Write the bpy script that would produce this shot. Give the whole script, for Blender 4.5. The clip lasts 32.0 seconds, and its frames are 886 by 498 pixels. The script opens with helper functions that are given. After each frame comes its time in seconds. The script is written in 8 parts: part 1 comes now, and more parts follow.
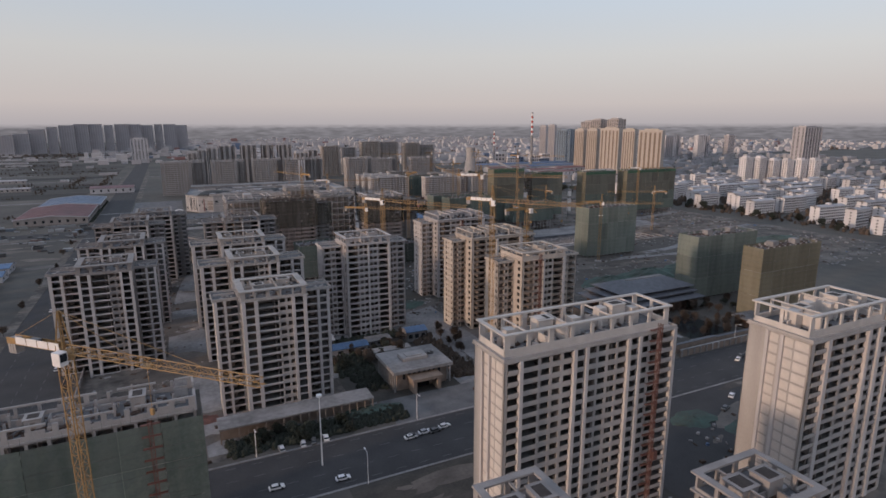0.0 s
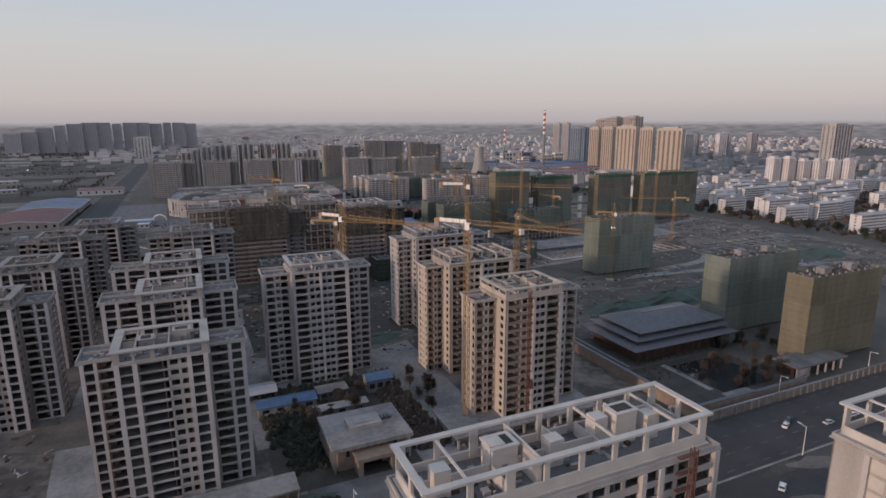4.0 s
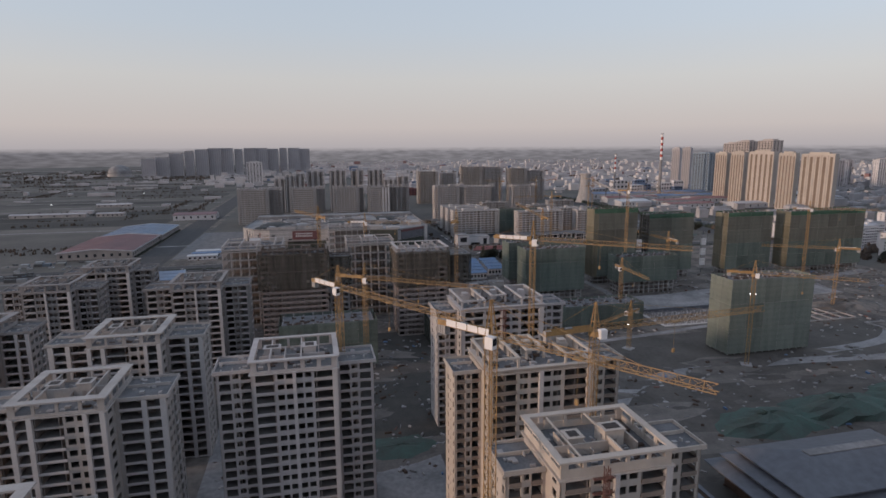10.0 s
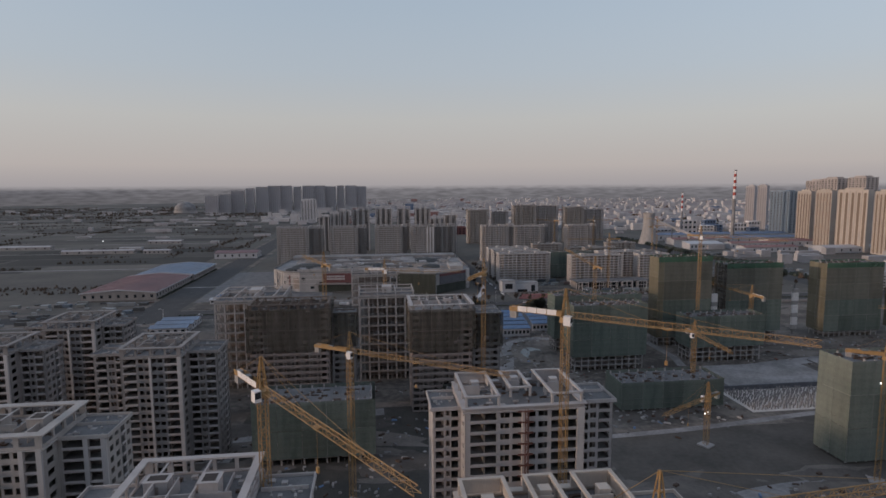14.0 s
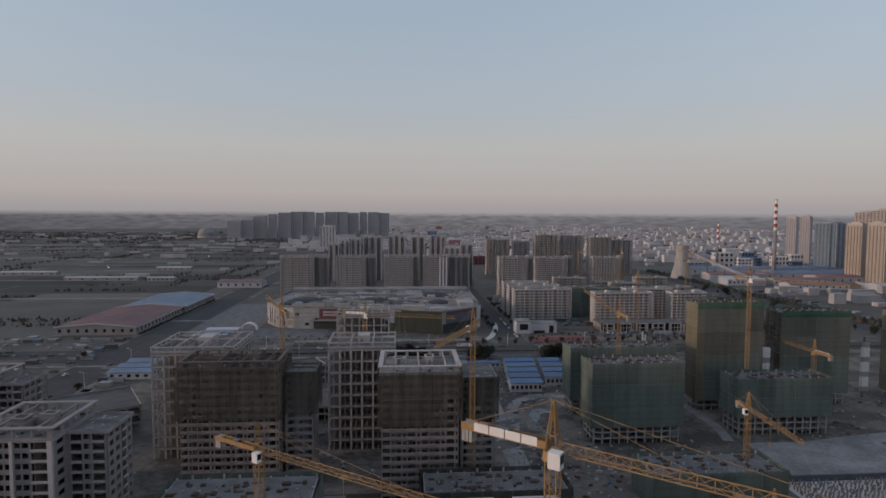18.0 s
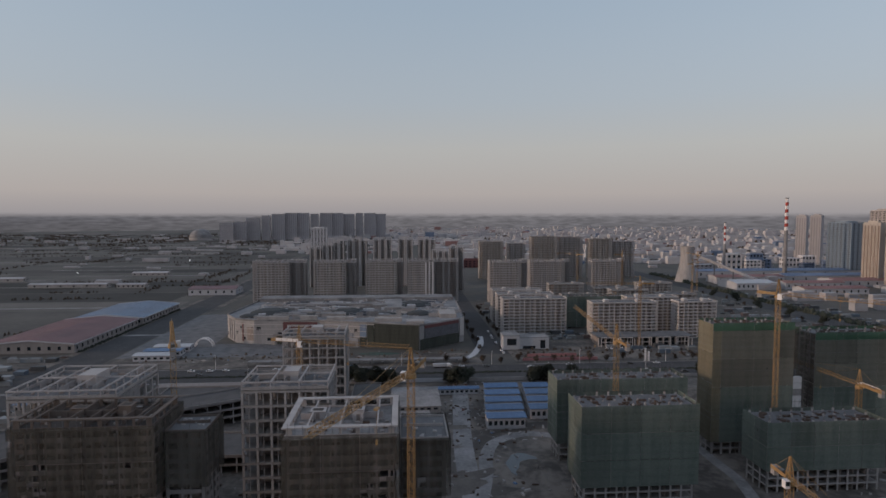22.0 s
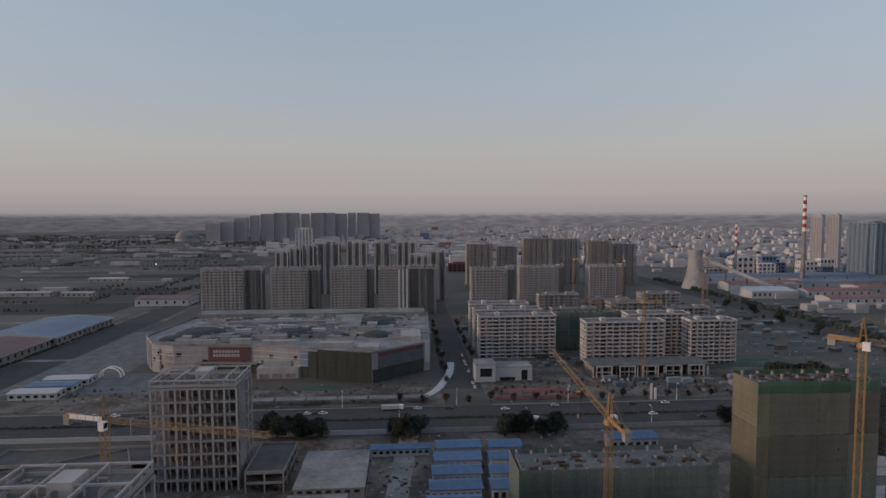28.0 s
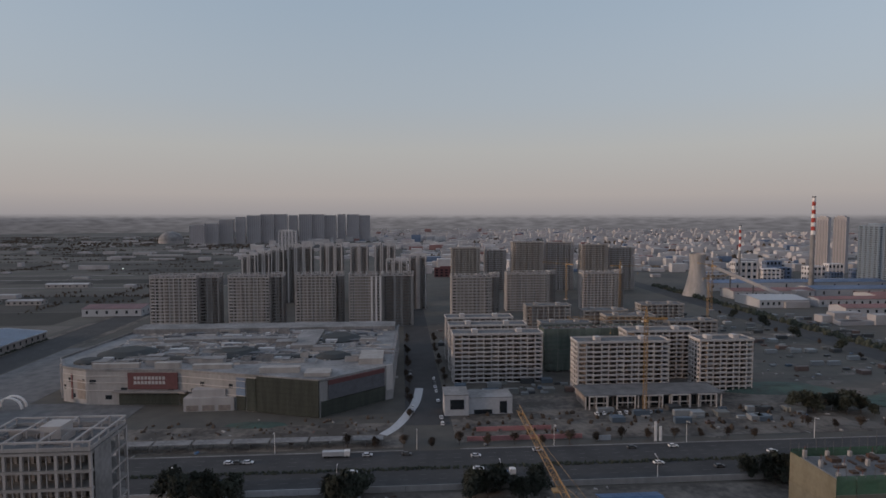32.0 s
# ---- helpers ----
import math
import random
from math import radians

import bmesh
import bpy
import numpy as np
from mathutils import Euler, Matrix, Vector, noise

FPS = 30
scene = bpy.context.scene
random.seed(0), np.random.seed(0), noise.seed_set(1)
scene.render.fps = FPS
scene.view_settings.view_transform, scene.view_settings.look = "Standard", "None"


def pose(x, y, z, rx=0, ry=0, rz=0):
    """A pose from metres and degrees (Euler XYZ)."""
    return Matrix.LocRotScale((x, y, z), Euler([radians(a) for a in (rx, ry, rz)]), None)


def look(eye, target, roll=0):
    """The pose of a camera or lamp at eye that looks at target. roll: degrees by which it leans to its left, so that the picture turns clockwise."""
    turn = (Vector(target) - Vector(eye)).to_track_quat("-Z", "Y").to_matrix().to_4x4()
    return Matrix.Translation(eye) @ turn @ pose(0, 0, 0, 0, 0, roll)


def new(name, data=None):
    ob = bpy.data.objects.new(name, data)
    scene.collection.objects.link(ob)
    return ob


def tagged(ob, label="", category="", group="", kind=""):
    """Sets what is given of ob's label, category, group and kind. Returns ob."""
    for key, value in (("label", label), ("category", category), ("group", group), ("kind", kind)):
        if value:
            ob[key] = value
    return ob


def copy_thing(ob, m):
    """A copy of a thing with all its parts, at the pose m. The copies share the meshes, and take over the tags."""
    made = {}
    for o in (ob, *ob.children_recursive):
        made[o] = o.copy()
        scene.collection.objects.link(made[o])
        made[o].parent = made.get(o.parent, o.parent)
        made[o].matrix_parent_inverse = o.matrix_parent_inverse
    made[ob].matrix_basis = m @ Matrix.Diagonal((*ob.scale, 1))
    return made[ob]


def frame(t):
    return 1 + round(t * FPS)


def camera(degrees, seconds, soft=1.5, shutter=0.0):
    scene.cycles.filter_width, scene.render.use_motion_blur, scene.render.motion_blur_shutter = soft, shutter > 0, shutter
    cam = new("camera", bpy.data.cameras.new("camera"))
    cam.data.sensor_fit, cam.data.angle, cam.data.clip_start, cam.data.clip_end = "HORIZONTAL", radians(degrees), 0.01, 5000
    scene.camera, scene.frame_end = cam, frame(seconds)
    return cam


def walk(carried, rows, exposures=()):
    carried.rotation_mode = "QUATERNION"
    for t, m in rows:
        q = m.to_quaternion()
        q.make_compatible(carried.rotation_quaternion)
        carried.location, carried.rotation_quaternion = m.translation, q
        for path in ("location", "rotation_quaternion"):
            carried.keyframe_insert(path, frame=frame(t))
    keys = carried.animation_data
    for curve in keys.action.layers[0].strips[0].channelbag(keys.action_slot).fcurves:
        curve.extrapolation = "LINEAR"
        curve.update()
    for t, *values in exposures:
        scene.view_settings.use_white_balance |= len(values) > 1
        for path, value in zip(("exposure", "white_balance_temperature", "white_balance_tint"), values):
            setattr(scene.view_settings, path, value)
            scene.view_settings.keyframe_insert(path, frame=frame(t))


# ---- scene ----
cam = camera(75.9, 32.0, soft=1.6)
PATH = [
    (0, (1.202, 0.042, 104.184), (1.189, 1.996, 103.759), -0.1),
    (0.5, (3.235, 7.008, 104.301), (3.216, 8.962, 103.874), -0.1),
    (1, (5.539, 14.27, 104.501), (5.513, 16.223, 104.072), -0.1),
    (1.5, (7.933, 21.529, 104.663), (7.899, 23.482, 104.232), -0.2),
    (2, (10.462, 28.324, 104.696), (10.42, 30.277, 104.265), -0.1),
    (2.5, (12.672, 35.058, 104.622), (12.624, 37.01, 104.191), -0.1),
    (3, (14.825, 41.951, 104.615), (14.771, 43.904, 104.185), -0.2),
    (3.5, (17.027, 48.909, 104.683), (16.965, 50.861, 104.252), -0.2),
    (5.5, (23.893, 76.828, 104.975), (23.779, 78.777, 104.542), -0.3),
    (6, (25.694, 84.266, 104.998), (25.533, 86.212, 104.564), -0.4),
    (6.5, (27.281, 91.342, 105.061), (27.064, 93.282, 104.626), -0.4),
    (7, (28.628, 98.115, 105.168), (28.36, 100.048, 104.731), -0.5),
    (7.5, (29.928, 104.817, 105.279), (29.623, 106.745, 104.843), -0.5),
    (8, (31.027, 111.878, 105.521), (30.696, 113.802, 105.084), -0.4),
    (8.5, (32.14, 118.979, 105.794), (31.779, 120.897, 105.356), -0.5),
    (9, (33.017, 126.187, 106.018), (32.627, 128.101, 105.592), -0.4),
    (9.5, (33.703, 133.747, 106.15), (33.287, 135.665, 105.764), -0.4),
    (10, (34.253, 141.289, 106.12), (33.81, 143.208, 105.771), -0.3),
    (10.5, (34.737, 148.896, 106.015), (34.268, 150.809, 105.668), -0.2),
    (11, (35.103, 155.846, 105.968), (34.606, 157.753, 105.622), -0.3),
    (11.5, (35.446, 162.149, 105.583), (34.923, 164.054, 105.271), -0.2),
    (12, (35.854, 168.949, 105.3), (35.306, 170.853, 105.023), -0.1),
    (12.5, (36.219, 176.717, 105.097), (35.645, 178.616, 104.847), -0.1),
    (13, (36.541, 185.272, 105.004), (35.94, 187.166, 104.773), -0.1),
    (13.5, (36.609, 193.903, 105.174), (35.985, 195.79, 104.949), -0.2),
    (15.5, (35.908, 223.608, 106.257), (35.205, 225.469, 106.055), -0.0),
    (16, (35.703, 230.873, 106.366), (34.989, 232.732, 106.178), 0.1),
    (16.5, (35.598, 238.117, 106.369), (34.877, 239.978, 106.24), 0.1),
    (17, (35.403, 245.426, 106.385), (34.681, 247.287, 106.258), 0.2),
    (17.5, (35.137, 252.85, 106.422), (34.407, 254.708, 106.296), 0.2),
    (18, (34.837, 260.174, 106.435), (34.098, 262.028, 106.311), 0.3),
    (18.5, (34.63, 267.498, 106.524), (33.885, 269.35, 106.401), 0.3),
    (19, (34.591, 274.45, 106.695), (33.846, 276.302, 106.574), 0.1),
    (19.5, (34.395, 281.339, 106.893), (33.65, 283.191, 106.772), 0.1),
    (20, (33.962, 288.723, 107.078), (33.216, 290.575, 106.957), 0.1),
    (20.5, (33.586, 296.462, 107.183), (32.841, 298.314, 107.059), 0.1),
    (21, (33.25, 304.133, 107.25), (32.505, 305.985, 107.128), 0.1),
    (21.5, (32.9, 311.883, 107.213), (32.154, 313.735, 107.09), 0.1),
    (22, (32.377, 319.783, 107.17), (31.63, 321.635, 107.047), 0.0),
    (22.5, (31.914, 327.514, 107.112), (31.167, 329.365, 106.991), 0.0),
    (23, (31.437, 335.24, 107.198), (30.689, 337.09, 107.077), 0.0),
    (23.5, (30.819, 342.852, 107.404), (30.07, 344.703, 107.283), -0.0),
    (24, (30.304, 350.557, 107.683), (29.556, 352.408, 107.563), 0.0),
    (24.5, (29.972, 358.225, 107.997), (29.224, 360.076, 107.877), 0.0),
    (25, (29.614, 365.36, 108.138), (28.869, 367.212, 108.019), 0.0),
    (25.5, (29.184, 372.349, 108.218), (28.442, 374.202, 108.099), 0.0),
    (27.5, (27.397, 401.595, 108.117), (26.644, 403.444, 107.993), -0.1),
    (28, (26.934, 409.087, 108.145), (26.18, 410.935, 108.02), -0.1),
    (28.5, (26.735, 416.823, 108.21), (25.977, 418.669, 108.084), -0.2),
    (29, (26.5, 424.497, 108.219), (25.74, 426.342, 108.094), -0.2),
    (29.5, (25.841, 431.861, 107.964), (25.083, 433.708, 107.841), -0.2),
    (30, (24.899, 439.338, 107.659), (24.146, 441.186, 107.537), -0.2),
    (30.5, (23.873, 447.4, 107.341), (23.121, 449.25, 107.219), -0.1),
    (31, (22.881, 455.442, 107.236), (22.133, 457.293, 107.116), -0.1),
    (31.5, (21.846, 463.289, 107.243), (21.101, 465.141, 107.124), -0.0),
    (32, (20.844, 471.288, 107.317), (20.102, 473.142, 107.199), -0.0),
]
walk(cam, [(t, look(eye, target, roll)) for t, eye, target, roll in PATH], [(0, 0.84, 6050, 14), (9, 0.84, 6050, 14), (12, 0.66, 6050, 13), (17, 0.49, 6050, 12), (32, 0.37, 6050, 12)])

# ---- sky, sun, exposure ----
SUN_AZ = radians(206 + 8)          # direction towards the sun, from the west-south-west of the grid
SUN_EL = radians(8.0)
world = bpy.data.worlds.new("dusk_sky")
world.use_nodes = True
scene.world = world
wn = world.node_tree.nodes
sky = wn.new("ShaderNodeTexSky")
sky.sky_type = 'NISHITA'
sky.sun_disc = False
sky.sun_elevation = SUN_EL
sky.sun_rotation = math.pi / 2 - SUN_AZ
sky.altitude = 100
sky.air_density = 1.0
sky.dust_density = 2.0
sky.ozone_density = 1.0
wn["Background"].inputs[1].default_value = 0.15
soften = wn.new("ShaderNodeHueSaturation")
soften.inputs["Saturation"].default_value = 0.42
world.node_tree.links.new(sky.outputs[0], soften.inputs["Color"])
# dusk haze: thick and warm at the horizon, thinning upwards
wl = world.node_tree.links
wcoord, wsplit, wup = wn.new("ShaderNodeTexCoord"), wn.new("ShaderNodeSeparateXYZ"), wn.new("ShaderNodeMapRange")
haze, veil, wmix = wn.new("ShaderNodeValToRGB"), wn.new("ShaderNodeValToRGB"), wn.new("ShaderNodeMix")
wup.inputs["From Max"].default_value = 0.7
for ramp_node, stops in ((haze, ((0.0, (1.66, 1.50, 1.42)), (0.05, (2.16, 1.89, 1.67)), (0.16, (2.26, 2.14, 1.92)), (0.27, (2.0, 2.15, 2.2)), (0.5, (1.74, 2.14, 2.44)), (1.0, (2.15, 2.7, 3.3)))), (veil, ((0.0, (1, 1, 1)), (0.1, (0.92, 0.92, 0.92)), (0.4, (0.72, 0.72, 0.72)), (1.0, (0.55, 0.55, 0.55))))):
    while len(ramp_node.color_ramp.elements) < len(stops):
        ramp_node.color_ramp.elements.new(0.5)
    for el, (at, col) in zip(ramp_node.color_ramp.elements, stops):
        el.position, el.color = at, (*col, 1)
wmix.data_type = 'RGBA'
wl.new(wcoord.outputs["Generated"], wsplit.inputs[0]), wl.new(wsplit.outputs["Z"], wup.inputs["Value"])
wl.new(wup.outputs[0], haze.inputs[0]), wl.new(wup.outputs[0], veil.inputs[0]), wl.new(veil.outputs[0], wmix.inputs["Factor"])
wl.new(soften.outputs[0], wmix.inputs["A"]), wl.new(haze.outputs[0], wmix.inputs["B"]), wl.new(wmix.outputs["Result"], wn["Background"].inputs[0])
sun_data = bpy.data.lights.new("low_sun", 'SUN')
sun_data.energy = 1.2
sun_data.angle = radians(2.5)
sun_data.color = (1.0, 0.735, 0.49)
sun = new("low_sun", sun_data)
sun.matrix_world = look((math.cos(SUN_AZ) * math.cos(SUN_EL) * 900, math.sin(SUN_AZ) * math.cos(SUN_EL) * 900, math.sin(SUN_EL) * 900), (0, 0, 0))

# ---- materials ----


def material(name, colour, rough=0.85, metal=0.0, vary=0.25, scale=0.6, second=None, fine=6.0, bump=0.25, spec=0.3, random_amount=0.0, streak=0.0, span=(0.5, 0.95)):
    """A weathered surface: two noises mix the colour with a second one, a third gives relief."""
    second = second or tuple(c * (1 - vary) for c in colour)
    colour, second = [tuple(c * d for c, d in zip(e, (1.035, 0.97, 0.985))) for e in (colour, second)]      # slight warm tint on every base colour
    m = bpy.data.materials.new(name)
    m.use_nodes = True
    n, l = m.node_tree.nodes, m.node_tree.links
    b = n["Principled BSDF"]
    b.inputs["Roughness"].default_value, b.inputs["Metallic"].default_value = rough, metal
    b.inputs["Specular IOR Level"].default_value = spec
    tc = n.new("ShaderNodeTexCoord")
    mp = n.new("ShaderNodeMapping")
    mp.inputs["Scale"].default_value = (1, 1, 1 - streak)
    l.new(tc.outputs["Object"], mp.inputs[0])
    big, small = n.new("ShaderNodeTexNoise"), n.new("ShaderNodeTexNoise")
    big.inputs["Scale"].default_value, small.inputs["Scale"].default_value = scale, fine
    big.inputs["Detail"].default_value, small.inputs["Detail"].default_value = 5, 4
    l.new(mp.outputs[0], big.inputs["Vector"]), l.new(mp.outputs[0], small.inputs["Vector"])
    add = n.new("ShaderNodeMath")
    add.operation = 'MULTIPLY_ADD'
    add.inputs[1].default_value, add.inputs[2].default_value = 0.5, 0.0
    l.new(small.outputs["Fac"], add.inputs[0])
    mean = n.new("ShaderNodeMath")
    mean.operation = 'MULTIPLY_ADD'
    mean.inputs[1].default_value = 0.9
    l.new(big.outputs["Fac"], mean.inputs[0]), l.new(add.outputs[0], mean.inputs[2])
    ramp = n.new("ShaderNodeMapRange")
    ramp.inputs["From Min"].default_value, ramp.inputs["From Max"].default_value = span
    l.new(mean.outputs[0], ramp.inputs["Value"])
    mix = n.new("ShaderNodeMix")
    mix.data_type = 'RGBA'
    mix.inputs["A"].default_value, mix.inputs["B"].default_value = (*second, 1), (*colour, 1)
    l.new(ramp.outputs[0], mix.inputs["Factor"])
    out = mix.outputs["Result"]
    if random_amount:
        info = n.new("ShaderNodeObjectInfo")
        hsv = n.new("ShaderNodeHueSaturation")
        rr = n.new("ShaderNodeMapRange")
        rr.inputs["To Min"].default_value, rr.inputs["To Max"].default_value = 1 - random_amount, 1 + random_amount
        l.new(info.outputs["Random"], rr.inputs["Value"]), l.new(rr.outputs[0], hsv.inputs["Value"]), l.new(out, hsv.inputs["Color"])
        out = hsv.outputs[0]
    l.new(out, b.inputs["Base Color"])
    if bump:
        bp = n.new("ShaderNodeBump")
        bp.inputs["Strength"].default_value, bp.inputs["Distance"].default_value = bump, 0.05
        l.new(small.outputs["Fac"], bp.inputs["Height"]), l.new(bp.outputs[0], b.inputs["Normal"])
    return m


M_CONC = material("grey_concrete", (0.37, 0.35, 0.33), second=(0.25, 0.24, 0.23), scale=0.25, streak=0.75)
M_RENDER = material("pale_facade_coat", (0.405, 0.38, 0.35), second=(0.28, 0.262, 0.242), scale=0.2, streak=0.8)
M_BEIGE = material("beige_facade_coat", (0.46, 0.405, 0.345), second=(0.36, 0.32, 0.275), scale=0.2, streak=0.8)
M_GREY = material("grey_facade_coat", (0.43, 0.405, 0.385), second=(0.33, 0.31, 0.295), scale=0.2, streak=0.8)
M_WHITE = material("white_frame_coat", (0.50, 0.475, 0.45), second=(0.38, 0.36, 0.345), scale=0.3, streak=0.7)
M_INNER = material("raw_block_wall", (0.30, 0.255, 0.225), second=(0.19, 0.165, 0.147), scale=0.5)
M_BRICKY = material("raw_pinkish_blockwork", (0.34, 0.29, 0.26), second=(0.24, 0.20, 0.18), scale=0.3, streak=0.8)
M_UMBER = material("umber_brown_concrete", (0.155, 0.125, 0.105), second=(0.10, 0.082, 0.07), scale=0.3, streak=0.8)
M_SLAB = material("slab_concrete", (0.24, 0.23, 0.215), second=(0.16, 0.152, 0.145), scale=0.4)
M_ROOF = material("roof_screed", (0.18, 0.178, 0.176), second=(0.09, 0.09, 0.092), scale=0.15, fine=2.0)
M_CRANE = material("crane_yellow", (0.36, 0.225, 0.088), second=(0.235, 0.15, 0.07), rough=0.5, scale=1.0)
M_CWHITE = material("crane_white", (0.75, 0.73, 0.70), vary=0.15, rough=0.5)
M_STEEL = material("dull_steel", (0.18, 0.18, 0.18), rough=0.5, metal=0.6)
M_GLASS = material("dark_window_glass", (0.02, 0.025, 0.03), rough=0.08, spec=0.6, bump=0)
M_BLUE = material("blue_steel_roof", (0.10, 0.17, 0.29), second=(0.07, 0.12, 0.21), rough=0.45, scale=0.3, random_amount=0.12)
M_RED = material("red_steel_roof", (0.215, 0.118, 0.118), second=(0.13, 0.078, 0.08), rough=0.55, scale=0.06, fine=0.7)
M_WSHED = material("white_shed_panel", (0.45, 0.455, 0.465), vary=0.2, rough=0.5)
M_BLUEP = material("pale_blue_steel_roof", (0.17, 0.24, 0.34), second=(0.14, 0.165, 0.21), rough=0.45, scale=0.05, fine=0.5)
M_DOME = material("dark_dome_membrane", (0.06, 0.062, 0.062), second=(0.04, 0.042, 0.042), rough=0.8, scale=0.3)
M_TILE = material("dark_grey_roof_tile", (0.125, 0.13, 0.145), second=(0.085, 0.088, 0.098), rough=0.55, scale=0.4, fine=10)
M_WOODD = material("dark_brown_timber", (0.09, 0.06, 0.045), vary=0.4)
M_BRICK = material("tan_wall_coat", (0.26, 0.21, 0.168), second=(0.18, 0.145, 0.118), scale=0.4)
M_RUST = material("rust_red_steel", (0.17, 0.085, 0.068), vary=0.35)
M_ASPH = material("worn_asphalt", (0.064, 0.062, 0.062), second=(0.042, 0.041, 0.042), scale=0.08, fine=1.5, rough=0.9)
M_PAVE = material("pale_concrete_paving", (0.285, 0.275, 0.268), second=(0.15, 0.146, 0.142), scale=0.07, fine=0.6, span=(0.55, 0.9))
M_DUST = material("dusty_site_earth", (0.17, 0.15, 0.13), second=(0.066, 0.058, 0.051), scale=0.05, fine=0.33, bump=0.6, span=(0.6, 0.84))
M_PAINT = material("road_paint", (0.17, 0.17, 0.165), vary=0.4)
M_LEAF = material("dark_evergreen", (0.05, 0.056, 0.042), second=(0.028, 0.032, 0.025), fine=2.0, rough=0.95, random_amount=0.3)
M_TWIG = material("bare_twigs", (0.085, 0.065, 0.05), vary=0.4, rough=0.95, random_amount=0.3)
M_BARK = material("bark", (0.075, 0.06, 0.05), vary=0.4)
M_CAR = material("car_paint", (0.55, 0.55, 0.56), rough=0.3, vary=0.1, random_amount=0.5, bump=0)
M_RUBBER = material("tyre_rubber", (0.02, 0.02, 0.02), rough=0.9)
M_CHRED = material("chimney_red", (0.36, 0.06, 0.045), vary=0.2)
M_NETROOF = material("green_dust_sheet", (0.065, 0.11, 0.09), second=(0.06, 0.066, 0.056), scale=0.1, fine=1.0, bump=0.8)
M_FIELD = material("winter_field", (0.115, 0.105, 0.09), second=(0.065, 0.061, 0.055), scale=0.012, fine=0.11, bump=0.3)
M_SIGN = material("red_sign_board", (0.15, 0.068, 0.068), vary=0.2)
# far walls and roofs: haze put in as paler, greyer base colours
M_FARW = material("far_pale_wall", (0.60, 0.58, 0.57), second=(0.47, 0.455, 0.445), scale=0.06, random_amount=0.2)
M_FARB = material("far_tan_wall", (0.47, 0.42, 0.36), second=(0.39, 0.35, 0.30), scale=0.06, random_amount=0.06)
M_FARG = material("far_grey_wall", (0.41, 0.39, 0.39), second=(0.345, 0.33, 0.33), scale=0.04, random_amount=0.1)
M_FARROOF = material("far_dull_roof", (0.40, 0.39, 0.39), second=(0.27, 0.265, 0.265), scale=0.05, random_amount=0.35)

M_DGREY = material("dark_grey_concrete_coat", (0.29, 0.27, 0.255), second=(0.20, 0.187, 0.178), scale=0.2, streak=0.8)
# dark tan stands in for the shade of recesses between ribs
M_TANREC = material("tan_recess_shade", (0.20, 0.155, 0.12), vary=0.25)
# red and blue roofs greyed in the colour to imitate haze
M_FARRED = material("far_hazed_red_roof", (0.27, 0.155, 0.145), vary=0.3, scale=0.05)
M_FARBLUE = material("far_hazed_blue_roof", (0.165, 0.215, 0.305), vary=0.3, scale=0.05)
# near-black tone stands in for the shade of roof voids
M_DEEP = material("roof_void_shade", (0.06, 0.05, 0.045), vary=0.4)
M_PANEL = material("pale_cladding_stone", (0.54, 0.50, 0.45), second=(0.42, 0.39, 0.355), scale=0.3)
M_PINK = material("faded_pink_hoarding", (0.40, 0.20, 0.195), vary=0.3, scale=0.2)
# lifted like the other far walls, haze in the colour
M_FARD = material("far_grey_brown_wall", (0.40, 0.365, 0.34), vary=0.2, scale=0.06)
M_LAMP = bpy.data.materials.new("site_floodlight")
M_LAMP.use_nodes = True
M_LAMP.node_tree.nodes["Principled BSDF"].inputs["Emission Color"].default_value = (1, 0.95, 0.85, 1)
M_LAMP.node_tree.nodes["Principled BSDF"].inputs["Emission Strength"].default_value = 2.0
# far windows kept pale, haze put into their colour
M_FARWIN = material("far_window_band", (0.27, 0.265, 0.27), vary=0.2)
M_BLUEGL = material("blue_grey_curtain_wall", (0.22, 0.27, 0.31), second=(0.17, 0.21, 0.25), rough=0.4)
M_DECK = material("dark_dusty_deck", (0.115, 0.11, 0.108), second=(0.065, 0.063, 0.062), scale=0.15, fine=1.5)
M_EARTH = material("dark_brown_earth", (0.112, 0.098, 0.084), second=(0.058, 0.052, 0.045), scale=0.06, fine=0.5, bump=0.6)
M_POND = material("still_grey_water", (0.085, 0.095, 0.105), second=(0.07, 0.078, 0.088), rough=0.25, scale=0.1, bump=0.1)
M_GARDEN = material("dark_garden_soil", (0.075, 0.068, 0.058), second=(0.04, 0.038, 0.034), scale=0.15, fine=1.2, bump=0.6)


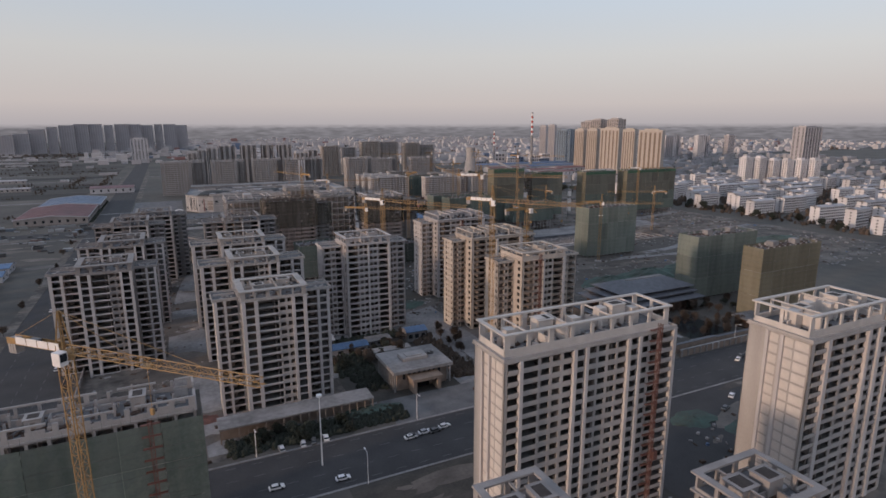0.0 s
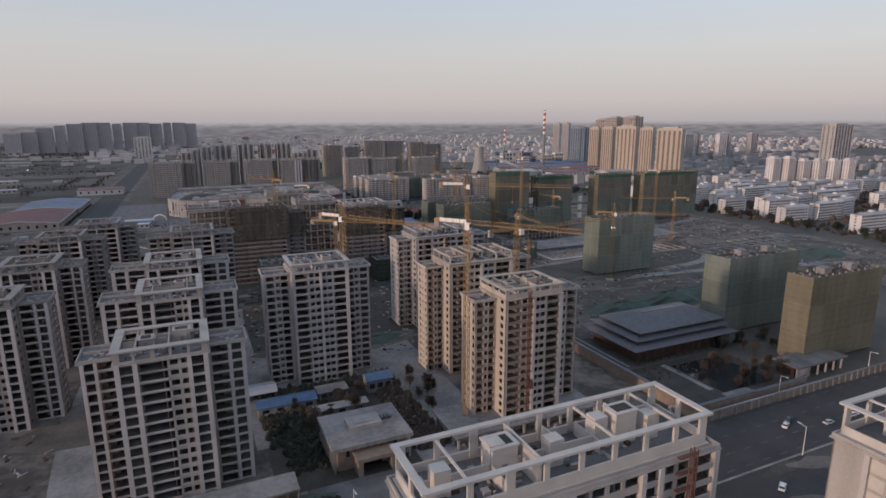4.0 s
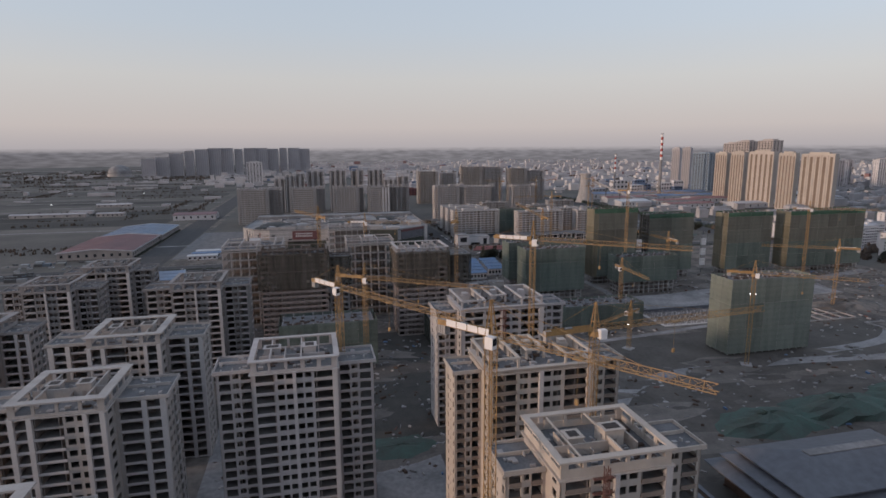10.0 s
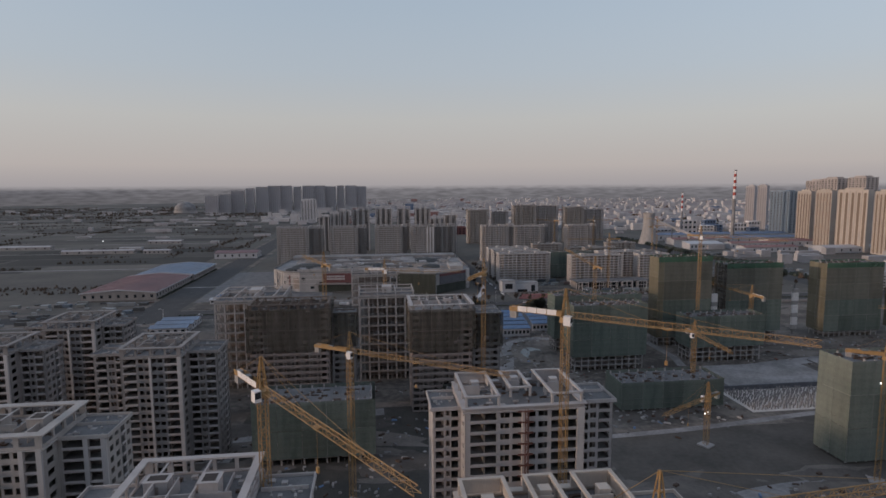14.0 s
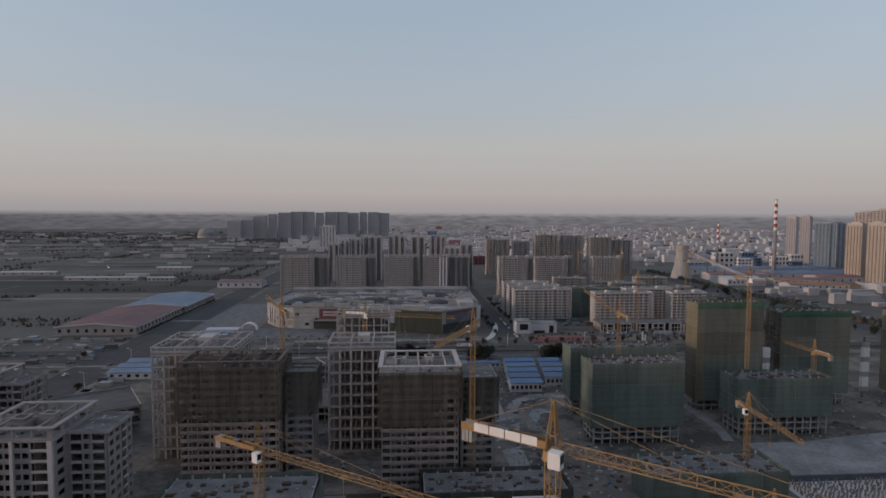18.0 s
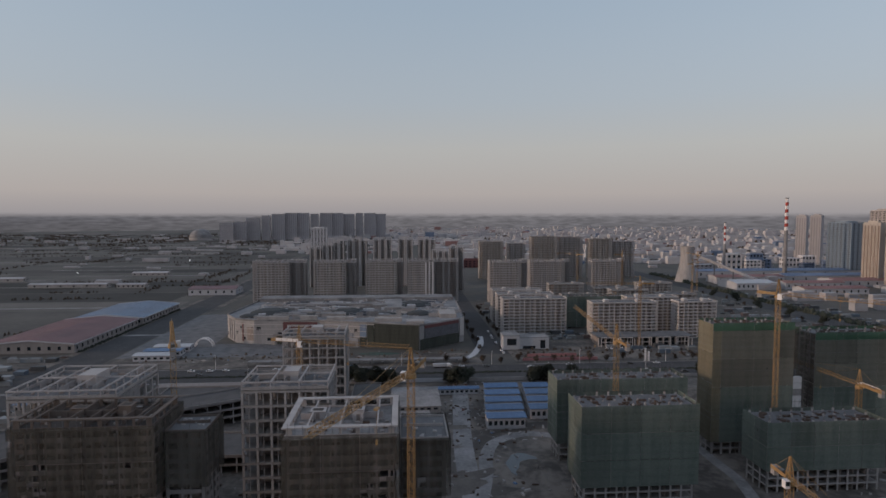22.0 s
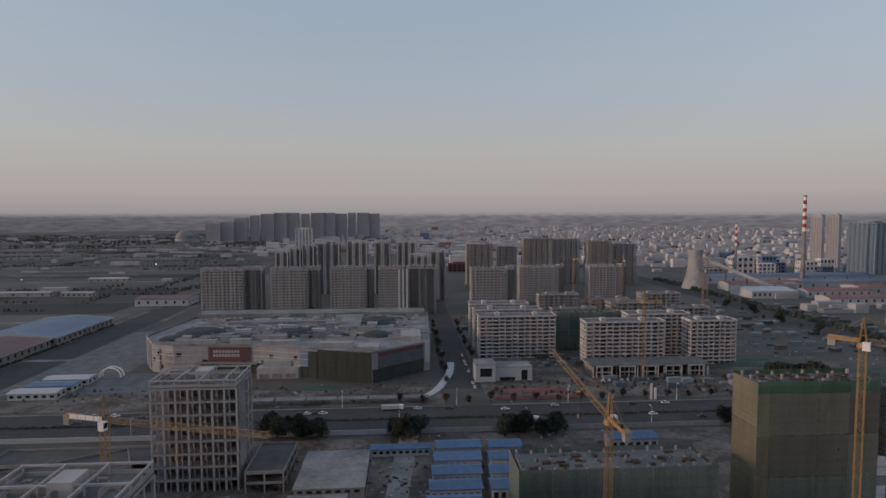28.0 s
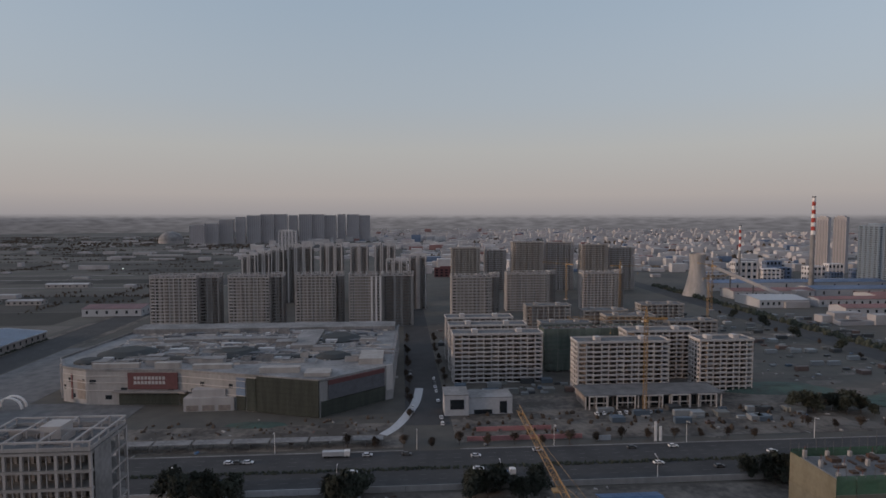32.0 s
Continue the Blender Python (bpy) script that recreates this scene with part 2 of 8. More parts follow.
def net_material(name, dark, pale, seen):
    """Scaffold netting: storey folds, patchy dust and fading, thin enough to see the floors behind."""
    m = bpy.data.materials.new(name)
    m.use_nodes = True
    n, l = m.node_tree.nodes, m.node_tree.links
    b = n["Principled BSDF"]
    b.inputs["Roughness"].default_value, b.inputs["Specular IOR Level"].default_value = 0.95, 0.1
    tc, sp = n.new("ShaderNodeTexCoord"), n.new("ShaderNodeSeparateXYZ")
    mp = n.new("ShaderNodeMapping")
    mp.inputs["Scale"].default_value = (2.2, 2.2, 0.3)
    l.new(tc.outputs["Object"], mp.inputs[0]), l.new(tc.outputs["Object"], sp.inputs[0])
    patch, fine = n.new("ShaderNodeTexNoise"), n.new("ShaderNodeTexNoise")
    patch.inputs["Scale"].default_value, patch.inputs["Detail"].default_value = 0.16, 6
    fine.inputs["Scale"].default_value, fine.inputs["Detail"].default_value = 1.4, 3
    l.new(mp.outputs[0], patch.inputs["Vector"]), l.new(tc.outputs["Object"], fine.inputs["Vector"])
    fold = n.new("ShaderNodeMath")
    fold.operation = 'PINGPONG'
    fold.inputs[1].default_value = 1.475
    l.new(sp.outputs["Z"], fold.inputs[0])
    s1, s2 = n.new("ShaderNodeMath"), n.new("ShaderNodeMath")
    s1.operation = s2.operation = 'MULTIPLY_ADD'
    s1.inputs[1].default_value, s2.inputs[1].default_value = 0.035, 0.35
    l.new(fold.outputs[0], s1.inputs[0]), l.new(patch.outputs["Fac"], s1.inputs[2])
    l.new(fine.outputs["Fac"], s2.inputs[0]), l.new(s1.outputs[0], s2.inputs[2])
    ramp = n.new("ShaderNodeMapRange")
    ramp.inputs["From Min"].default_value, ramp.inputs["From Max"].default_value = 0.52, 0.9
    l.new(s2.outputs[0], ramp.inputs["Value"])
    mix = n.new("ShaderNodeMix")
    mix.data_type = 'RGBA'
    mix.inputs["A"].default_value, mix.inputs["B"].default_value = (*dark, 1), (*pale, 1)
    seam, hem, dim = n.new("ShaderNodeMath"), n.new("ShaderNodeMapRange"), n.new("ShaderNodeHueSaturation")
    seam.operation = 'PINGPONG'                 # overlapping hems every two storeys
    seam.inputs[1].default_value = 2.95
    hem.inputs["From Max"].default_value, hem.inputs["To Min"].default_value, hem.inputs["To Max"].default_value = 0.15, 0.88, 1.0
    info, shade, both = n.new("ShaderNodeObjectInfo"), n.new("ShaderNodeMapRange"), n.new("ShaderNodeMath")
    shade.inputs["To Min"].default_value, shade.inputs["To Max"].default_value = 0.8, 1.12     # older and newer panels
    both.operation = 'MULTIPLY'
    l.new(info.outputs["Random"], shade.inputs["Value"]), l.new(shade.outputs[0], both.inputs[0]), l.new(hem.outputs[0], both.inputs[1])
    l.new(sp.outputs["Z"], seam.inputs[0]), l.new(seam.outputs[0], hem.inputs["Value"]), l.new(both.outputs[0], dim.inputs["Value"])
    l.new(ramp.outputs[0], mix.inputs["Factor"]), l.new(mix.outputs["Result"], dim.inputs["Color"]), l.new(dim.outputs[0], b.inputs["Base Color"])
    clear, join, thin = n.new("ShaderNodeBsdfTransparent"), n.new("ShaderNodeMixShader"), n.new("ShaderNodeMapRange")
    thin.inputs["From Min"].default_value, thin.inputs["From Max"].default_value = 0.35, 0.75
    thin.inputs["To Min"].default_value, thin.inputs["To Max"].default_value = seen * 0.5, seen * 1.6
    l.new(patch.outputs["Fac"], thin.inputs["Value"]), l.new(thin.outputs[0], join.inputs["Fac"])
    l.new(b.outputs[0], join.inputs[1]), l.new(clear.outputs[0], join.inputs[2]), l.new(join.outputs[0], n["Material Output"].inputs["Surface"])
    bp = n.new("ShaderNodeBump")
    bp.inputs["Strength"].default_value, bp.inputs["Distance"].default_value = 0.5, 0.15
    l.new(s2.outputs[0], bp.inputs["Height"]), l.new(bp.outputs[0], b.inputs["Normal"])
    return m


M_NETG = net_material("green_safety_net", (0.098, 0.115, 0.1), (0.19, 0.208, 0.184), 0.22)
M_NETO = net_material("olive_safety_net", (0.122, 0.115, 0.095), (0.212, 0.194, 0.163), 0.22)
# green net lifted and greyed, haze put into the colour
M_NETP = net_material("pale_green_safety_net", (0.145, 0.157, 0.135), (0.25, 0.26, 0.226), 0.2)
M_NETB = net_material("brown_safety_net", (0.062, 0.053, 0.045), (0.135, 0.115, 0.096), 0.36)
# yellow net; on west sides of other shells it stands in for sunlight
M_NETY = net_material("yellow_and_sunlit_net", (0.14, 0.122, 0.088), (0.24, 0.205, 0.15), 0.2)

M_NETD = net_material("dark_olive_net", (0.045, 0.048, 0.042), (0.08, 0.08, 0.07), 0.1)
M_NETTOP = net_material("bright_green_safety_net", (0.06, 0.105, 0.07), (0.09, 0.165, 0.105), 0.2)

# ---- geometry helpers ----
GRID = Matrix.Rotation(radians(26), 4, 'Z')     # the street grid's u axis, against the world's x


class Geo:
    """Collects boxes, beams and prisms; one mesh in the end."""

    def __init__(self):
        self.v, self.f = [], []

    def box(self, x0, y0, z0, x1, y1, z1):
        i = len(self.v)
        self.v += [(x0, y0, z0), (x1, y0, z0), (x1, y1, z0), (x0, y1, z0), (x0, y0, z1), (x1, y0, z1), (x1, y1, z1), (x0, y1, z1)]
        self.f += [(i, i + 3, i + 2, i + 1), (i + 4, i + 5, i + 6, i + 7), (i, i + 1, i + 5, i + 4), (i + 1, i + 2, i + 6, i + 5), (i + 2, i + 3, i + 7, i + 6), (i + 3, i, i + 4, i + 7)]
        return self

    def prism(self, poly, z0, z1, top=None):
        """A flat polygon, counterclockwise, raised; top: another polygon of as many corners."""
        i, n = len(self.v), len(poly)
        self.v += [(x, y, z0) for x, y in poly] + [(x, y, z1) for x, y in (top or poly)]
        self.f += [tuple(range(i + n - 1, i - 1, -1)), tuple(range(i + n, i + 2 * n))]
        self.f += [(i + k, i + (k + 1) % n, i + n + (k + 1) % n, i + n + k) for k in range(n)]
        return self

    def cyl(self, x, y, z0, z1, r0, r1=None, n=10):
        r1 = r0 if r1 is None else r1
        ring = [(math.cos(2 * math.pi * k / n), math.sin(2 * math.pi * k / n)) for k in range(n)]
        return self.prism([(x + r0 * a, y + r0 * b) for a, b in ring], z0, z1, [(x + r1 * a, y + r1 * b) for a, b in ring])

    def beam(self, p, q, w, h=None):
        p, q = Vector(p), Vector(q)
        d = (q - p).normalized()
        s = d.cross(Vector((0, 0, 1)))
        s = s.normalized() if s.length > 1e-4 else Vector((1, 0, 0))
        u = s.cross(d)
        s, u = s * w / 2, u * (h or w) / 2
        i = len(self.v)
        for e in (p, q):
            self.v += [tuple(e - s - u), tuple(e + s - u), tuple(e + s + u), tuple(e - s + u)]
        self.f += [(i, i + 1, i + 2, i + 3), (i + 7, i + 6, i + 5, i + 4), (i, i + 4, i + 5, i + 1), (i + 1, i + 5, i + 6, i + 2), (i + 2, i + 6, i + 7, i + 3), (i + 3, i + 7, i + 4, i)]
        return self

    def ring(self, x0, y0, x1, y1, w, z0, z1):
        """Four walls of thickness w along the inside of a rectangle."""
        self.box(x0, y0, z0, x1, y0 + w, z1)
        self.box(x0, y1 - w, z0, x1, y1, z1)
        self.box(x0, y0 + w, z0, x0 + w, y1 - w, z1)
        return self.box(x1 - w, y0 + w, z0, x1, y1 - w, z1)

    def mesh(self, name, mat):
        me = bpy.data.meshes.new(name)
        me.from_pydata(self.v, [], self.f)
        me.materials.append(mat)
        me.update()
        return me


def thing(name, u, v, z=0.0, turn=0.0, label="", category="", group="", kind="", grid=True):
    """An Empty at the base of a thing, at a place of the street grid (or of the world)."""
    ob = new(name)
    ob.empty_display_size = 0.5
    ob.matrix_world = (GRID if grid else Matrix.Identity(4)) @ pose(u, v, z, 0, 0, turn)
    return tagged(ob, label, category, group, kind)


def part(name, geo, mat, parent, label="", loc=None):
    me = geo if isinstance(geo, bpy.types.Mesh) else geo.mesh(name, mat)
    ob = new(name, me)
    ob.parent = parent
    if loc:
        ob.location = loc
    return tagged(ob, label)


def solid(name, geo, mat, label="", category="", kind="", u=0, v=0, z=0, turn=0, grid=True, group=""):
    """A thing of one mesh."""
    ob = new(name, geo if isinstance(geo, bpy.types.Mesh) else geo.mesh(name, mat))
    ob.matrix_world = (GRID if grid else Matrix.Identity(4)) @ pose(u, v, z, 0, 0, turn)
    return tagged(ob, label, category, group, kind)

# ---- towers ----
FH = 2.95       # storey height


def side_map(side, x0, y0, x1, y1):
    """Maps (along, depth inwards) of one side of a rectangle to x, y."""
    return {'S': lambda a, d: (x0 + a, y0 + d), 'N': lambda a, d: (x1 - a, y1 - d),
            'W': lambda a, d: (x0 + d, y1 - a), 'E': lambda a, d: (x1 - d, y0 + a)}[side]


def put(geo, m, a0, d0, z0, a1, d1, z1):
    p, q = m(a0, d0), m(a1, d1)
    geo.box(min(p[0], q[0]), min(p[1], q[1]), z0, max(p[0], q[0]), max(p[1], q[1]), z1)


def facade(wall, balc, m, length, bays, z0, floors, proud=None, fh=FH, top_open=0):
    """One side of a storeyed block: bays are (share, kind). w pier, n window, s small window, b balcony, o open frame, p proud pier."""
    total = sum(b[0] for b in bays)
    a = 0.0
    zt = z0 + floors * fh
    for share, kind in bays:
        w = share * length / total
        if kind == 'w':
            put(wall, m, a, 0, z0, a + w, 0.3, zt)
        elif kind == 'p':
            put(proud if proud is not None else wall, m, a, -0.7, z0, a + w, 0.3, zt)
        elif kind in 'ns':
            lo, hi = (0.9, 2.45) if kind == 'n' else (1.2, 2.2)
            put(wall, m, a, 0, z0, a + w, 0.3, z0 + lo)
            for k in range(floors):
                z = z0 + k * fh
                put(wall, m, a, 0, z + hi, a + w, 0.3, z + fh + lo if k < floors - 1 else zt)
        elif kind == 'b':
            for k in range(floors):
                z = z0 + k * fh
                put(wall, m, a, 0, z + fh - 0.45, a + w, 0.3, z + fh)
                if k < floors - top_open:
                    balc.append((m, a, w, z))
        elif kind == 'o':
            for k in range(floors):
                z = z0 + k * fh
                put(wall, m, a, 0, z + fh - 0.5, a + w, 0.35, z + fh)
        a += w


def block(parent, x0, y0, x1, y1, z0, floors, sides, m_wall, m_proud=None, core=5.2, fh=FH, slab_name="floor_slab", top_open=0, m_balc=None, split=True, low=1.0):
    """A storeyed block: four facades with real openings, a floor slab a storey, an inner core, balconies."""
    balc = []
    for side, bays in sides.items():
        wall, proud = Geo(), Geo()
        length = (x1 - x0) if side in 'SN' else (y1 - y0)
        facade(wall, balc, side_map(side, x0, y0, x1, y1), length, bays, z0, floors, proud, fh, top_open)
        part("facade_wall", wall, m_wall, parent)
        if proud.v:
            part("pilaster", proud, m_proud or m_wall, parent, "pale projecting pilasters")
    slab = Geo().box(x0 + 0.31, y0 + 0.31, -0.12, x1 - 0.31, y1 - 0.31, 0).mesh(slab_name, M_SLAB)
    if split:
        for k in range(floors + 1):
            part(slab_name, slab, None, parent, loc=(0, 0, z0 + k * fh))
    else:
        slabs = Geo()
        for k in range(floors + 1):
            slabs.box(x0 + 0.31, y0 + 0.31, z0 + k * fh - 0.12, x1 - 0.31, y1 - 0.31, z0 + k * fh)
        tagged(part("storey_slab", slabs, M_SLAB, parent), kind="stuff")
    c = min(core, (x1 - x0) / 3, (y1 - y0) / 3)
    core_geo = Geo()
    for k in range(floors):
        core_geo.box(x0 + c, y0 + c, z0 + k * fh, x1 - c, y1 - c, z0 + (k + 1) * fh - 0.121)
    nx = max(2, int((x1 - x0) / 5))
    for k in range(1, nx):      # cross walls between the rooms
        x = x0 + (x1 - x0) * k / nx
        for f in range(floors):
            z = z0 + f * fh
            core_geo.box(x - 0.1, y0 + 0.5, z, x + 0.1, y0 + c, z + fh - 0.121)
            core_geo.box(x - 0.1, y1 - c, z, x + 0.1, y1 - 0.5, z + fh - 0.121)
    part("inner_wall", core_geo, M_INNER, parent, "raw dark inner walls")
    meshes, joined = {}, Geo()
    for m, a, w, z in balc:
        p, q = m(a, -0.35), m(a + w, 0.3)
        bx0, by0, bx1, by1 = min(p[0], q[0]), min(p[1], q[1]), max(p[0], q[0]), max(p[1], q[1])
        g = joined if not split else Geo()
        ox, oy, oz = (bx0, by0, z) if split else (0, 0, 0)
        key = (round(bx1 - bx0, 2), round(by1 - by0, 2))
        if split and key in meshes:
            part("balcony", meshes[key], None, parent, loc=(ox, oy, oz))
            continue
        g.box(bx0 - ox, by0 - oy, z - oz - 0.12, bx1 - ox, by1 - oy, z - oz + 0.02)
        if (bx1 - bx0) > (by1 - by0):
            yy = (by0, by0 + 0.15) if m(0, 0)[1] > m(0, -1)[1] else (by1 - 0.15, by1)
            g.box(bx0 - ox, yy[0] - oy, z - oz + 0.02, bx1 - ox, yy[1] - oy, z - oz + low)
        else:
            xx = (bx0, bx0 + 0.15) if m(0, 0)[0] > m(0, -1)[0] else (bx1 - 0.15, bx1)
            g.box(xx[0] - ox, by0 - oy, z - oz + 0.02, xx[1] - ox, by1 - oy, z - oz + low)
        if split:
            meshes[key] = g.mesh("balcony", m_balc or m_wall)
            part("balcony", meshes[key], None, parent, loc=(ox, oy, oz))
    if joined.v:
        tagged(part("balcony_parapet", joined, m_balc or m_wall, parent), kind="stuff")


def raw_frame(parent, x0, y0, x1, y1, z, zt, mat, rnd):
    """An unfinished roof frame: edge beams cast bay by bay, inner walls and posts, starter bars, heaps of formwork."""
    edge, wall, bars, boards = Geo(), Geo(), Geo(), Geo()
    nx, ny = max(3, round((x1 - x0) / 4.2)), max(2, round((y1 - y0) / 4.2))
    for k in range(nx):
        a, b = x0 + (x1 - x0) * k / nx, x0 + (x1 - x0) * (k + 1) / nx
        for y in (y0 - 0.05, y1 - 0.45):
            if rnd.random() < 0.78:
                edge.box(a + 0.003, y, zt - 0.45, b - 0.003, y + 0.5, zt)
            if rnd.random() < 0.4:
                wall.box(a + 0.3, y + 0.1, z, b - 0.3, y + 0.3, z + rnd.uniform(0.8, 1.9))
    for k in range(ny):
        a, b = y0 + 0.46 + (y1 - y0 - 0.92) * k / ny, y0 + 0.46 + (y1 - y0 - 0.92) * (k + 1) / ny
        for x in (x0 - 0.05, x1 - 0.45):
            if rnd.random() < 0.78:
                edge.box(x, a + 0.003, zt - 0.45, x + 0.5, b - 0.003, zt)
    for i in range(1, nx):
        for j in range(1, ny):
            x, y = x0 + (x1 - x0) * i / nx + rnd.uniform(-0.5, 0.5), y0 + (y1 - y0) * j / ny + rnd.uniform(-0.4, 0.4)
            h = rnd.choice((0.6, 1.2, zt - z - 0.3, zt - z))
            wall.box(x - 0.25, y - 0.25, z, x + 0.25, y + 0.25, z + h)
            for s in (-0.15, 0.15):
                bars.beam((x + s, y + s, z + h), (x + s * 1.4, y + s, z + h + rnd.uniform(0.5, 1.2)), 0.05)
            if rnd.random() < 0.45:
                wall.box(x + 0.26, y - 0.12, z, min(x1 - 0.6, x + rnd.uniform(1.5, 4.0)), y + 0.12, z + rnd.uniform(0.7, 2.2))
            if rnd.random() < 0.45:
                wall.box(x - 0.12, y + 0.26, z, x + 0.12, min(y1 - 0.6, y + rnd.uniform(1.5, 4.0)), z + rnd.uniform(0.7, 2.2))
    for k in range(int((x1 - x0) * (y1 - y0) / 9)):
        x, y, a = rnd.uniform(x0 + 1.5, x1 - 1.5), rnd.uniform(y0 + 1.5, y1 - 1.5), rnd.uniform(0, 3.14)
        w, d, ca, sa = rnd.uniform(0.3, 1.1), rnd.uniform(0.15, 0.5), math.cos(a), math.sin(a)
        boards.prism([(x + p * ca - q * sa, y + p * sa + q * ca) for p, q in ((-w, -d), (w, -d), (w, d), (-w, d))], z, z + rnd.uniform(0.12, 0.6))
    tagged(part("edge_beam", edge, mat, parent, "roof edge beams cast bay by bay"), kind="stuff")
    tagged(part("roof_wall", wall, mat, parent, "half-built walls and posts on the roof"), kind="stuff")
    tagged(part("starter_bar", bars, M_RUST, parent, "rusty starter bars"), kind="stuff")
    tagged(part("formwork", boards, M_WOODD, parent, "dark timber formwork lying about"), kind="stuff")


def crown(parent, x0, y0, x1, y1, z, height, mat, seed=0, over=0.7, rim=1.0, deck=None, raw=False, post=0.7, step=4.8, kerb=0.6, split=True):
    """The raised roof edge of a tower: an eave, broad posts, a flat coping ring, partition walls under cross beams, stair houses, clutter."""
    rnd = random.Random(seed)
    zt = z + height
    part("cornice", Geo().box(x0 - over * 0.8, y0 - over * 0.8, z - 0.35, x1 + over * 0.8, y1 + over * 0.8, z + 0.002), mat, parent)
    part("roof_deck", Geo().box(x0 + 0.31, y0 + 0.31, z + 0.003, x1 - 0.31, y1 - 0.31, z + 0.2), deck or M_ROOF, parent, "dusty roof deck")
    part("kerb_wall", Geo().ring(x0, y0, x1, y1, 0.3, z + 0.003, z + (1.1 if raw else kerb)), mat, parent)
    nx, ny = max(2, round((x1 - x0) / step)), max(2, round((y1 - y0) / step))
    spots = [(k, nx, 'S') for k in range(nx + 1)] + [(k, nx, 'N') for k in range(nx + 1)] + [(k, ny, 'W') for k in range(1, ny)] + [(k, ny, 'E') for k in range(1, ny)]
    posts = Geo()
    for k, n, side in spots:
        g = Geo() if split else posts
        w = 1.5 if side in 'SN' and k in (0, n) else post * rnd.choice((1.0, 1.0, 1.6))
        if side in 'SN':
            x = x0 + (x1 - x0 - w) * k / n
            y = y0 if side == 'S' else y1 - 0.45
            g.box(x, y + 0.002, z + 0.6, x + w, y + 0.448, zt - 0.4)
        else:
            y = y0 + (y1 - y0 - w) * k / n
            x = x0 if side == 'W' else x1 - 0.45
            g.box(x + 0.002, y, z + 0.6, x + 0.448, y + w, zt - 0.4)
        if split:
            part("parapet_post", g, mat, parent)
    if posts.v:
        tagged(part("parapet_post", posts, mat, parent), kind="stuff")
    if raw:
        raw_frame(parent, x0, y0, x1, y1, z + 0.2, zt, mat, rnd)
    else:
        part("coping", Geo().ring(x0 - over, y0 - over, x1 + over, y1 + over, over + rim, zt - 0.4, zt), mat, parent, "flat coping ring")
    if not raw:
        for k in range(1, nx):          # walls across the roof, each under its beam
            x = x0 + (x1 - x0) * k / nx + rnd.uniform(-0.6, 0.6)
            ya, yb = y0 + rim + 0.1, y1 - rim - 0.1
            a, b = sorted((rnd.uniform(0, 1), rnd.uniform(0, 1)))
            part("roof_wall", Geo().box(x - 0.12, ya + (yb - ya) * a * 0.6, z + 0.2, x + 0.12, ya + (yb - ya) * (0.4 + b * 0.6), z + rnd.uniform(1.2, height - 0.5)), mat, parent)
            if k % 2:
                part("roof_beam", Geo().box(x - 0.18, ya - 0.1, zt - 0.75, x + 0.18, yb + 0.1, zt - 0.41), mat, parent)
        ym = y0 + (y1 - y0) * rnd.uniform(0.35, 0.6)
        part("roof_wall", Geo().box(x0 + 1.6, ym - 0.13, z + 0.2, x0 + (x1 - x0) * rnd.uniform(0.5, 0.9), ym + 0.13, z + rnd.uniform(1.6, height - 0.6)), mat, parent)
    for k in range(2):
        xc = x0 + (x1 - x0) * (0.27 + 0.42 * k + rnd.uniform(-0.06, 0.06))
        yc = y0 + (y1 - y0) * rnd.uniform(0.45, 0.62)
        w, d = rnd.uniform(1.5, 2.2), rnd.uniform(1.4, 2.2)
        top = zt - 0.3 + 0.9 * k
        house = part("stair_house", Geo().box(xc - w, yc - d, z + 0.2, xc + w, yc + d, top - 0.2), mat, parent)
        part("house_roof", Geo().box(xc - w - 0.25, yc - d - 0.25, top - 0.2, xc + w + 0.25, yc + d + 0.25, top), mat, house)
        # thin panel on the roof, the dark of a void painted on
        part("hatch_panel", Geo().box(xc - w + 0.5, yc - d + 0.5, top, xc + w - 0.5, yc + d - 0.5, top + 0.05), M_DEEP, house, "flat dark panel for the void of a roof hatch")
        # solid panel, its dark colour stands in for the shaded doorway
        part("doorway_panel", Geo().box(xc - 0.5, yc - d - 0.02, z + 0.2, xc + 0.5, yc - d + 0.1, z + 2.2), M_INNER, house, "flat dark panel for a shaded doorway")
    for mat_c, n, lab in ((M_CONC, 26, "stacked boards and pallets"), (M_WOODD, 22, "dark timber and mats")):
        g = Geo()
        for k in range(n):
            x, y = rnd.uniform(x0 + 1.5, x1 - 2.5), rnd.uniform(y0 + 1.5, y1 - 2.5)
            g.box(x, y, z + 0.2, x + rnd.uniform(0.3, 1.9), y + rnd.uniform(0.3, 1.4), z + rnd.uniform(0.3, 0.9))
        tagged(part("roof_clutter", g, mat_c, parent, lab), kind="stuff")


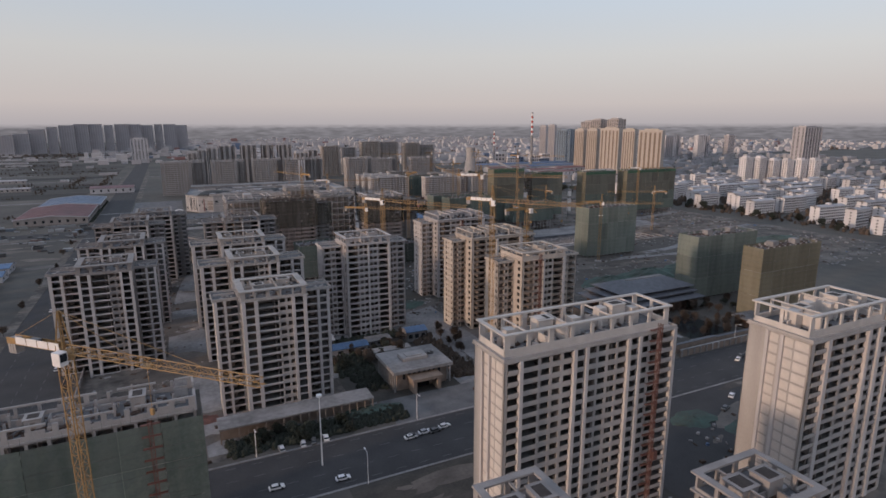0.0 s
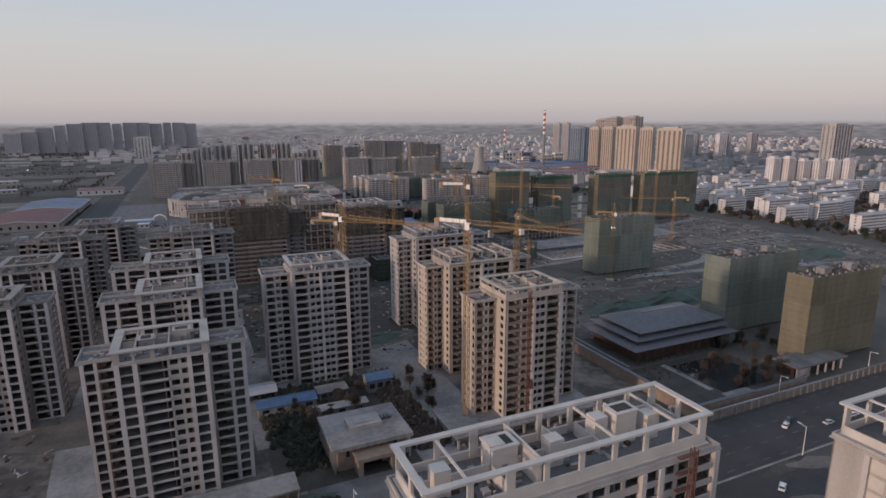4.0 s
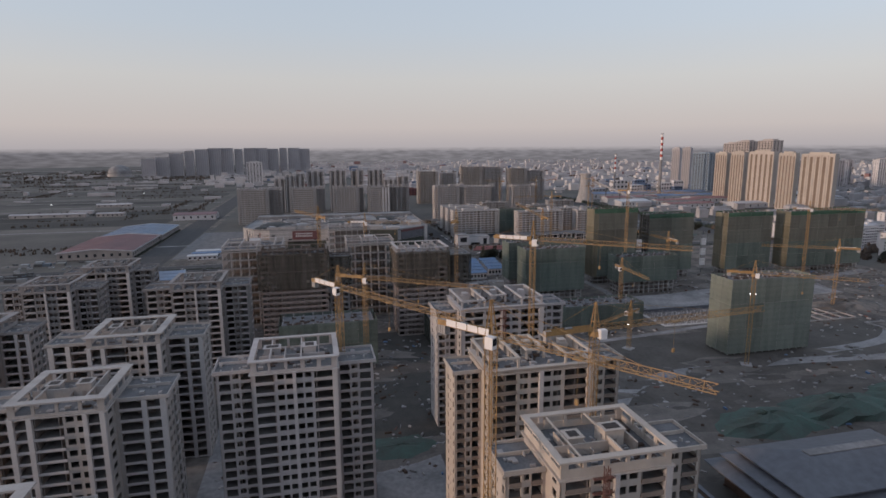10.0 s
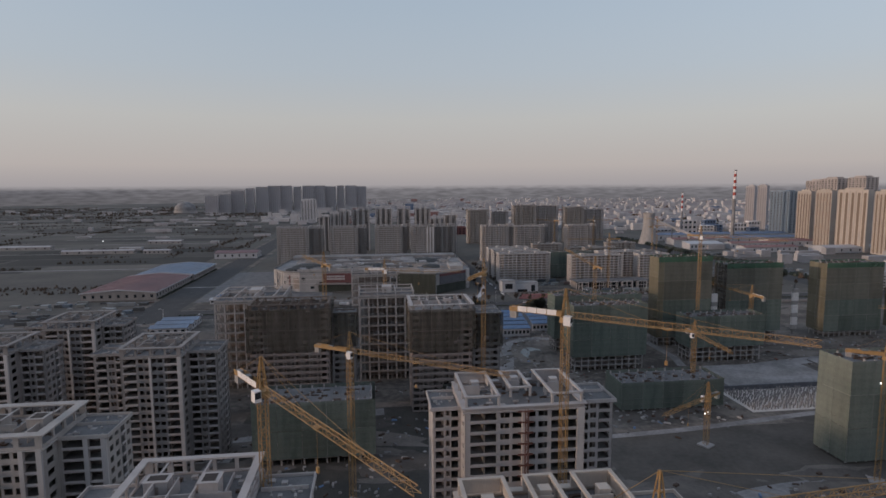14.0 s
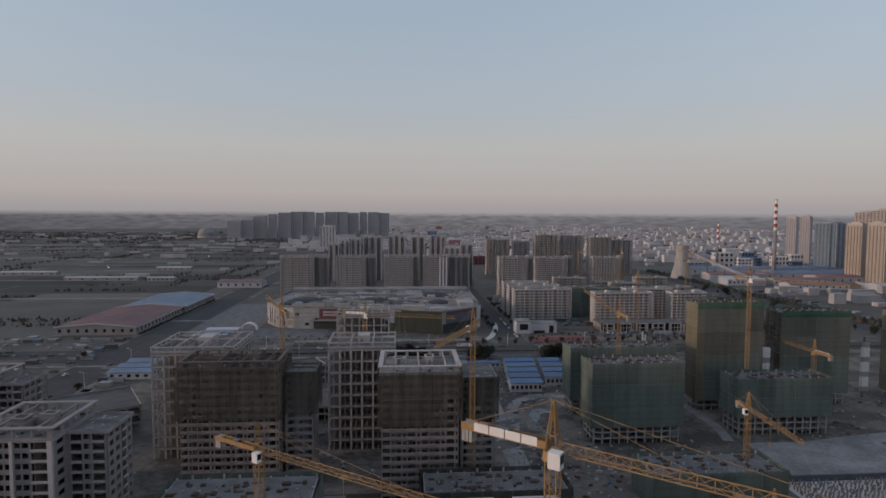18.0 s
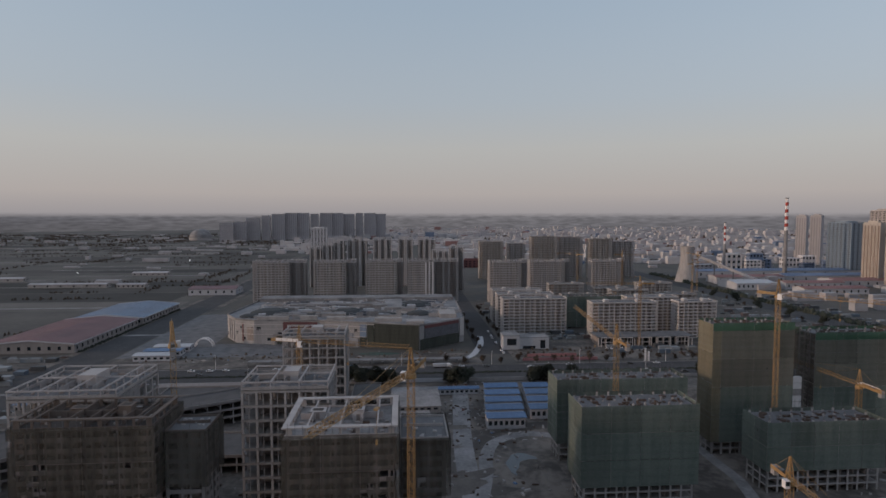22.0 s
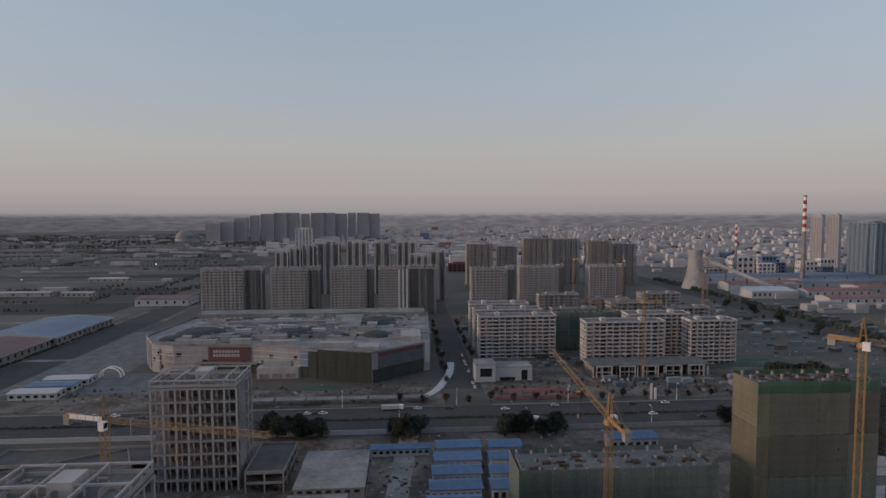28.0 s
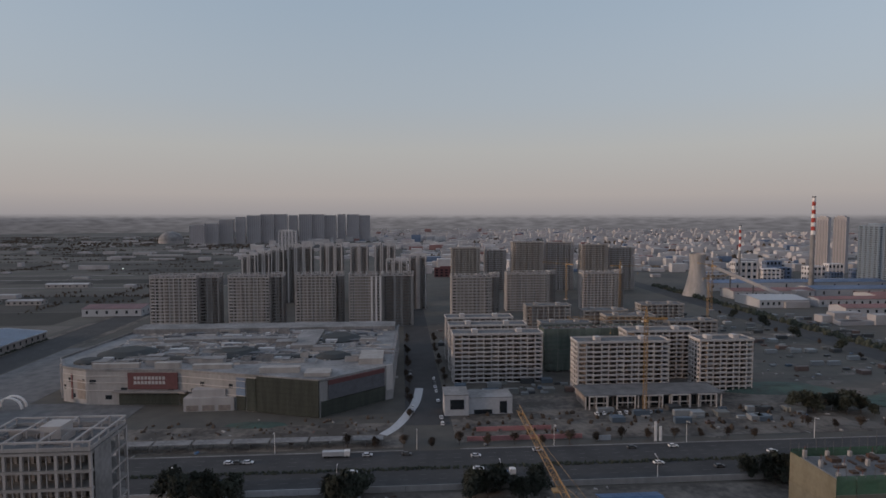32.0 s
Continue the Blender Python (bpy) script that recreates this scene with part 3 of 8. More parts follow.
def end_crown(parent, x0, y0, x1, y1, z, height, mat, seed=0, over=0.7):
    """A flat roof with a broad low coping; at both ends and in the middle open frames stand up from it."""
    rnd = random.Random(seed)
    low = z + 1.1
    W, D = x1 - x0, y1 - y0
    part("cornice", Geo().box(x0 - over * 0.8, y0 - over * 0.8, z - 0.35, x1 + over * 0.8, y1 + over * 0.8, z + 0.002), mat, parent)
    part("roof_deck", Geo().box(x0 + 0.41, y0 + 0.41, z + 0.003, x1 - 0.41, y1 - 0.41, z + 0.2), M_ROOF, parent, "dusty roof deck")
    part("parapet", Geo().ring(x0, y0, x1, y1, 0.4, z + 0.003, low - 0.3), mat, parent)
    part("coping", Geo().ring(x0 - over, y0 - over, x1 + over, y1 + over, over + 0.9, low - 0.3, low), mat, parent, "broad pale coping")
    for a, b, c, d in ((0.0, 0.3, 0.0, 1.0), (0.41, 0.61, 0.28, 1.0), (0.72, 1.0, 0.0, 1.0)):
        xa, xb, ya, yb = x0 + W * a + 0.1, x0 + W * b - 0.1, y0 + D * c + 0.1, y0 + D * d - 0.1
        top = z + height
        room = part("roof_frame", Geo().ring(xa, ya, xb, yb, 0.75, top - 0.45, top), mat, parent, "raised pale roof frame")
        for x in (xa + 0.1, xb - 0.7):
            for k in range(4):
                y = ya + 0.1 + (yb - ya - 0.9) * k / 3
                w = 0.6 if k in (0, 3) else 0.45
                part("frame_post", Geo().box(x, y, low, x + 0.6, y + w, top - 0.45), mat, room)
        part("back_wall", Geo().box(xa + 0.75, yb - 0.5, low, xb - 0.75, yb - 0.25, top - 0.452), mat, room)
        part("side_wall", Geo().box(xb - 0.35, ya + (yb - ya) * 0.45, low, xb - 0.15, yb - 0.85, top - 0.452), mat, room)
        xm, ym = (xa + xb) / 2 + rnd.uniform(-0.4, 0.4), ya + (yb - ya) * rnd.uniform(0.45, 0.6)
        part("inner_wall", Geo().box(xa + 1.0, ym, z + 0.2, xm + 1.2, ym + 0.22, top - 0.8), mat, room)
        hut = part("stair_house", Geo().box(xm - 1.1, ym + 0.8, z + 0.2, xm + 1.1, ym + 3.0, top - 0.2), mat, parent)
        # doorway shade as a dark panel on the wall
        part("doorway_panel", Geo().box(xm - 0.45, ym + 0.78, z + 0.2, xm + 0.45, ym + 0.88, z + 2.2), M_INNER, hut, "flat dark panel for a shaded doorway")
    for mat_c, n, lab in ((M_CONC, 26, "stacked boards and pallets"), (M_WOODD, 26, "dark timber and mats")):
        g = Geo()
        for k in range(n):
            x, y = rnd.uniform(x0 + 1.5, x1 - 2.5), rnd.uniform(y0 + 1.5, y1 - 2.5)
            g.box(x, y, z + 0.2, x + rnd.uniform(0.3, 1.9), y + rnd.uniform(0.3, 1.4), z + rnd.uniform(0.3, 0.9))
        tagged(part("roof_clutter", g, mat_c, parent, lab), kind="stuff")


def wing_roof(parent, x0, y0, x1, y1, z, mat, over=0.8):
    part("eave", Geo().box(x0 - over, y0 - over, z - 0.3, x1 + over, y1 + over, z), mat, parent)
    g = Geo().ring(x0 - over + 0.1, y0 - over + 0.1, x1 + over - 0.1, y1 + over - 0.1, 0.25, z, z + 0.7)
    part("parapet", g, mat, parent)
    part("roof_deck", Geo().box(x0 - 0.3, y0 - 0.3, z, x1 + 0.3, y1 + 0.3, z + 0.06), M_ROOF, parent)
    rnd = random.Random(int(abs(x0 * 7 + x1 * 3 + z)))
    ym = y0 + (y1 - y0) * 0.55
    part("roof_wall", Geo().box(x0 + 0.2, ym, z + 0.06, x1 - 0.2, ym + 0.2, z + 0.9), mat, parent)
    g = Geo()
    for k in range(12):
        x, y = rnd.uniform(x0 + 0.3, x1 - 1.4), rnd.uniform(y0 + 0.3, y1 - 1.4)
        g.box(x, y, z + 0.06, x + rnd.uniform(0.3, 1.3), y + rnd.uniform(0.3, 1.3), z + rnd.uniform(0.2, 0.7))
    tagged(part("roof_clutter", g, M_CONC, parent, "boards and blocks"), kind="stuff")


BAYS_C = [(0.7, 'w'), (3.2, 'b'), (0.5, 'w'), (1.15, 'n'), (0.35, 'w'), (1.15, 'n'), (0.6, 'p'), (1.15, 'n'), (0.35, 'w'), (1.15, 'n'), (0.5, 'w'), (3.2, 'b'), (0.9, 'p')]
BAYS_D = [(1.0, 'p'), (2.4, 'b'), (1.0, 'p'), (5.6, 'b'), (0.5, 'w'), (1.6, 'n'), (0.6, 'w'), (1.2, 'n'), (0.9, 'p'), (2.4, 'b'), (1.0, 'p')]
BAYS_WING = [(0.6, 'w'), (2.3, 'b'), (0.5, 'w'), (1.2, 'n'), (0.4, 'w'), (2.0, 'b'), (0.7, 'w')]
BAYS_WD = [(0.8, 'p'), (1.9, 'b'), (0.7, 'p'), (3.2, 'b'), (0.6, 'w')]
BAYS_GRID = [(0.4, 'w'), (1.5, 'b'), (0.4, 'w'), (1.2, 'n'), (0.35, 'w'), (1.2, 'n'), (0.4, 'w'), (1.5, 'b'), (0.4, 'w'), (1.2, 'n')]
BAYS_RAW = [(0.5, 'w'), (2.5, 'b'), (0.45, 'w'), (1.1, 'n'), (0.3, 'w'), (1.9, 'b'), (0.5, 'w'), (1.4, 'n'), (0.4, 'w'), (2.7, 'b'), (0.5, 'w'), (1.0, 'n')]
BAYS_SIDE = [(3.0, 'w'), (1.5, 'n'), (2.6, 'w'), (0.8, 's'), (3.0, 'w'), (1.4, 'n'), (1.2, 'w')]
BAYS_SIDE2 = [(1.0, 'w'), (1.8, 'n'), (1.2, 'w'), (1.8, 'n'), (1.0, 'w'), (2.2, 'b'), (1.0, 'w'), (1.6, 'n'), (0.9, 'w')]
BAYS_BACK = [(1.0, 'w'), (1.5, 'n'), (1.0, 'w'), (1.0, 's'), (1.4, 'w'), (1.5, 'n'), (0.8, 'w'), (1.5, 'n'), (1.2, 'w'), (1.0, 's'), (1.0, 'w'), (1.5, 'n'), (1.0, 'w')]


def tower(label, u0, u1, v0, v1, wl, wr, top, eave, style, back=6.5, podium=0.0, seed=0, split=True):
    """A residential tower: a deeper middle with a crown and two lower wings set back. wl, wr: outer edges of the wings."""
    root = thing("apartment_tower", u0, v0, label=label, category="apartment tower", group="concrete apartment towers")
    W, D = u1 - u0, v1 - v0
    m_wall = {'C': M_GREY, 'A': M_BEIGE, 'D': M_RENDER, 'E': M_DGREY, 'B': M_DGREY}[style]
    front = BAYS_D if style in 'DE' else BAYS_C
    wing = BAYS_WD if style in 'DE' else BAYS_WING
    m_balc = M_BRICK if style == 'A' else (M_WHITE if style in 'DE' else M_GREY)
    low = {'D': 0.5, 'E': 0.5, 'A': 0.8}.get(style, 0.6)
    zc = top - 3.6
    fl = int(round((zc - podium) / FH))
    fh = (zc - podium) / fl
    block(root, 0, 0, W, D, podium, fl, {'S': front, 'N': BAYS_BACK, 'W': BAYS_SIDE if style in 'AC' else BAYS_SIDE2, 'E': BAYS_SIDE if style in 'AC' else BAYS_SIDE2}, m_wall, M_WHITE, fh=fh, top_open=1 if style in 'DE' else 0, m_balc=m_balc, split=split, low=low)
    if W > 26:
        end_crown(root, 0, 0, W, D, zc, 4.0, m_wall, seed)
    else:
        crown(root, 0, 0, W, D, zc, 3.6, m_wall, seed, rim=1.6 if style in 'DE' else 0.8, kerb=1.7 if style == 'A' else 0.6, split=split)
    flw = int(round((eave - podium) / FH))
    fhw = (eave - podium) / flw
    if wl is not None:
        x = wl - u0
        block(root, x, back, -0.01, D - 0.6, podium, flw, {'S': wing, 'N': BAYS_WING, 'W': BAYS_SIDE}, m_wall, M_WHITE, fh=fhw, m_balc=m_balc, split=split, low=low)
        wing_roof(root, x, back, -0.9, D - 1.5, eave, m_wall)
    if wr is not None:
        x = wr - u0
        block(root, W + 0.01, back, x, D - 0.6, podium, flw, {'S': wing[::-1], 'N': BAYS_WING, 'E': BAYS_SIDE2}, m_wall, M_WHITE, fh=fhw, m_balc=m_balc, split=split, low=low)
        wing_roof(root, W + 0.9, back, x, D - 1.5, eave, m_wall)
    if podium:
        g = Geo()
        x0, x1, y0, y1 = (wl or u0) - u0 - 12, (wr or u1) - u0 + 2, -5, D - 2
        for k in range(12):
            x = x0 + (x1 - x0 - 0.8) * k / 11
            g.box(x, y0, 0, x + 0.8, y0 + 0.5, podium - 0.6)
        for k in range(1, 6):
            y = y0 + (y1 - y0) * k / 6
            g.box(x0, y, 0, x0 + 0.5, y + 0.8, podium - 0.6)
            g.box(x1 - 0.5, y, 0, x1, y + 0.8, podium - 0.6)
        pod = part("podium", g, M_RENDER, root, "open shop-front podium")
        part("podium_roof", Geo().box(x0 - 0.4, y0 - 0.4, podium - 0.6, x1 + 0.4, y1, podium), M_PAVE, pod)
        part("podium_wall", Geo().box(x0 + 1.5, y0 + 3, 0, x1 - 1.5, y1 - 0.5, podium - 0.61), M_INNER, pod)
    return root


def slab_tower(label, u0, u1, v0, v1, top, eave, bays_s, bays_w, seed=0, step=0.0):
    """A long slab block with a terrace roof and an upper crown."""
    root = thing("apartment_slab", u0, v0, label=label, category="apartment tower", group="concrete apartment towers")
    W, D = u1 - u0, v1 - v0
    fl = int(round(eave / FH))
    fh = eave / fl
    block(root, 0, 0, W, D, 0, fl, {'S': bays_s, 'N': BAYS_BACK * 2, 'W': bays_w, 'E': BAYS_SIDE}, M_RENDER, M_WHITE, fh=fh, m_balc=M_RENDER)
    panel = Geo().box(-0.08, 0, 0.15, 0, D / 4 - 0.75, fh - 0.45).mesh('cladding_panel', M_PANEL)
    for k in range(fl):
        for j in (0, 1, 2):
            part('cladding_panel', panel, None, root, loc=(0, 0.6 + (D - 1.2) * j / 4, k * fh))
    part("eave", Geo().box(-0.5, -0.5, eave, W + 0.5, D + 0.5, eave + 0.3), M_RENDER, root)
    crown(root, 0.9, 1.5, W - 1.2 - step, D - 0.4, eave + 0.7, top - eave - 0.7, M_PANEL, seed, over=0.6, rim=0.5, post=0.9, step=6.6, kerb=1.7)
    if step:        # the lower roof end and the front terrace kerb
        part("end_parapet", Geo().ring(W - 0.5 - step, 1.2, W - 0.2, D - 0.6, 0.3, eave + 0.3, eave + 2.6), M_RENDER, root)
        part("end_coping", Geo().ring(W - 0.5 - step, 0.8, W + 0.2, D - 0.2, 0.9, eave + 2.6, eave + 2.95), M_PANEL, root)
        part("terrace_deck", Geo().box(W - 0.1 - step, 1.6, eave + 0.3, W - 0.6, D - 1.0, eave + 0.5), M_ROOF, root)
    part("terrace_kerb", Geo().ring(-0.3, -0.3, W + 0.3, D + 0.3, 0.3, eave + 0.3, eave + 1.0), M_RENDER, root)
    for k in range(5):
        x = 4 + (W - 14) * k / 4
        part("roof_house", Geo().box(x, D * 0.42 + (k % 2) * 1.5, eave + 0.9, x + 2.6, D * 0.42 + 2.4 + (k % 2) * 1.5, top - 0.9 + 0.8 * (k % 2)), M_PANEL, root)
    return root


def open_bays(length, step=4.2):
    n = max(2, int(round(length / step)))
    return [(0.7, 'w')] + [(step - 0.7, 'o'), (0.7, 'w')] * n


def net_shell(parent, x0, y0, x1, y1, z0, z1, mat, seed=0, label="", strip=10.0, lift=11.8, west=None, cap=None, corner=None, lower=None):
    """Scaffold netting hung round a block: sagging panels, each one its own piece, with ledger bands and standards above the top."""
    rnd = random.Random(seed)
    off = 1.3
    full, z1 = z1, z1 - (3.6 if cap else 0)
    for side in 'SNWE':
        m = side_map(side, x0 - off, y0 - off, x1 + off, y1 + off)
        length = (x1 - x0 if side in 'SN' else y1 - y0) + 2 * off
        n = max(1, round(length / strip))
        rows = max(1, round((z1 - z0) / lift))
        top_row = bool(cap) and side in 'SN'
        reach = z1 if top_row or not cap else full - 0.5
        for r in range(rows + (1 if top_row else 0)):
            for k in range(n):
                cuts = [0] + [length * j / n for j in range(1, n)] + [length]
                if corner and side == 'S' and n > 2:
                    cuts[1] = 4.0
                a0, a1 = cuts[k] + 0.04, cuts[k + 1] - 0.04
                b0, b1 = (z0 + (reach - z0) * r / rows + 0.06, z0 + (reach - z0) * (r + 1) / rows - 0.06) if r < rows else (z1, full)
                g, cells = Geo(), 6 if mat is M_NETB else 4
                torn = side in 'SW' and rnd.random() < 0.3
                for j in range(cells + 1):
                    for i in range(cells + 1):
                        edge = i in (0, cells) or j in (0, cells)
                        d = 0.0 if edge else rnd.uniform(-0.07, 0.07)
                        x, y = m(a0 + (a1 - a0) * i / cells, d)
                        g.v.append((x, y, b0 + (b1 - b0) * j / cells))
                for j in range(cells):
                    for i in range(cells):
                        q = j * (cells + 1) + i
                        if mat is M_NETB and rnd.random() < (0.22 if torn else 0.015):
                            continue        # a torn hole
                        g.f.append((q, q + 1, q + cells + 2, q + cells + 1))
                use = west if west and side == 'W' else lower if lower and r < rows / 2 else mat
                if r == rows:
                    use = cap
                if corner and r < rows and side in 'SN' and k == (0 if side == 'S' else n - 1):
                    use = corner
                part("net_panel", g, use, parent, label)
    g = Geo()
    z1 = full
    nx = int((x1 - x0) / 1.7)
    for k in range(nx + 1):
        x = x0 - off + (x1 - x0 + 2 * off) * k / nx
        for y in (y0 - off, y1 + off):
            g.beam((x, y, z1 - 0.5), (x, y, z1 + rnd.uniform(0.4, 3.6)), 0.08)
    for r in range(1, 5) if mat is not M_NETB else ():
        z = z0 + (z1 - z0) * r / 5
        g.ring(x0 - off - 0.06, y0 - off - 0.06, x1 + off + 0.06, y1 + off + 0.06, 0.04, z, z + 0.07)
    tagged(part("scaffold_pole", g, M_STEEL, parent, "thin steel scaffold poles"), kind="stuff")


def raw_top(parent, x0, y0, x1, y1, z, seed=0, houses=True):
    """An unfinished top storey: column stubs, starter bars, stacked formwork."""
    rnd = random.Random(seed)
    g, bars, boards = Geo(), Geo(), Geo()
    for i in range(max(2, int((x1 - x0) / 4.5)) + 1):
        for j in range(3):
            x = x0 + 0.5 + (x1 - x0 - 1) * i / max(2, int((x1 - x0) / 4.5))
            y = y0 + 0.5 + (y1 - y0 - 1) * j / 2
            h = rnd.uniform(0.3, 1.6)
            g.box(x - 0.3, y - 0.3, z, x + 0.3, y + 0.3, z + h)
            for s in (-0.2, 0.2):
                bars.beam((x + s, y + s, z + h), (x + s * 1.2, y + s, z + h + rnd.uniform(0.6, 1.4)), 0.05)
    for k in range(40):
        x, y = rnd.uniform(x0 + 1, x1 - 3), rnd.uniform(y0 + 1, y1 - 2.5)
        boards.box(x, y, z + 0.003 * k, x + rnd.uniform(0.5, 3), y + rnd.uniform(0.3, 2), z + 0.15 + rnd.uniform(0, 0.7))
    part("working_deck", Geo().box(x0 + 0.3, y0 + 0.3, z + 0.003, x1 - 0.3, y1 - 0.3, z + 0.06), M_ROOF, parent, "dark dusty working deck")
    tagged(part("column_stub", g, M_CONC, parent), kind="stuff")
    tagged(part("starter_bar", bars, M_RUST, parent, "rusty starter bars"), kind="stuff")
    tagged(part("formwork", boards, M_WOODD, parent, "stacked timber formwork"), kind="stuff")
    if houses:
        for k in (0.3, 0.7):
            xc, yc = x0 + (x1 - x0) * k, (y0 + y1) / 2
            part("stair_house", Geo().box(xc - 2.3, yc - 2, z, xc + 2.3, yc + 2, z + 3.2), M_PAVE, parent)


def site_block(name, label, u0, u1, v0, v1, top, net0, mat, seed=0, net_top=None, houses=False, wing=None, west=None, cap=None, corner=None, open_crown=False, lower=None):
    """A block under construction: open concrete frame, netting over its upper part."""
    u0, u1, v0, v1 = u0 + 1.3, u1 - 1.3, v0 + 1.3, v1 - 1.3      # room for the scaffold
    root = thing(name, u0, v0, label=label, category="building", group="blocks under construction")
    W, D = u1 - u0, v1 - v0
    fl = max(2, int(round(top / FH)))
    fh = top / fl
    if mat is M_NETB:
        sides = {'S': BAYS_RAW * max(2, round(W / 14)), 'N': BAYS_BACK, 'W': BAYS_SIDE2, 'E': BAYS_SIDE2}
    else:
        sides = {'S': open_bays(W), 'N': open_bays(W), 'W': open_bays(D), 'E': open_bays(D)}
    block(root, 0, 0, W, D, 0, fl, sides, M_BRICKY if mat is M_NETB else M_CONC, core=4.0, fh=fh, split=False)
    net_shell(root, 0, 0, W, D, net0, net_top or top + 1.2, mat, seed, west=west, cap=cap, corner=corner, lower=lower)
    if mat is M_NETB:
        # odd seeds: dark of a sunken roof court put into the deck colour
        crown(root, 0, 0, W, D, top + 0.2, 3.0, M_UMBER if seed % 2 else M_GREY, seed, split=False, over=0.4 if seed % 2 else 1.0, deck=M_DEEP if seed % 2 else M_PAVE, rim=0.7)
    elif open_crown:
        crown(root, 0, 0, W, D, top + 0.2, 3.4, M_CONC, seed, split=False, over=0.3, raw=True)
    else:
        raw_top(root, 0, 0, W, D, top + 0.01, seed, houses)
    if wing:
        x = wing - u0
        block(root, W + 1.31, 5, x, D - 1, 0, fl - 1, {'S': BAYS_WING, 'N': BAYS_WING, 'E': BAYS_SIDE2}, M_DGREY, core=2.5, fh=fh, split=False)
        wing_roof(root, W + 2.2, 5, x, D - 2, (fl - 1) * fh, M_UMBER if seed % 2 else M_CONC)
        net_shell(root, W + 2.9, 5, x, D - 1, net0, (fl - 1) * fh + 0.6, mat, seed + 90)
    return root


def roof_lattice(parent, W, D, nx, ny, z, seed):
    """An open top storey: thin posts, edge and cross beams round sunken roof courts, a stair house, dark clutter."""
    rnd = random.Random(seed)
    posts, clutter = Geo(), Geo()
    zt = z + 2.9
    lines = sorted({0, nx} | {k for k in range(nx) if k % 2 == 0})
    for i in lines:
        x = (W - 0.45) * i / nx
        part("roof_beam", Geo().box(x, 0.46, zt - 0.5, x + 0.4, D - 0.46, zt), M_GREY, parent, "pale open roof beam")
        for j in range(ny + 1):
            y = (D - 0.45) * j / ny
            posts.box(x + 0.02, y + 0.02, z + 0.06, x + 0.38, y + 0.38, zt - 0.5)
    for y in (0, (D - 0.45) * (ny // 2) / ny, D - 0.45):
        part("roof_beam", Geo().box(-0.1, y, zt - 0.52, W + 0.1, y + 0.45, zt + 0.004), M_GREY, parent, "pale open roof beam")
    for k in range(int(W * D / 14)):
        x, y = rnd.uniform(1, W - 3), rnd.uniform(1, D - 2)
        clutter.box(x, y, z + 0.06, x + rnd.uniform(0.4, 2.2), y + rnd.uniform(0.3, 1.2), z + 0.06 + rnd.uniform(0.1, 0.7))
    part("roof_deck", Geo().box(0.1, 0.1, z, W - 0.1, D - 0.1, z + 0.06), M_ROOF, parent, "dark dusty roof deck")
    part("kerb_wall", Geo().ring(0.05, 0.05, W - 0.05, D - 0.05, 0.25, z + 0.06, z + 1.1), M_CONC, parent)
    for k in range(nx - 1):
        x, y = W * (k + 0.7) / nx, D * rnd.uniform(0.1, 0.5)
        part("roof_wall", Geo().box(x, y, z + 0.06, x + 0.2, y + D * rnd.uniform(0.15, 0.35), z + rnd.uniform(0.9, 2.3)), M_CONC, parent)
    part("roof_wall", Geo().box(W * 0.1, D * 0.58, z + 0.06, W * 0.4, D * 0.58 + 0.2, z + 2.3), M_CONC, parent)
    tagged(part("roof_post", posts, M_GREY, parent), kind="stuff")
    tagged(part("roof_clutter", clutter, M_INNER, parent, "dark boards and blocks"), kind="stuff")
    house = part("stair_house", Geo().box(W * 0.42, D * 0.45, z + 0.06, W * 0.6, D * 0.75, zt + 0.9), M_GREY, parent)
    # dark panel in place of a shaded doorway
    part("doorway_panel", Geo().box(W * 0.46, D * 0.45 - 0.03, z + 0.06, W * 0.5, D * 0.45 - 0.004, z + 2.1), M_INNER, house)


def frame_block(label, u0, u1, v0, v1, top, fl, seed=0):
    """A bare concrete frame: slabs, columns and beams with no infill but at the stair core."""
    root = thing("concrete_frame", u0, v0, label=label, category="building", group="blocks under construction")
    W, D = u1 - u0, v1 - v0
    fh = top / fl
    nx, ny = max(3, round(W / 4.8)), max(2, round(D / 5))
    col, beam = Geo(), Geo()
    for i in range(nx + 1):
        for j in range(ny + 1):
            x, y = (W - 0.6) * i / nx, (D - 0.6) * j / ny
            col.box(x, y, 0, x + 0.75, y + 0.75, top)
    for k in range(1, fl + 1):
        z = k * fh
        beam.ring(-0.06, -0.06, W + 0.06, D + 0.06, 0.5, z - 0.95, z - 0.151)
        for i in range(nx):     # brick posts between the columns
            x = (W - 0.6) * (i + 0.5) / nx
            beam.box(x, 0.1, z - fh, x + 0.25, 0.35, z - 0.6)
    tagged(part("column", col, M_GREY, root), kind="stuff")
    part("edge_beam", beam, M_CONC, root)
    slab = Geo().box(-0.15, -0.15, -0.15, W + 0.15, D + 0.15, 0).mesh("floor_slab", M_SLAB)
    for k in range(1, fl + 1):
        part("floor_slab", slab, None, root, loc=(0, 0, k * fh))
    part("stair_core", Geo().box(W * 0.14, D * 0.3, 0.1, W * 0.86, D - 1.2, top - 0.16), M_INNER, root, "dark block walls round the stair core")
    part("end_wall", Geo().box(W + 0.16, 1.5, 0, W + 0.36, D * 0.5, top), M_PAVE, root, "plastered end wall")
    roof_lattice(root, W, D, nx, ny, top + 0.15, seed)
    return root


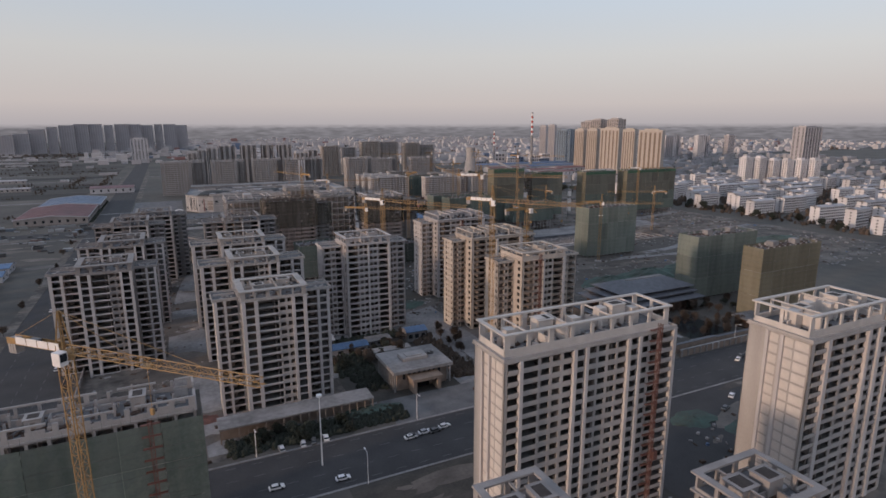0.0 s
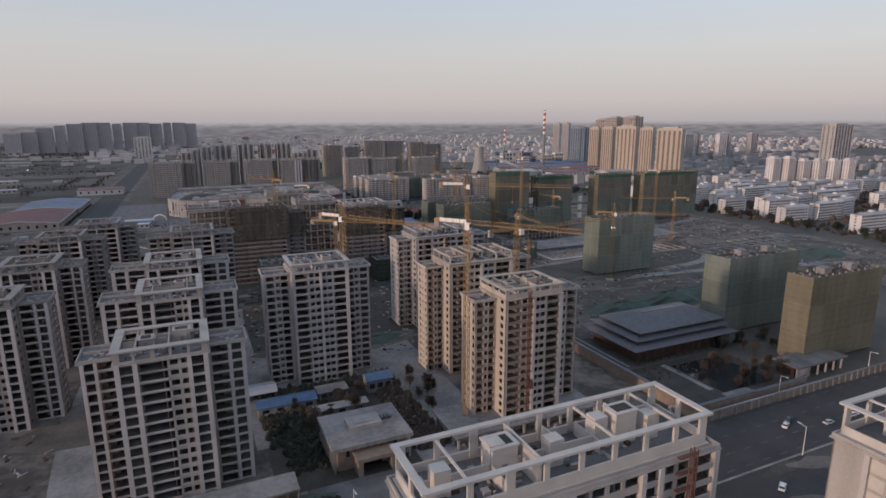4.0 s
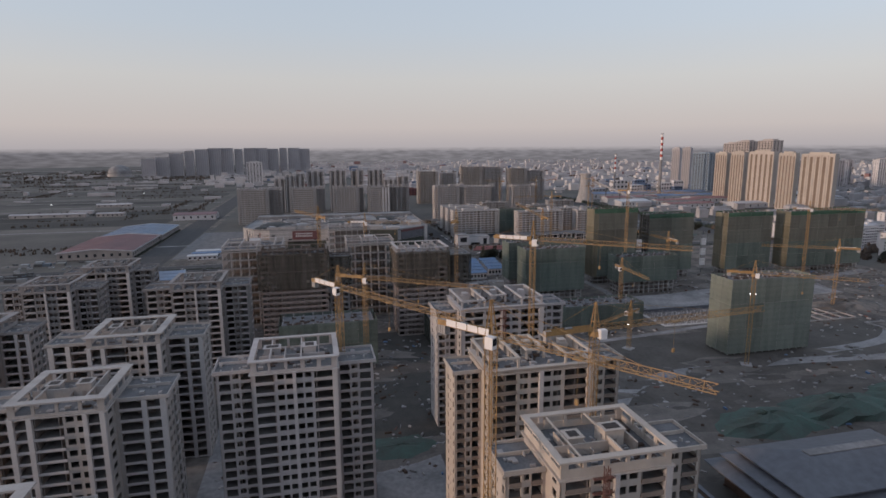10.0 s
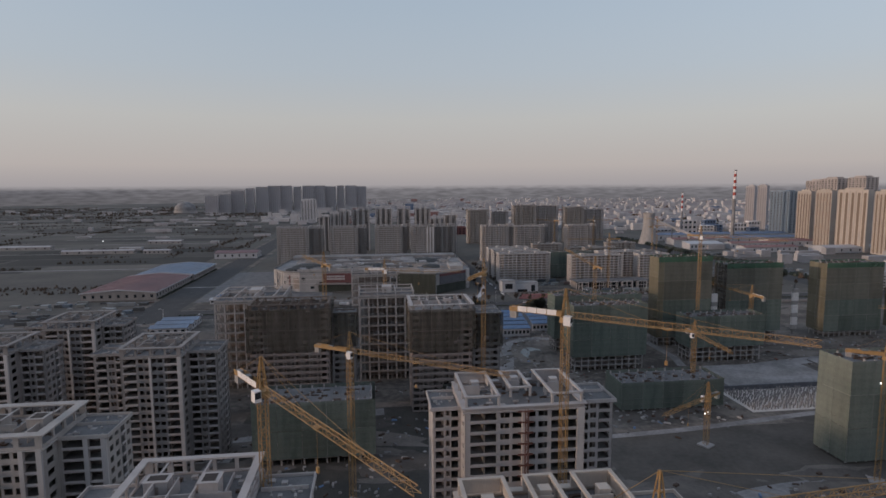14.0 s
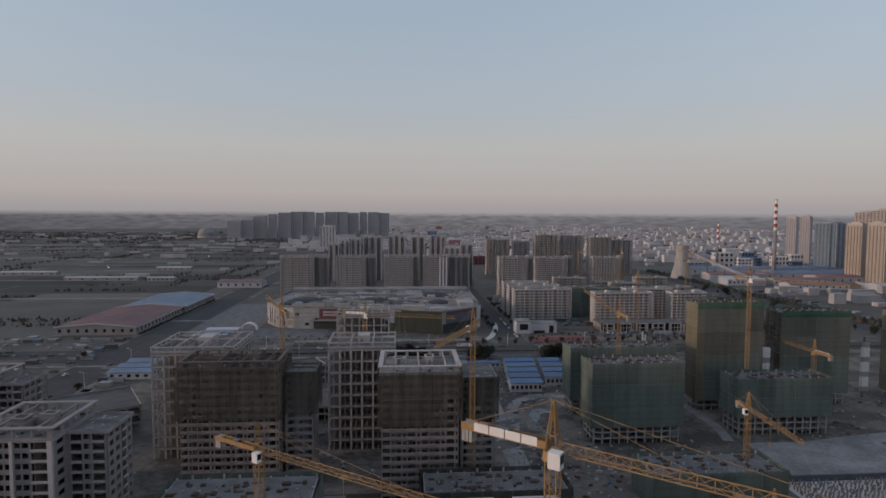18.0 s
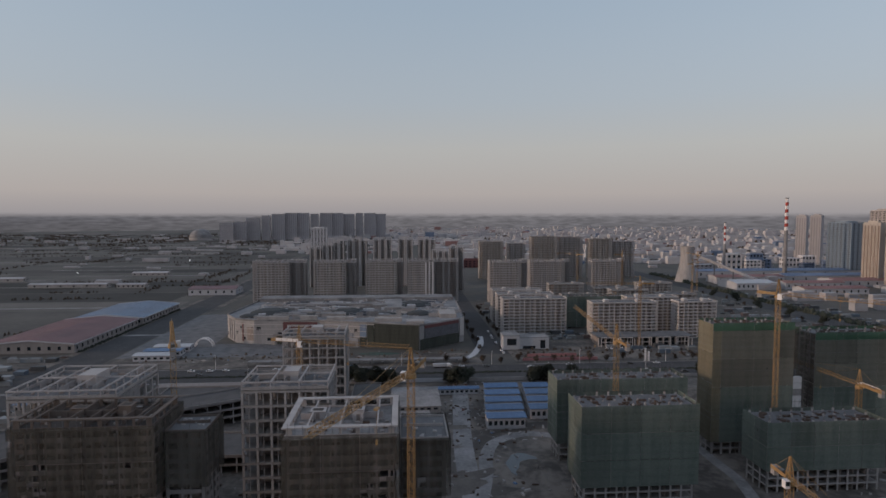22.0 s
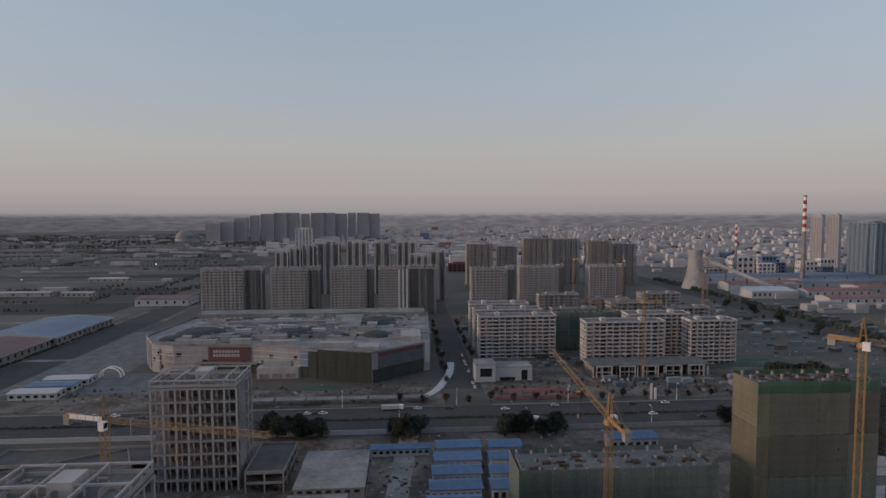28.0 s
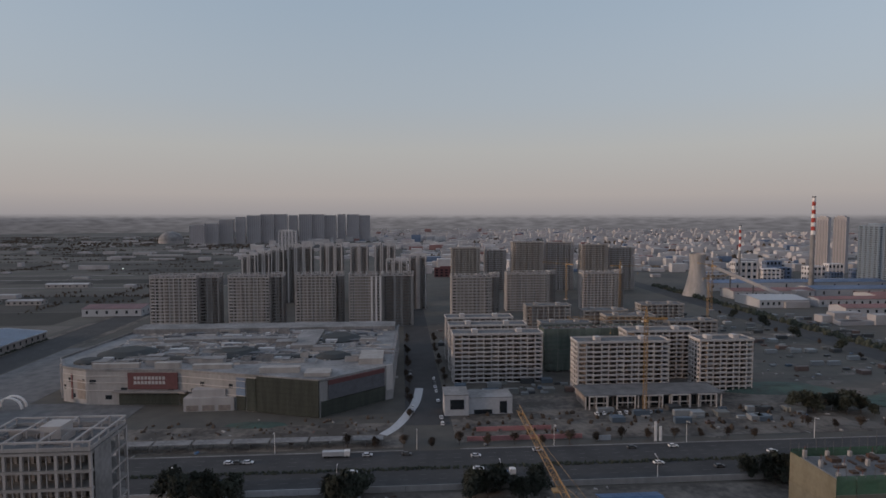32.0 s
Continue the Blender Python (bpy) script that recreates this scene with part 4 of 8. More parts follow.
def midrise(label, u0, u1, v0, v1, top, mat, name="apartment_block", bays=None, houses=2, group="finished apartment blocks"):
    """A plainer finished block with windows and balcony strips all round."""
    root = thing(name, u0, v0, label=label, category="apartment block", group=group)
    W, D = u1 - u0, v1 - v0
    fl = int(round(top / FH))
    fh = top / fl
    if bays is None:
        bays = [(0.6, 'w')] + [(2.6, 'b'), (0.45, 'w'), (2.2, 'n'), (0.45, 'w')] * max(2, round(W / 9))
    block(root, 0, 0, W, D, 0, fl, {'S': bays, 'N': BAYS_BACK * max(1, round(W / 25)), 'W': BAYS_SIDE2, 'E': BAYS_SIDE2}, mat, core=4.6, fh=fh, split=False, low=0.75)
    part("eave", Geo().box(-0.4, -0.4, top, W + 0.4, D + 0.4, top + 0.3), mat, root)
    part("parapet", Geo().ring(-0.3, -0.3, W + 0.3, D + 0.3, 0.25, top + 0.3, top + 1.2), mat, root)
    part("roof_deck", Geo().box(0, 0, top + 0.3, W, D, top + 0.36), M_ROOF, root)
    for k in range(houses):
        x = W * (k + 0.5) / houses
        part("stair_house", Geo().box(x - 1.8, D * 0.35, top + 0.36, x + 1.8, D * 0.7, top + 2.5), mat, root)
    return root


# ---- cranes ----


def lattice(g, p, q, w, step, chord, web, tri=False):
    """A lattice boom between p and q: three or four chords with zigzag webs."""
    p, q = Vector(p), Vector(q)
    d = (q - p).normalized()
    s = d.cross(Vector((0, 0, 1)))
    s = s.normalized() if s.length > 1e-3 else Vector((1, 0, 0))
    u = s.cross(d)
    offs = [s * w / 2 - u * w / 2, -s * w / 2 - u * w / 2, u * w * 0.6] if tri else [s * w / 2 + u * w / 2, -s * w / 2 + u * w / 2, -s * w / 2 - u * w / 2, s * w / 2 - u * w / 2]
    for o in offs:
        g.beam(p + o, q + o, chord)
    n = max(1, round((q - p).length / step))
    for k in range(n):
        a, b = p + (q - p) * k / n, p + (q - p) * (k + 1) / n
        for i in range(len(offs)):
            j = (i + 1) % len(offs)
            g.beam(a + offs[i], b + offs[j], web) if k % 2 else g.beam(a + offs[j], b + offs[i], web)
            g.beam(a + offs[i], a + offs[j], web)


def crane(label, x, y, z, turn, jib=50.0, tail=13.0, white=True, base=0.0, mast_w=1.6, lift=0.0):
    """A hammerhead tower crane at a world place; z: height of the slewing ring; turn: heading of the jib from the x axis; lift: the jib's rise in degrees."""
    root = thing("tower_crane", x, y, base, turn, label, "crane", "tower cranes", grid=False)
    h = z - base
    part("foundation_block", Geo().box(-2.5, -2.5, 0, 2.5, 2.5, 0.6), M_CONC, root)
    g = Geo()
    lattice(g, (0, 0, 0.6), (0, 0, h - 1.2), mast_w, 2.4, 0.15, 0.075)
    part("mast", g, M_CRANE, root, "yellow lattice mast")
    part("slewing_ring", Geo().cyl(0, 0, h - 1.2, h, 1.5, 1.3, 12), M_CRANE, root)
    g = Geo()
    for a, b in ((-0.8, -0.8), (0.8, -0.8), (0.8, 0.8), (-0.8, 0.8)):
        g.beam((a, b, h), (0.1 * a, 0.2 * b, h + 6.8), 0.2)
    for k in (0.3, 0.6):
        g.ring(-0.8 * (1 - k), -0.8 * (1 - k), 0.8 * (1 - k), 0.8 * (1 - k), 0.12, h + 6.8 * k, h + 6.8 * k + 0.15)
    part("tower_head", g, M_CRANE, root)
    cab = part("cab", Geo().box(0.2, -2.3, h - 1.6, 1.9, -0.95, h + 0.6), M_CWHITE, root, "white driver's cab")
    part("cab_window", Geo().box(1.9, -2.2, h - 0.9, 1.93, -1.05, h + 0.4), M_GLASS, cab)
    g = Geo()
    tip = (jib * math.cos(radians(lift)), 0, h + 0.6 + jib * math.sin(radians(lift)))
    lattice(g, (0.8, 0, h + 0.6), tip, 1.2, 1.9, 0.12, 0.06, tri=True)
    part("jib", g, M_CRANE, root, "long yellow lattice jib")
    g = Geo().box(-tail, -0.75, h + 0.1, -0.8, 0.75, h + 0.3)
    for s in (-0.75, 0.7):
        g.box(-tail, s, h + 0.3, -0.8, s + 0.05, h + 1.2)
    counter = part("counter_jib", g, M_CRANE, root)
    if white:
        for k in range(4):
            part("side_board", Geo().box(-tail + 2.2 + k * 2.5, -0.8, h + 0.25, -tail + 4.5 + k * 2.5, -0.755, h + 1.5), M_CWHITE, counter, "white board")
    part("winch", Geo().box(-tail * 0.6, -0.5, h + 0.3, -tail * 0.6 + 1.8, 0.5, h + 1.3), M_STEEL, counter)
    for k in range(3):
        part("counterweight", Geo().box(-tail + 0.1 + k * 0.6, -0.7, h - 1.6, -tail + 0.6 + k * 0.6, 0.7, h + 1.0), M_CONC, root, "grey concrete counterweight")
    top = (0, 0, h + 6.8)
    g = Geo()
    for f in (0.35, 0.72):
        g.beam(top, (tip[0] * f, 0, h + 1.4 + (tip[2] - h - 0.6) * f), 0.055)
    g.beam(top, (-tail + 1.0, 0, h + 1.1), 0.06)
    part("tie_bar", g, M_CRANE, root)
    g = Geo().box(jib * 0.45 - 0.8, -0.5, h - 0.3, jib * 0.45 + 0.8, 0.5, h)
    g.beam((jib * 0.45, 0, h - 0.3), (jib * 0.45, 0, h - 7), 0.05)
    g.box(jib * 0.45 - 0.3, -0.2, h - 8, jib * 0.45 + 0.3, 0.2, h - 7)
    part("trolley", g, M_CRANE, root, "trolley with hook block")
    return root

# ---- ground, roads ----


def sheet(name, x0, y0, x1, y1, z, mat, label, kind="structure", category="ground"):
    g = Geo().box(x0, y0, z - 0.4, x1, y1, z)
    return solid(name, g, mat, label, category, kind)


g = Geo()
g.v = [(-4900, -4900, 0), (4900, -4900, 0), (4900, 4900, 0), (-4900, 4900, 0)]
g.f = [(0, 1, 2, 3)]
ground = solid("ground", g, M_FIELD, "wide flat winter fields and bare earth", "ground", "structure")
# distant land that closes the horizon, lighter over the town than over the fields; glows, haze painted in
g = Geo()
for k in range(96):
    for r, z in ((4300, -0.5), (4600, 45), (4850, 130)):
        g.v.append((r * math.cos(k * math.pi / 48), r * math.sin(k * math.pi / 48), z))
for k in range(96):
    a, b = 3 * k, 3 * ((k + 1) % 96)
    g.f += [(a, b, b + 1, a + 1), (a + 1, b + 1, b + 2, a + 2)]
M_DIST = bpy.data.materials.new("distant_land_haze")
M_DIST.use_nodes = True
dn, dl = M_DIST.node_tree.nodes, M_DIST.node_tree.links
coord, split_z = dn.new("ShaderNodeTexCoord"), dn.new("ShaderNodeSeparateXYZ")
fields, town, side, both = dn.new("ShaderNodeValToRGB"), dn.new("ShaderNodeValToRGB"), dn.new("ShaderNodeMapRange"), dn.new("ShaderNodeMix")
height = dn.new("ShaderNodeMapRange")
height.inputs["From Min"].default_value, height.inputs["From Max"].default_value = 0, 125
# emission brightens upwards to the sky tone: painted haze
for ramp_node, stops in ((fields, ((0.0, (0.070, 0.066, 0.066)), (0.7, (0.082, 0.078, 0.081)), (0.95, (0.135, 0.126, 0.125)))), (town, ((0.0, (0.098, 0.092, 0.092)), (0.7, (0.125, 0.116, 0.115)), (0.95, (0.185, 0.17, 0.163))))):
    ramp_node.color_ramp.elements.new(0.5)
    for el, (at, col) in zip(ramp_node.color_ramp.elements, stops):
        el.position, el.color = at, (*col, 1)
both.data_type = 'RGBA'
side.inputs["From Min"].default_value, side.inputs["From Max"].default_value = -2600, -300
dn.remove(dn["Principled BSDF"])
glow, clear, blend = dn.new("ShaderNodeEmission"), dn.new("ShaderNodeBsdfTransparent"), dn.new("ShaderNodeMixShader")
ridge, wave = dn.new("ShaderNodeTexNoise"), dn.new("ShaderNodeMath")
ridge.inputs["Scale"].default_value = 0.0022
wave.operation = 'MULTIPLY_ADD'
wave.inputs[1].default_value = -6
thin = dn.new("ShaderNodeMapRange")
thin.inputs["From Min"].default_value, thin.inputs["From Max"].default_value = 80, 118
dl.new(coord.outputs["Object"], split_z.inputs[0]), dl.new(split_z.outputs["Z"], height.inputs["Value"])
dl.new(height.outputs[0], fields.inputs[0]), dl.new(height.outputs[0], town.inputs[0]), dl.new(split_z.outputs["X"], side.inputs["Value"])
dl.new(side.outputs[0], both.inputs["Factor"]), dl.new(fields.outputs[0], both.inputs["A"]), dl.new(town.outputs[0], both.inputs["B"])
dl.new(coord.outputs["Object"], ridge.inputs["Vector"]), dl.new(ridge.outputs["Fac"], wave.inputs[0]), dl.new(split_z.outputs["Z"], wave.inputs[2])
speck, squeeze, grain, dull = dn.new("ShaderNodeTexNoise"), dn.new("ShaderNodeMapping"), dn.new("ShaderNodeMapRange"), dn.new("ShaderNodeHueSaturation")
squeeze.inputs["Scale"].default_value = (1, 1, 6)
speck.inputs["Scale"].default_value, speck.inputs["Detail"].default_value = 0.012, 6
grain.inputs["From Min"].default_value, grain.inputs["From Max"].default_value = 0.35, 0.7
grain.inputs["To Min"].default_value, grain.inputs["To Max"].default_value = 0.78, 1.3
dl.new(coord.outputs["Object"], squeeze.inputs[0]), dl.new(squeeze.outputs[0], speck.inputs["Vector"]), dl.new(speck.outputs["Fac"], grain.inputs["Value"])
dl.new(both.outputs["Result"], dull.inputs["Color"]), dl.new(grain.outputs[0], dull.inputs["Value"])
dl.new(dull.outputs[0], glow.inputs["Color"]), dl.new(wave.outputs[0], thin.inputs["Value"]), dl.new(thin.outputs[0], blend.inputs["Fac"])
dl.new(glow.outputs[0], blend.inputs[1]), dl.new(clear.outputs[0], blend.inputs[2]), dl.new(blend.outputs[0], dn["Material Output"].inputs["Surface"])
solid("backdrop", g, M_DIST, "glowing backdrop of far land along the horizon, haze in its colour", "backdrop", "structure")

sheet("site_ground", -40, 176, 205, 625, 0.03, M_DUST, "dusty trampled building-site earth")
sheet("site_ground", 205.01, 255, 575, 628, 0.03, M_DUST, "bare building-site earth with tracks")
sheet("site_ground", 62, 305.1, 190, 430, 0.05, M_GARDEN, "darker ground between unfinished towers")
sheet("plaza", 101.5, 192.1, 133, 305, 0.07, M_PAVE, "pale dusty concrete site yard")
sheet("plaza", 57, 262.1, 101.4, 305, 0.07, M_PAVE, "pale dusty concrete site yard")
sheet("garden", 57, 192.1, 101.4, 262, 0.07, M_GARDEN, "dark planted garden soil round a sales hall")
sheet("forecourt", 66, 172.2, 133, 192, 0.07, M_ROOF, "grey paved forecourt of a sales hall")
sheet("parking_lot", 124, 98, 214, 145.9, 0.05, M_ASPH, "dark asphalt lot south of the road")
sheet("site_ground", 210, 345, 420, 388, 0.045, M_EARTH, "dark turned earth before a foundation pit")
sheet("site_ground", 205.5, 258, 420, 344.9, 0.045, M_EARTH, "dark open earth behind a temple hall")
sheet("site_ground", 40, 40, 123.9, 145.9, 0.03, M_GARDEN, "dusty site earth round apartment slabs")
sheet("site_ground", 124, 20, 214, 97.9, 0.03, M_DUST, "dusty site earth round apartment slabs")
sheet("plaza", 4, 180, 64.9, 199, 0.06, M_PAVE, "pale concrete yard")
sheet("road", -1500, 146, 2500, 172, 0.06, M_ASPH, "wide dark asphalt road", category="road")
sheet("road", -78, -600, -46, 145.9, 0.05, M_ASPH, "wide dark asphalt road", category="road")
sheet("road", -78, 172.1, -46, 3800, 0.05, M_ASPH, "wide dark asphalt road", category="road")
sheet("road", -45.9, 632, 2500, 668, 0.055, M_ASPH, "broad dark main road", category="road")
sheet("road", -1500, 632, -78.1, 668, 0.055, M_ASPH, "broad dark main road", category="road")
sheet("road", 227, 700, 250, 3500, 0.05, M_ASPH, "straight asphalt street between blocks", category="road")
sheet("road", 578, 668.1, 606, 3500, 0.05, M_ASPH, "straight asphalt avenue", category="road")
sheet("pavement", -40, 672, 226, 704, 0.12, M_DUST, "dusty paved forecourt of a mall", category="pavement")
sheet("pavement", 251, 676, 460, 742, 0.12, M_DUST, "dusty paved forecourt", category="pavement")

sheet("pavement", -44, 704.1, 14, 890, 0.11, M_ROOF, "grey forecourt beside a mall", category="pavement")
sheet("pavement", 14.01, 704.1, 80, 748, 0.11, M_ROOF, "grey forecourt beside a mall", category="pavement")
sheet("pavement", -45.8, 173.3, -41, 631, 0.14, M_DUST, "pale pavement along the west road", category="pavement")
sheet("pavement", -45.8, 891, -38, 1500, 0.14, M_DUST, "pale pavement along the west road", category="pavement")
sheet("pavement", -84, 173.3, -78.2, 631, 0.14, M_DUST, "pale pavement along the west road", category="pavement")
sheet("pavement", -84, 669, -78.2, 1500, 0.14, M_DUST, "pale pavement along the west road", category="pavement")

# ---- first quarter: towers by the south road ----
BAYS_F = [(0.7, 'w'), (2.2, 'b'), (0.7, 'p'), (3.4, 'b'), (0.5, 'w'), (2.0, 'n'), (0.6, 'w'), (1.8, 'n'), (0.6, 'w'), (2.0, 'n'), (0.7, 'p'), (2.0, 'b'), (0.7, 'p'), (2.1, 'n'), (0.5, 'w'), (1.8, 'n'), (0.6, 'w'), (1.8, 'n'), (0.5, 'w'), (2.1, 'n'), (0.7, 'p'), (2.0, 'b'), (0.7, 'p'), (2.1, 'n'), (0.6, 'w'), (1.8, 'n'), (0.5, 'w'), (3.4, 'b'), (0.7, 'p')]
BAYS_FW = [(1.0, 'w'), (1.5, 'w'), (0.4, 'p'), (1.5, 'w'), (0.4, 'p'), (1.4, 'w'), (0.8, 's'), (1.0, 'w')]
BAYS_F2 = [(0.7, 'w'), (2.2, 'b'), (0.7, 'p'), (3.2, 'b'), (0.5, 'w'), (2.1, 'n'), (0.5, 'w'), (1.8, 'n'), (0.7, 'p'), (1.8, 'n'), (0.8, 'p'), (2.0, 'b'), (0.8, 'p'), (3.0, 'b'), (0.7, 'w')]
slab_tower("long beige apartment slab with balconies, unfinished, south of the road", 65, 117.7, 101, 114.8, 58, 51.8, BAYS_F, BAYS_FW, 1)
slab_tower("sunlit beige apartment slab with bay windows, unfinished", 138.5, 180.5, 78, 95, 58.5, 52, BAYS_F2, BAYS_FW, 2, 8.0)
tower("unfinished grey apartment tower top close below the drone", 44, 56, 63, 75.5, None, None, 43.3, 39.8, 'B', seed=3)
tower("unfinished grey apartment tower with an open roof", 84, 100, 51, 64, None, None, 41.5, 38, 'B', seed=4)
site_block("apartment_tower", "tower wrapped in dark green netting with an open roof frame", -42, 3, 136, 151, 38, 6, M_NETG, 5, net_top=37, open_crown=True)

# ---- the estate ----
tower("dark unfinished apartment tower with white frame pilasters and brown balconies", 19.5, 42, 200, 218, 11, 52, 48, 44, 'D', seed=1)
tower("grey unfinished apartment tower with white frame pilasters", 21.5, 42, 255, 276, 9.5, 54, 48, 44, 'D', seed=2)
tower("grey unfinished apartment tower with white frame pilasters", 21.5, 43, 304, 325, 8, 54.5, 48, 44, 'D', seed=3, split=False)
tower("grey unfinished apartment tower with a flat crown", 30, 51, 377, 399, 18, 62, 48, 44, 'B', seed=4, split=False)
tower("unfinished apartment tower with brown balconies by the west road", -37, -17, 267, 286, -48, -8, 48, 44, 'E', seed=5)
tower("unfinished apartment tower with open crown by the west road", -33.5, -14, 322, 342, -44, -5, 48, 44, 'E', seed=6, split=False)
tower("grey unfinished apartment tower by the west road", -33, -13.5, 388, 408, -43, -4.5, 48, 44, 'B', seed=7, split=False)
tower("grey unfinished apartment tower by the west road", -21, 0, 425, 446, -31, 9, 48, 44, 'B', seed=8, split=False)
tower("sunlit beige apartment tower on a shop podium", 134, 156.5, 198, 216, 126, 168, 51, 46, 'A', podium=4.4, seed=9)
tower("sunlit beige apartment tower with an open crown", 136, 166, 247, 265, 128.5, 178, 51, 46, 'A', seed=10)
tower("pale apartment tower with an open crown", 144, 176, 305, 325, 136.5, 187, 51, 46, 'C', seed=11, split=False)
tower("dark grey apartment tower with balconies", 75, 97.5, 262, 281, 65, 108, 51, 46, 'C', seed=12)

# ---- building sites ----
site_block("apartment_tower", "tower with brown netting over its upper floors", 62, 101, 431, 452, 48, 29, M_NETB, 21, wing=112)
site_block("apartment_tower", "tower with brown netting and a pale roof crown", 137, 168, 421, 447, 48, 29, M_NETB, 22, wing=181)
frame_block("bare concrete frame tower with brick posts", 39, 74, 466, 498, 46, 9, 3)
frame_block("bare concrete frame tower with open floors", 113, 143, 471, 493, 46, 9, 4)
frame_block("bare concrete frame tower by the main road", 105, 138, 577, 598, 41.2, 8, 5)
site_block("building_shell", "low shell wrapped in dark green netting", 75, 121, 376, 396, 24, 3, M_NETG, 31)
site_block("building_shell", "shell wrapped in green netting on a concrete base", 233, 277, 469, 486, 37, 8, M_NETG, 32)
site_block("building_shell", "shell wrapped in green netting with rebar on top", 235, 293, 509, 524, 35, 8, M_NETG, 33)
# M_NETY on west sides: low sun put into the net colour
site_block("building_shell", "tall shell wrapped in brown-green netting", 304.8, 342.3, 510.5, 523, 58.3, 6, M_NETO, 34, west=M_NETY, cap=M_NETTOP, corner=M_NETY, lower=M_NETG)
site_block("building_shell", "tall shell wrapped in brown and green netting", 357, 398, 517, 531, 52, 6, M_NETO, 35, west=M_NETB, cap=M_NETTOP, lower=M_NETG)
site_block("building_shell", "tall shell wrapped in green netting", 430, 474, 516, 532, 51, 4, M_NETO, 36, west=M_NETY, cap=M_NETTOP, lower=M_NETG)
site_block("building_shell", "tall shell wrapped in brown-green netting", 488, 566, 512, 528, 51, 4, M_NETO, 37, west=M_NETY, cap=M_NETTOP, lower=M_NETG)
site_block("building_shell", "short shell with green netting on a pale base", 307, 355, 475, 491, 27, 9, M_NETG, 38)
site_block("building_shell", "block wrapped in green netting with pale corner", 297, 347, 350, 366, 39, 1, M_NETP, 39)
site_block("building_shell", "block wrapped in green netting with stair houses", 281, 333, 232, 247, 38, 1, M_NETP, 40, houses=True)
site_block("building_shell", "block wrapped in yellow netting with stair houses", 280, 329, 190, 202, 39, 1, M_NETY, 41, houses=True)
site_block("building_shell", "low shell wrapped in green netting", 235, 286, 409, 428, 13, 1, M_NETG, 42)
site_block("building_shell", "low shell with green netting and a dusty roof", 152, 203, 399, 417, 14, 1, M_NETD, 44)

site_block("building_shell", "dark netted block behind finished mid-rise blocks", 322, 400, 792, 806, 29, 1, M_NETG, 43)

# ---- beyond the main road ----
for a, b, v, w, h in ((258, 316, 771, 785, 31), (258, 312, 800, 814, 31), (258, 308, 829, 843, 31), (330, 387, 743, 757, 31), (406, 440, 743, 757, 31), (372, 420, 772, 786, 31)):
    midrise("grey mid-rise apartment block with balcony rows", a, b, v, w, h, M_WHITE)
def grid_tower(label, u0, um, u1, v0, v1, top, seed, mat=None, stripe=False):
    """A bare grey tower: a gridded front from u0 to um, a wing set back from um to u1, a raw roof frame."""
    root = thing("apartment_tower", u0, v0, label=label, category="apartment tower", group="bare grey towers")
    mat = mat or M_GREY
    W, D, X = um - u0, v1 - v0, u1 - u0
    fl = int(round(top / FH))
    fh = top / fl
    n = max(1, round(W / 17))
    front = BAYS_GRID * n
    if stripe:
        front = front[:-4] + [(1.2, 'p'), (1.5, 'n'), (1.2, 'p'), (1.5, 'n'), (1.2, 'p')]
    block(root, 0, 0, W, D, 0, fl, {'S': front, 'N': BAYS_BACK, 'W': BAYS_SIDE2, 'E': BAYS_SIDE2}, mat, M_FARW, fh=fh, split=False, low=1.05)
    crown(root, 0, 0, W, D, top + 0.2, 2.6, mat, seed, over=0.3, rim=0.4, split=False)
    if X - W > 4:
        block(root, W + 0.01, 6, X, D - 1, 0, fl, {'S': BAYS_WING, 'N': BAYS_WING, 'E': BAYS_SIDE2}, M_DGREY, fh=fh, split=False, low=0.8)
        crown(root, W + 0.9, 6, X, D - 1, top + 0.2, 3.4, mat, seed + 40, over=0.3, rim=0.4, split=False)
    return root


for k, (a, m, b, v, h) in enumerate(((-9.5, 33, 52, 960, 48.5), (62, 100, 112, 960, 48.5), (124, 162, 169, 960, 49), (175, 206, 237, 958, 49))):
    grid_tower("bare grey-brown apartment tower with a dark window grid", a, m, b, v, v + 20, h, k, stripe=k == 3)
for k, (a, b, v, h) in enumerate(((272, 318, 940, 49), (343, 400, 1040, 41), (431, 480, 1042, 41))):
    grid_tower("bare grey apartment block with raw roof frames", a, b - 8, b, v, v + 18, h, k + 7)


def portal_tower(label, u0, u1, v0, top):
    """A far pale tower whose front piers rise past the roof and meet in tall portal frames."""
    root = midrise(label, u0, u1, v0, v0 + 16, top - 6, M_DGREY, name="apartment_tower", bays=[(0.9, 'w'), (2.2, 'b'), (0.9, 'w'), (1.4, 'n'), (0.9, 'w'), (2.2, 'b'), (0.9, 'w')], houses=1, group="portal-topped towers")
    W = u1 - u0
    n = max(2, round(W / 9))
    for k in range(n):
        a, b = W * k / n + 0.4, W * (k + 1) / n - 0.4
        g = Geo()
        for x in (a, b - 1.3):
            g.box(x, -0.9, 0, x + 1.3, -0.05, top - 1.6)
        g.box(a, -0.9, top - 1.6, b, 1.5, top)
        for x in (a, b - 1.3):
            g.box(x, -0.04, top - 5.0, x + 1.3, 1.5, top - 1.6)
        part("portal_frame", g, M_WHITE, root, "pale portal frame")
    return root


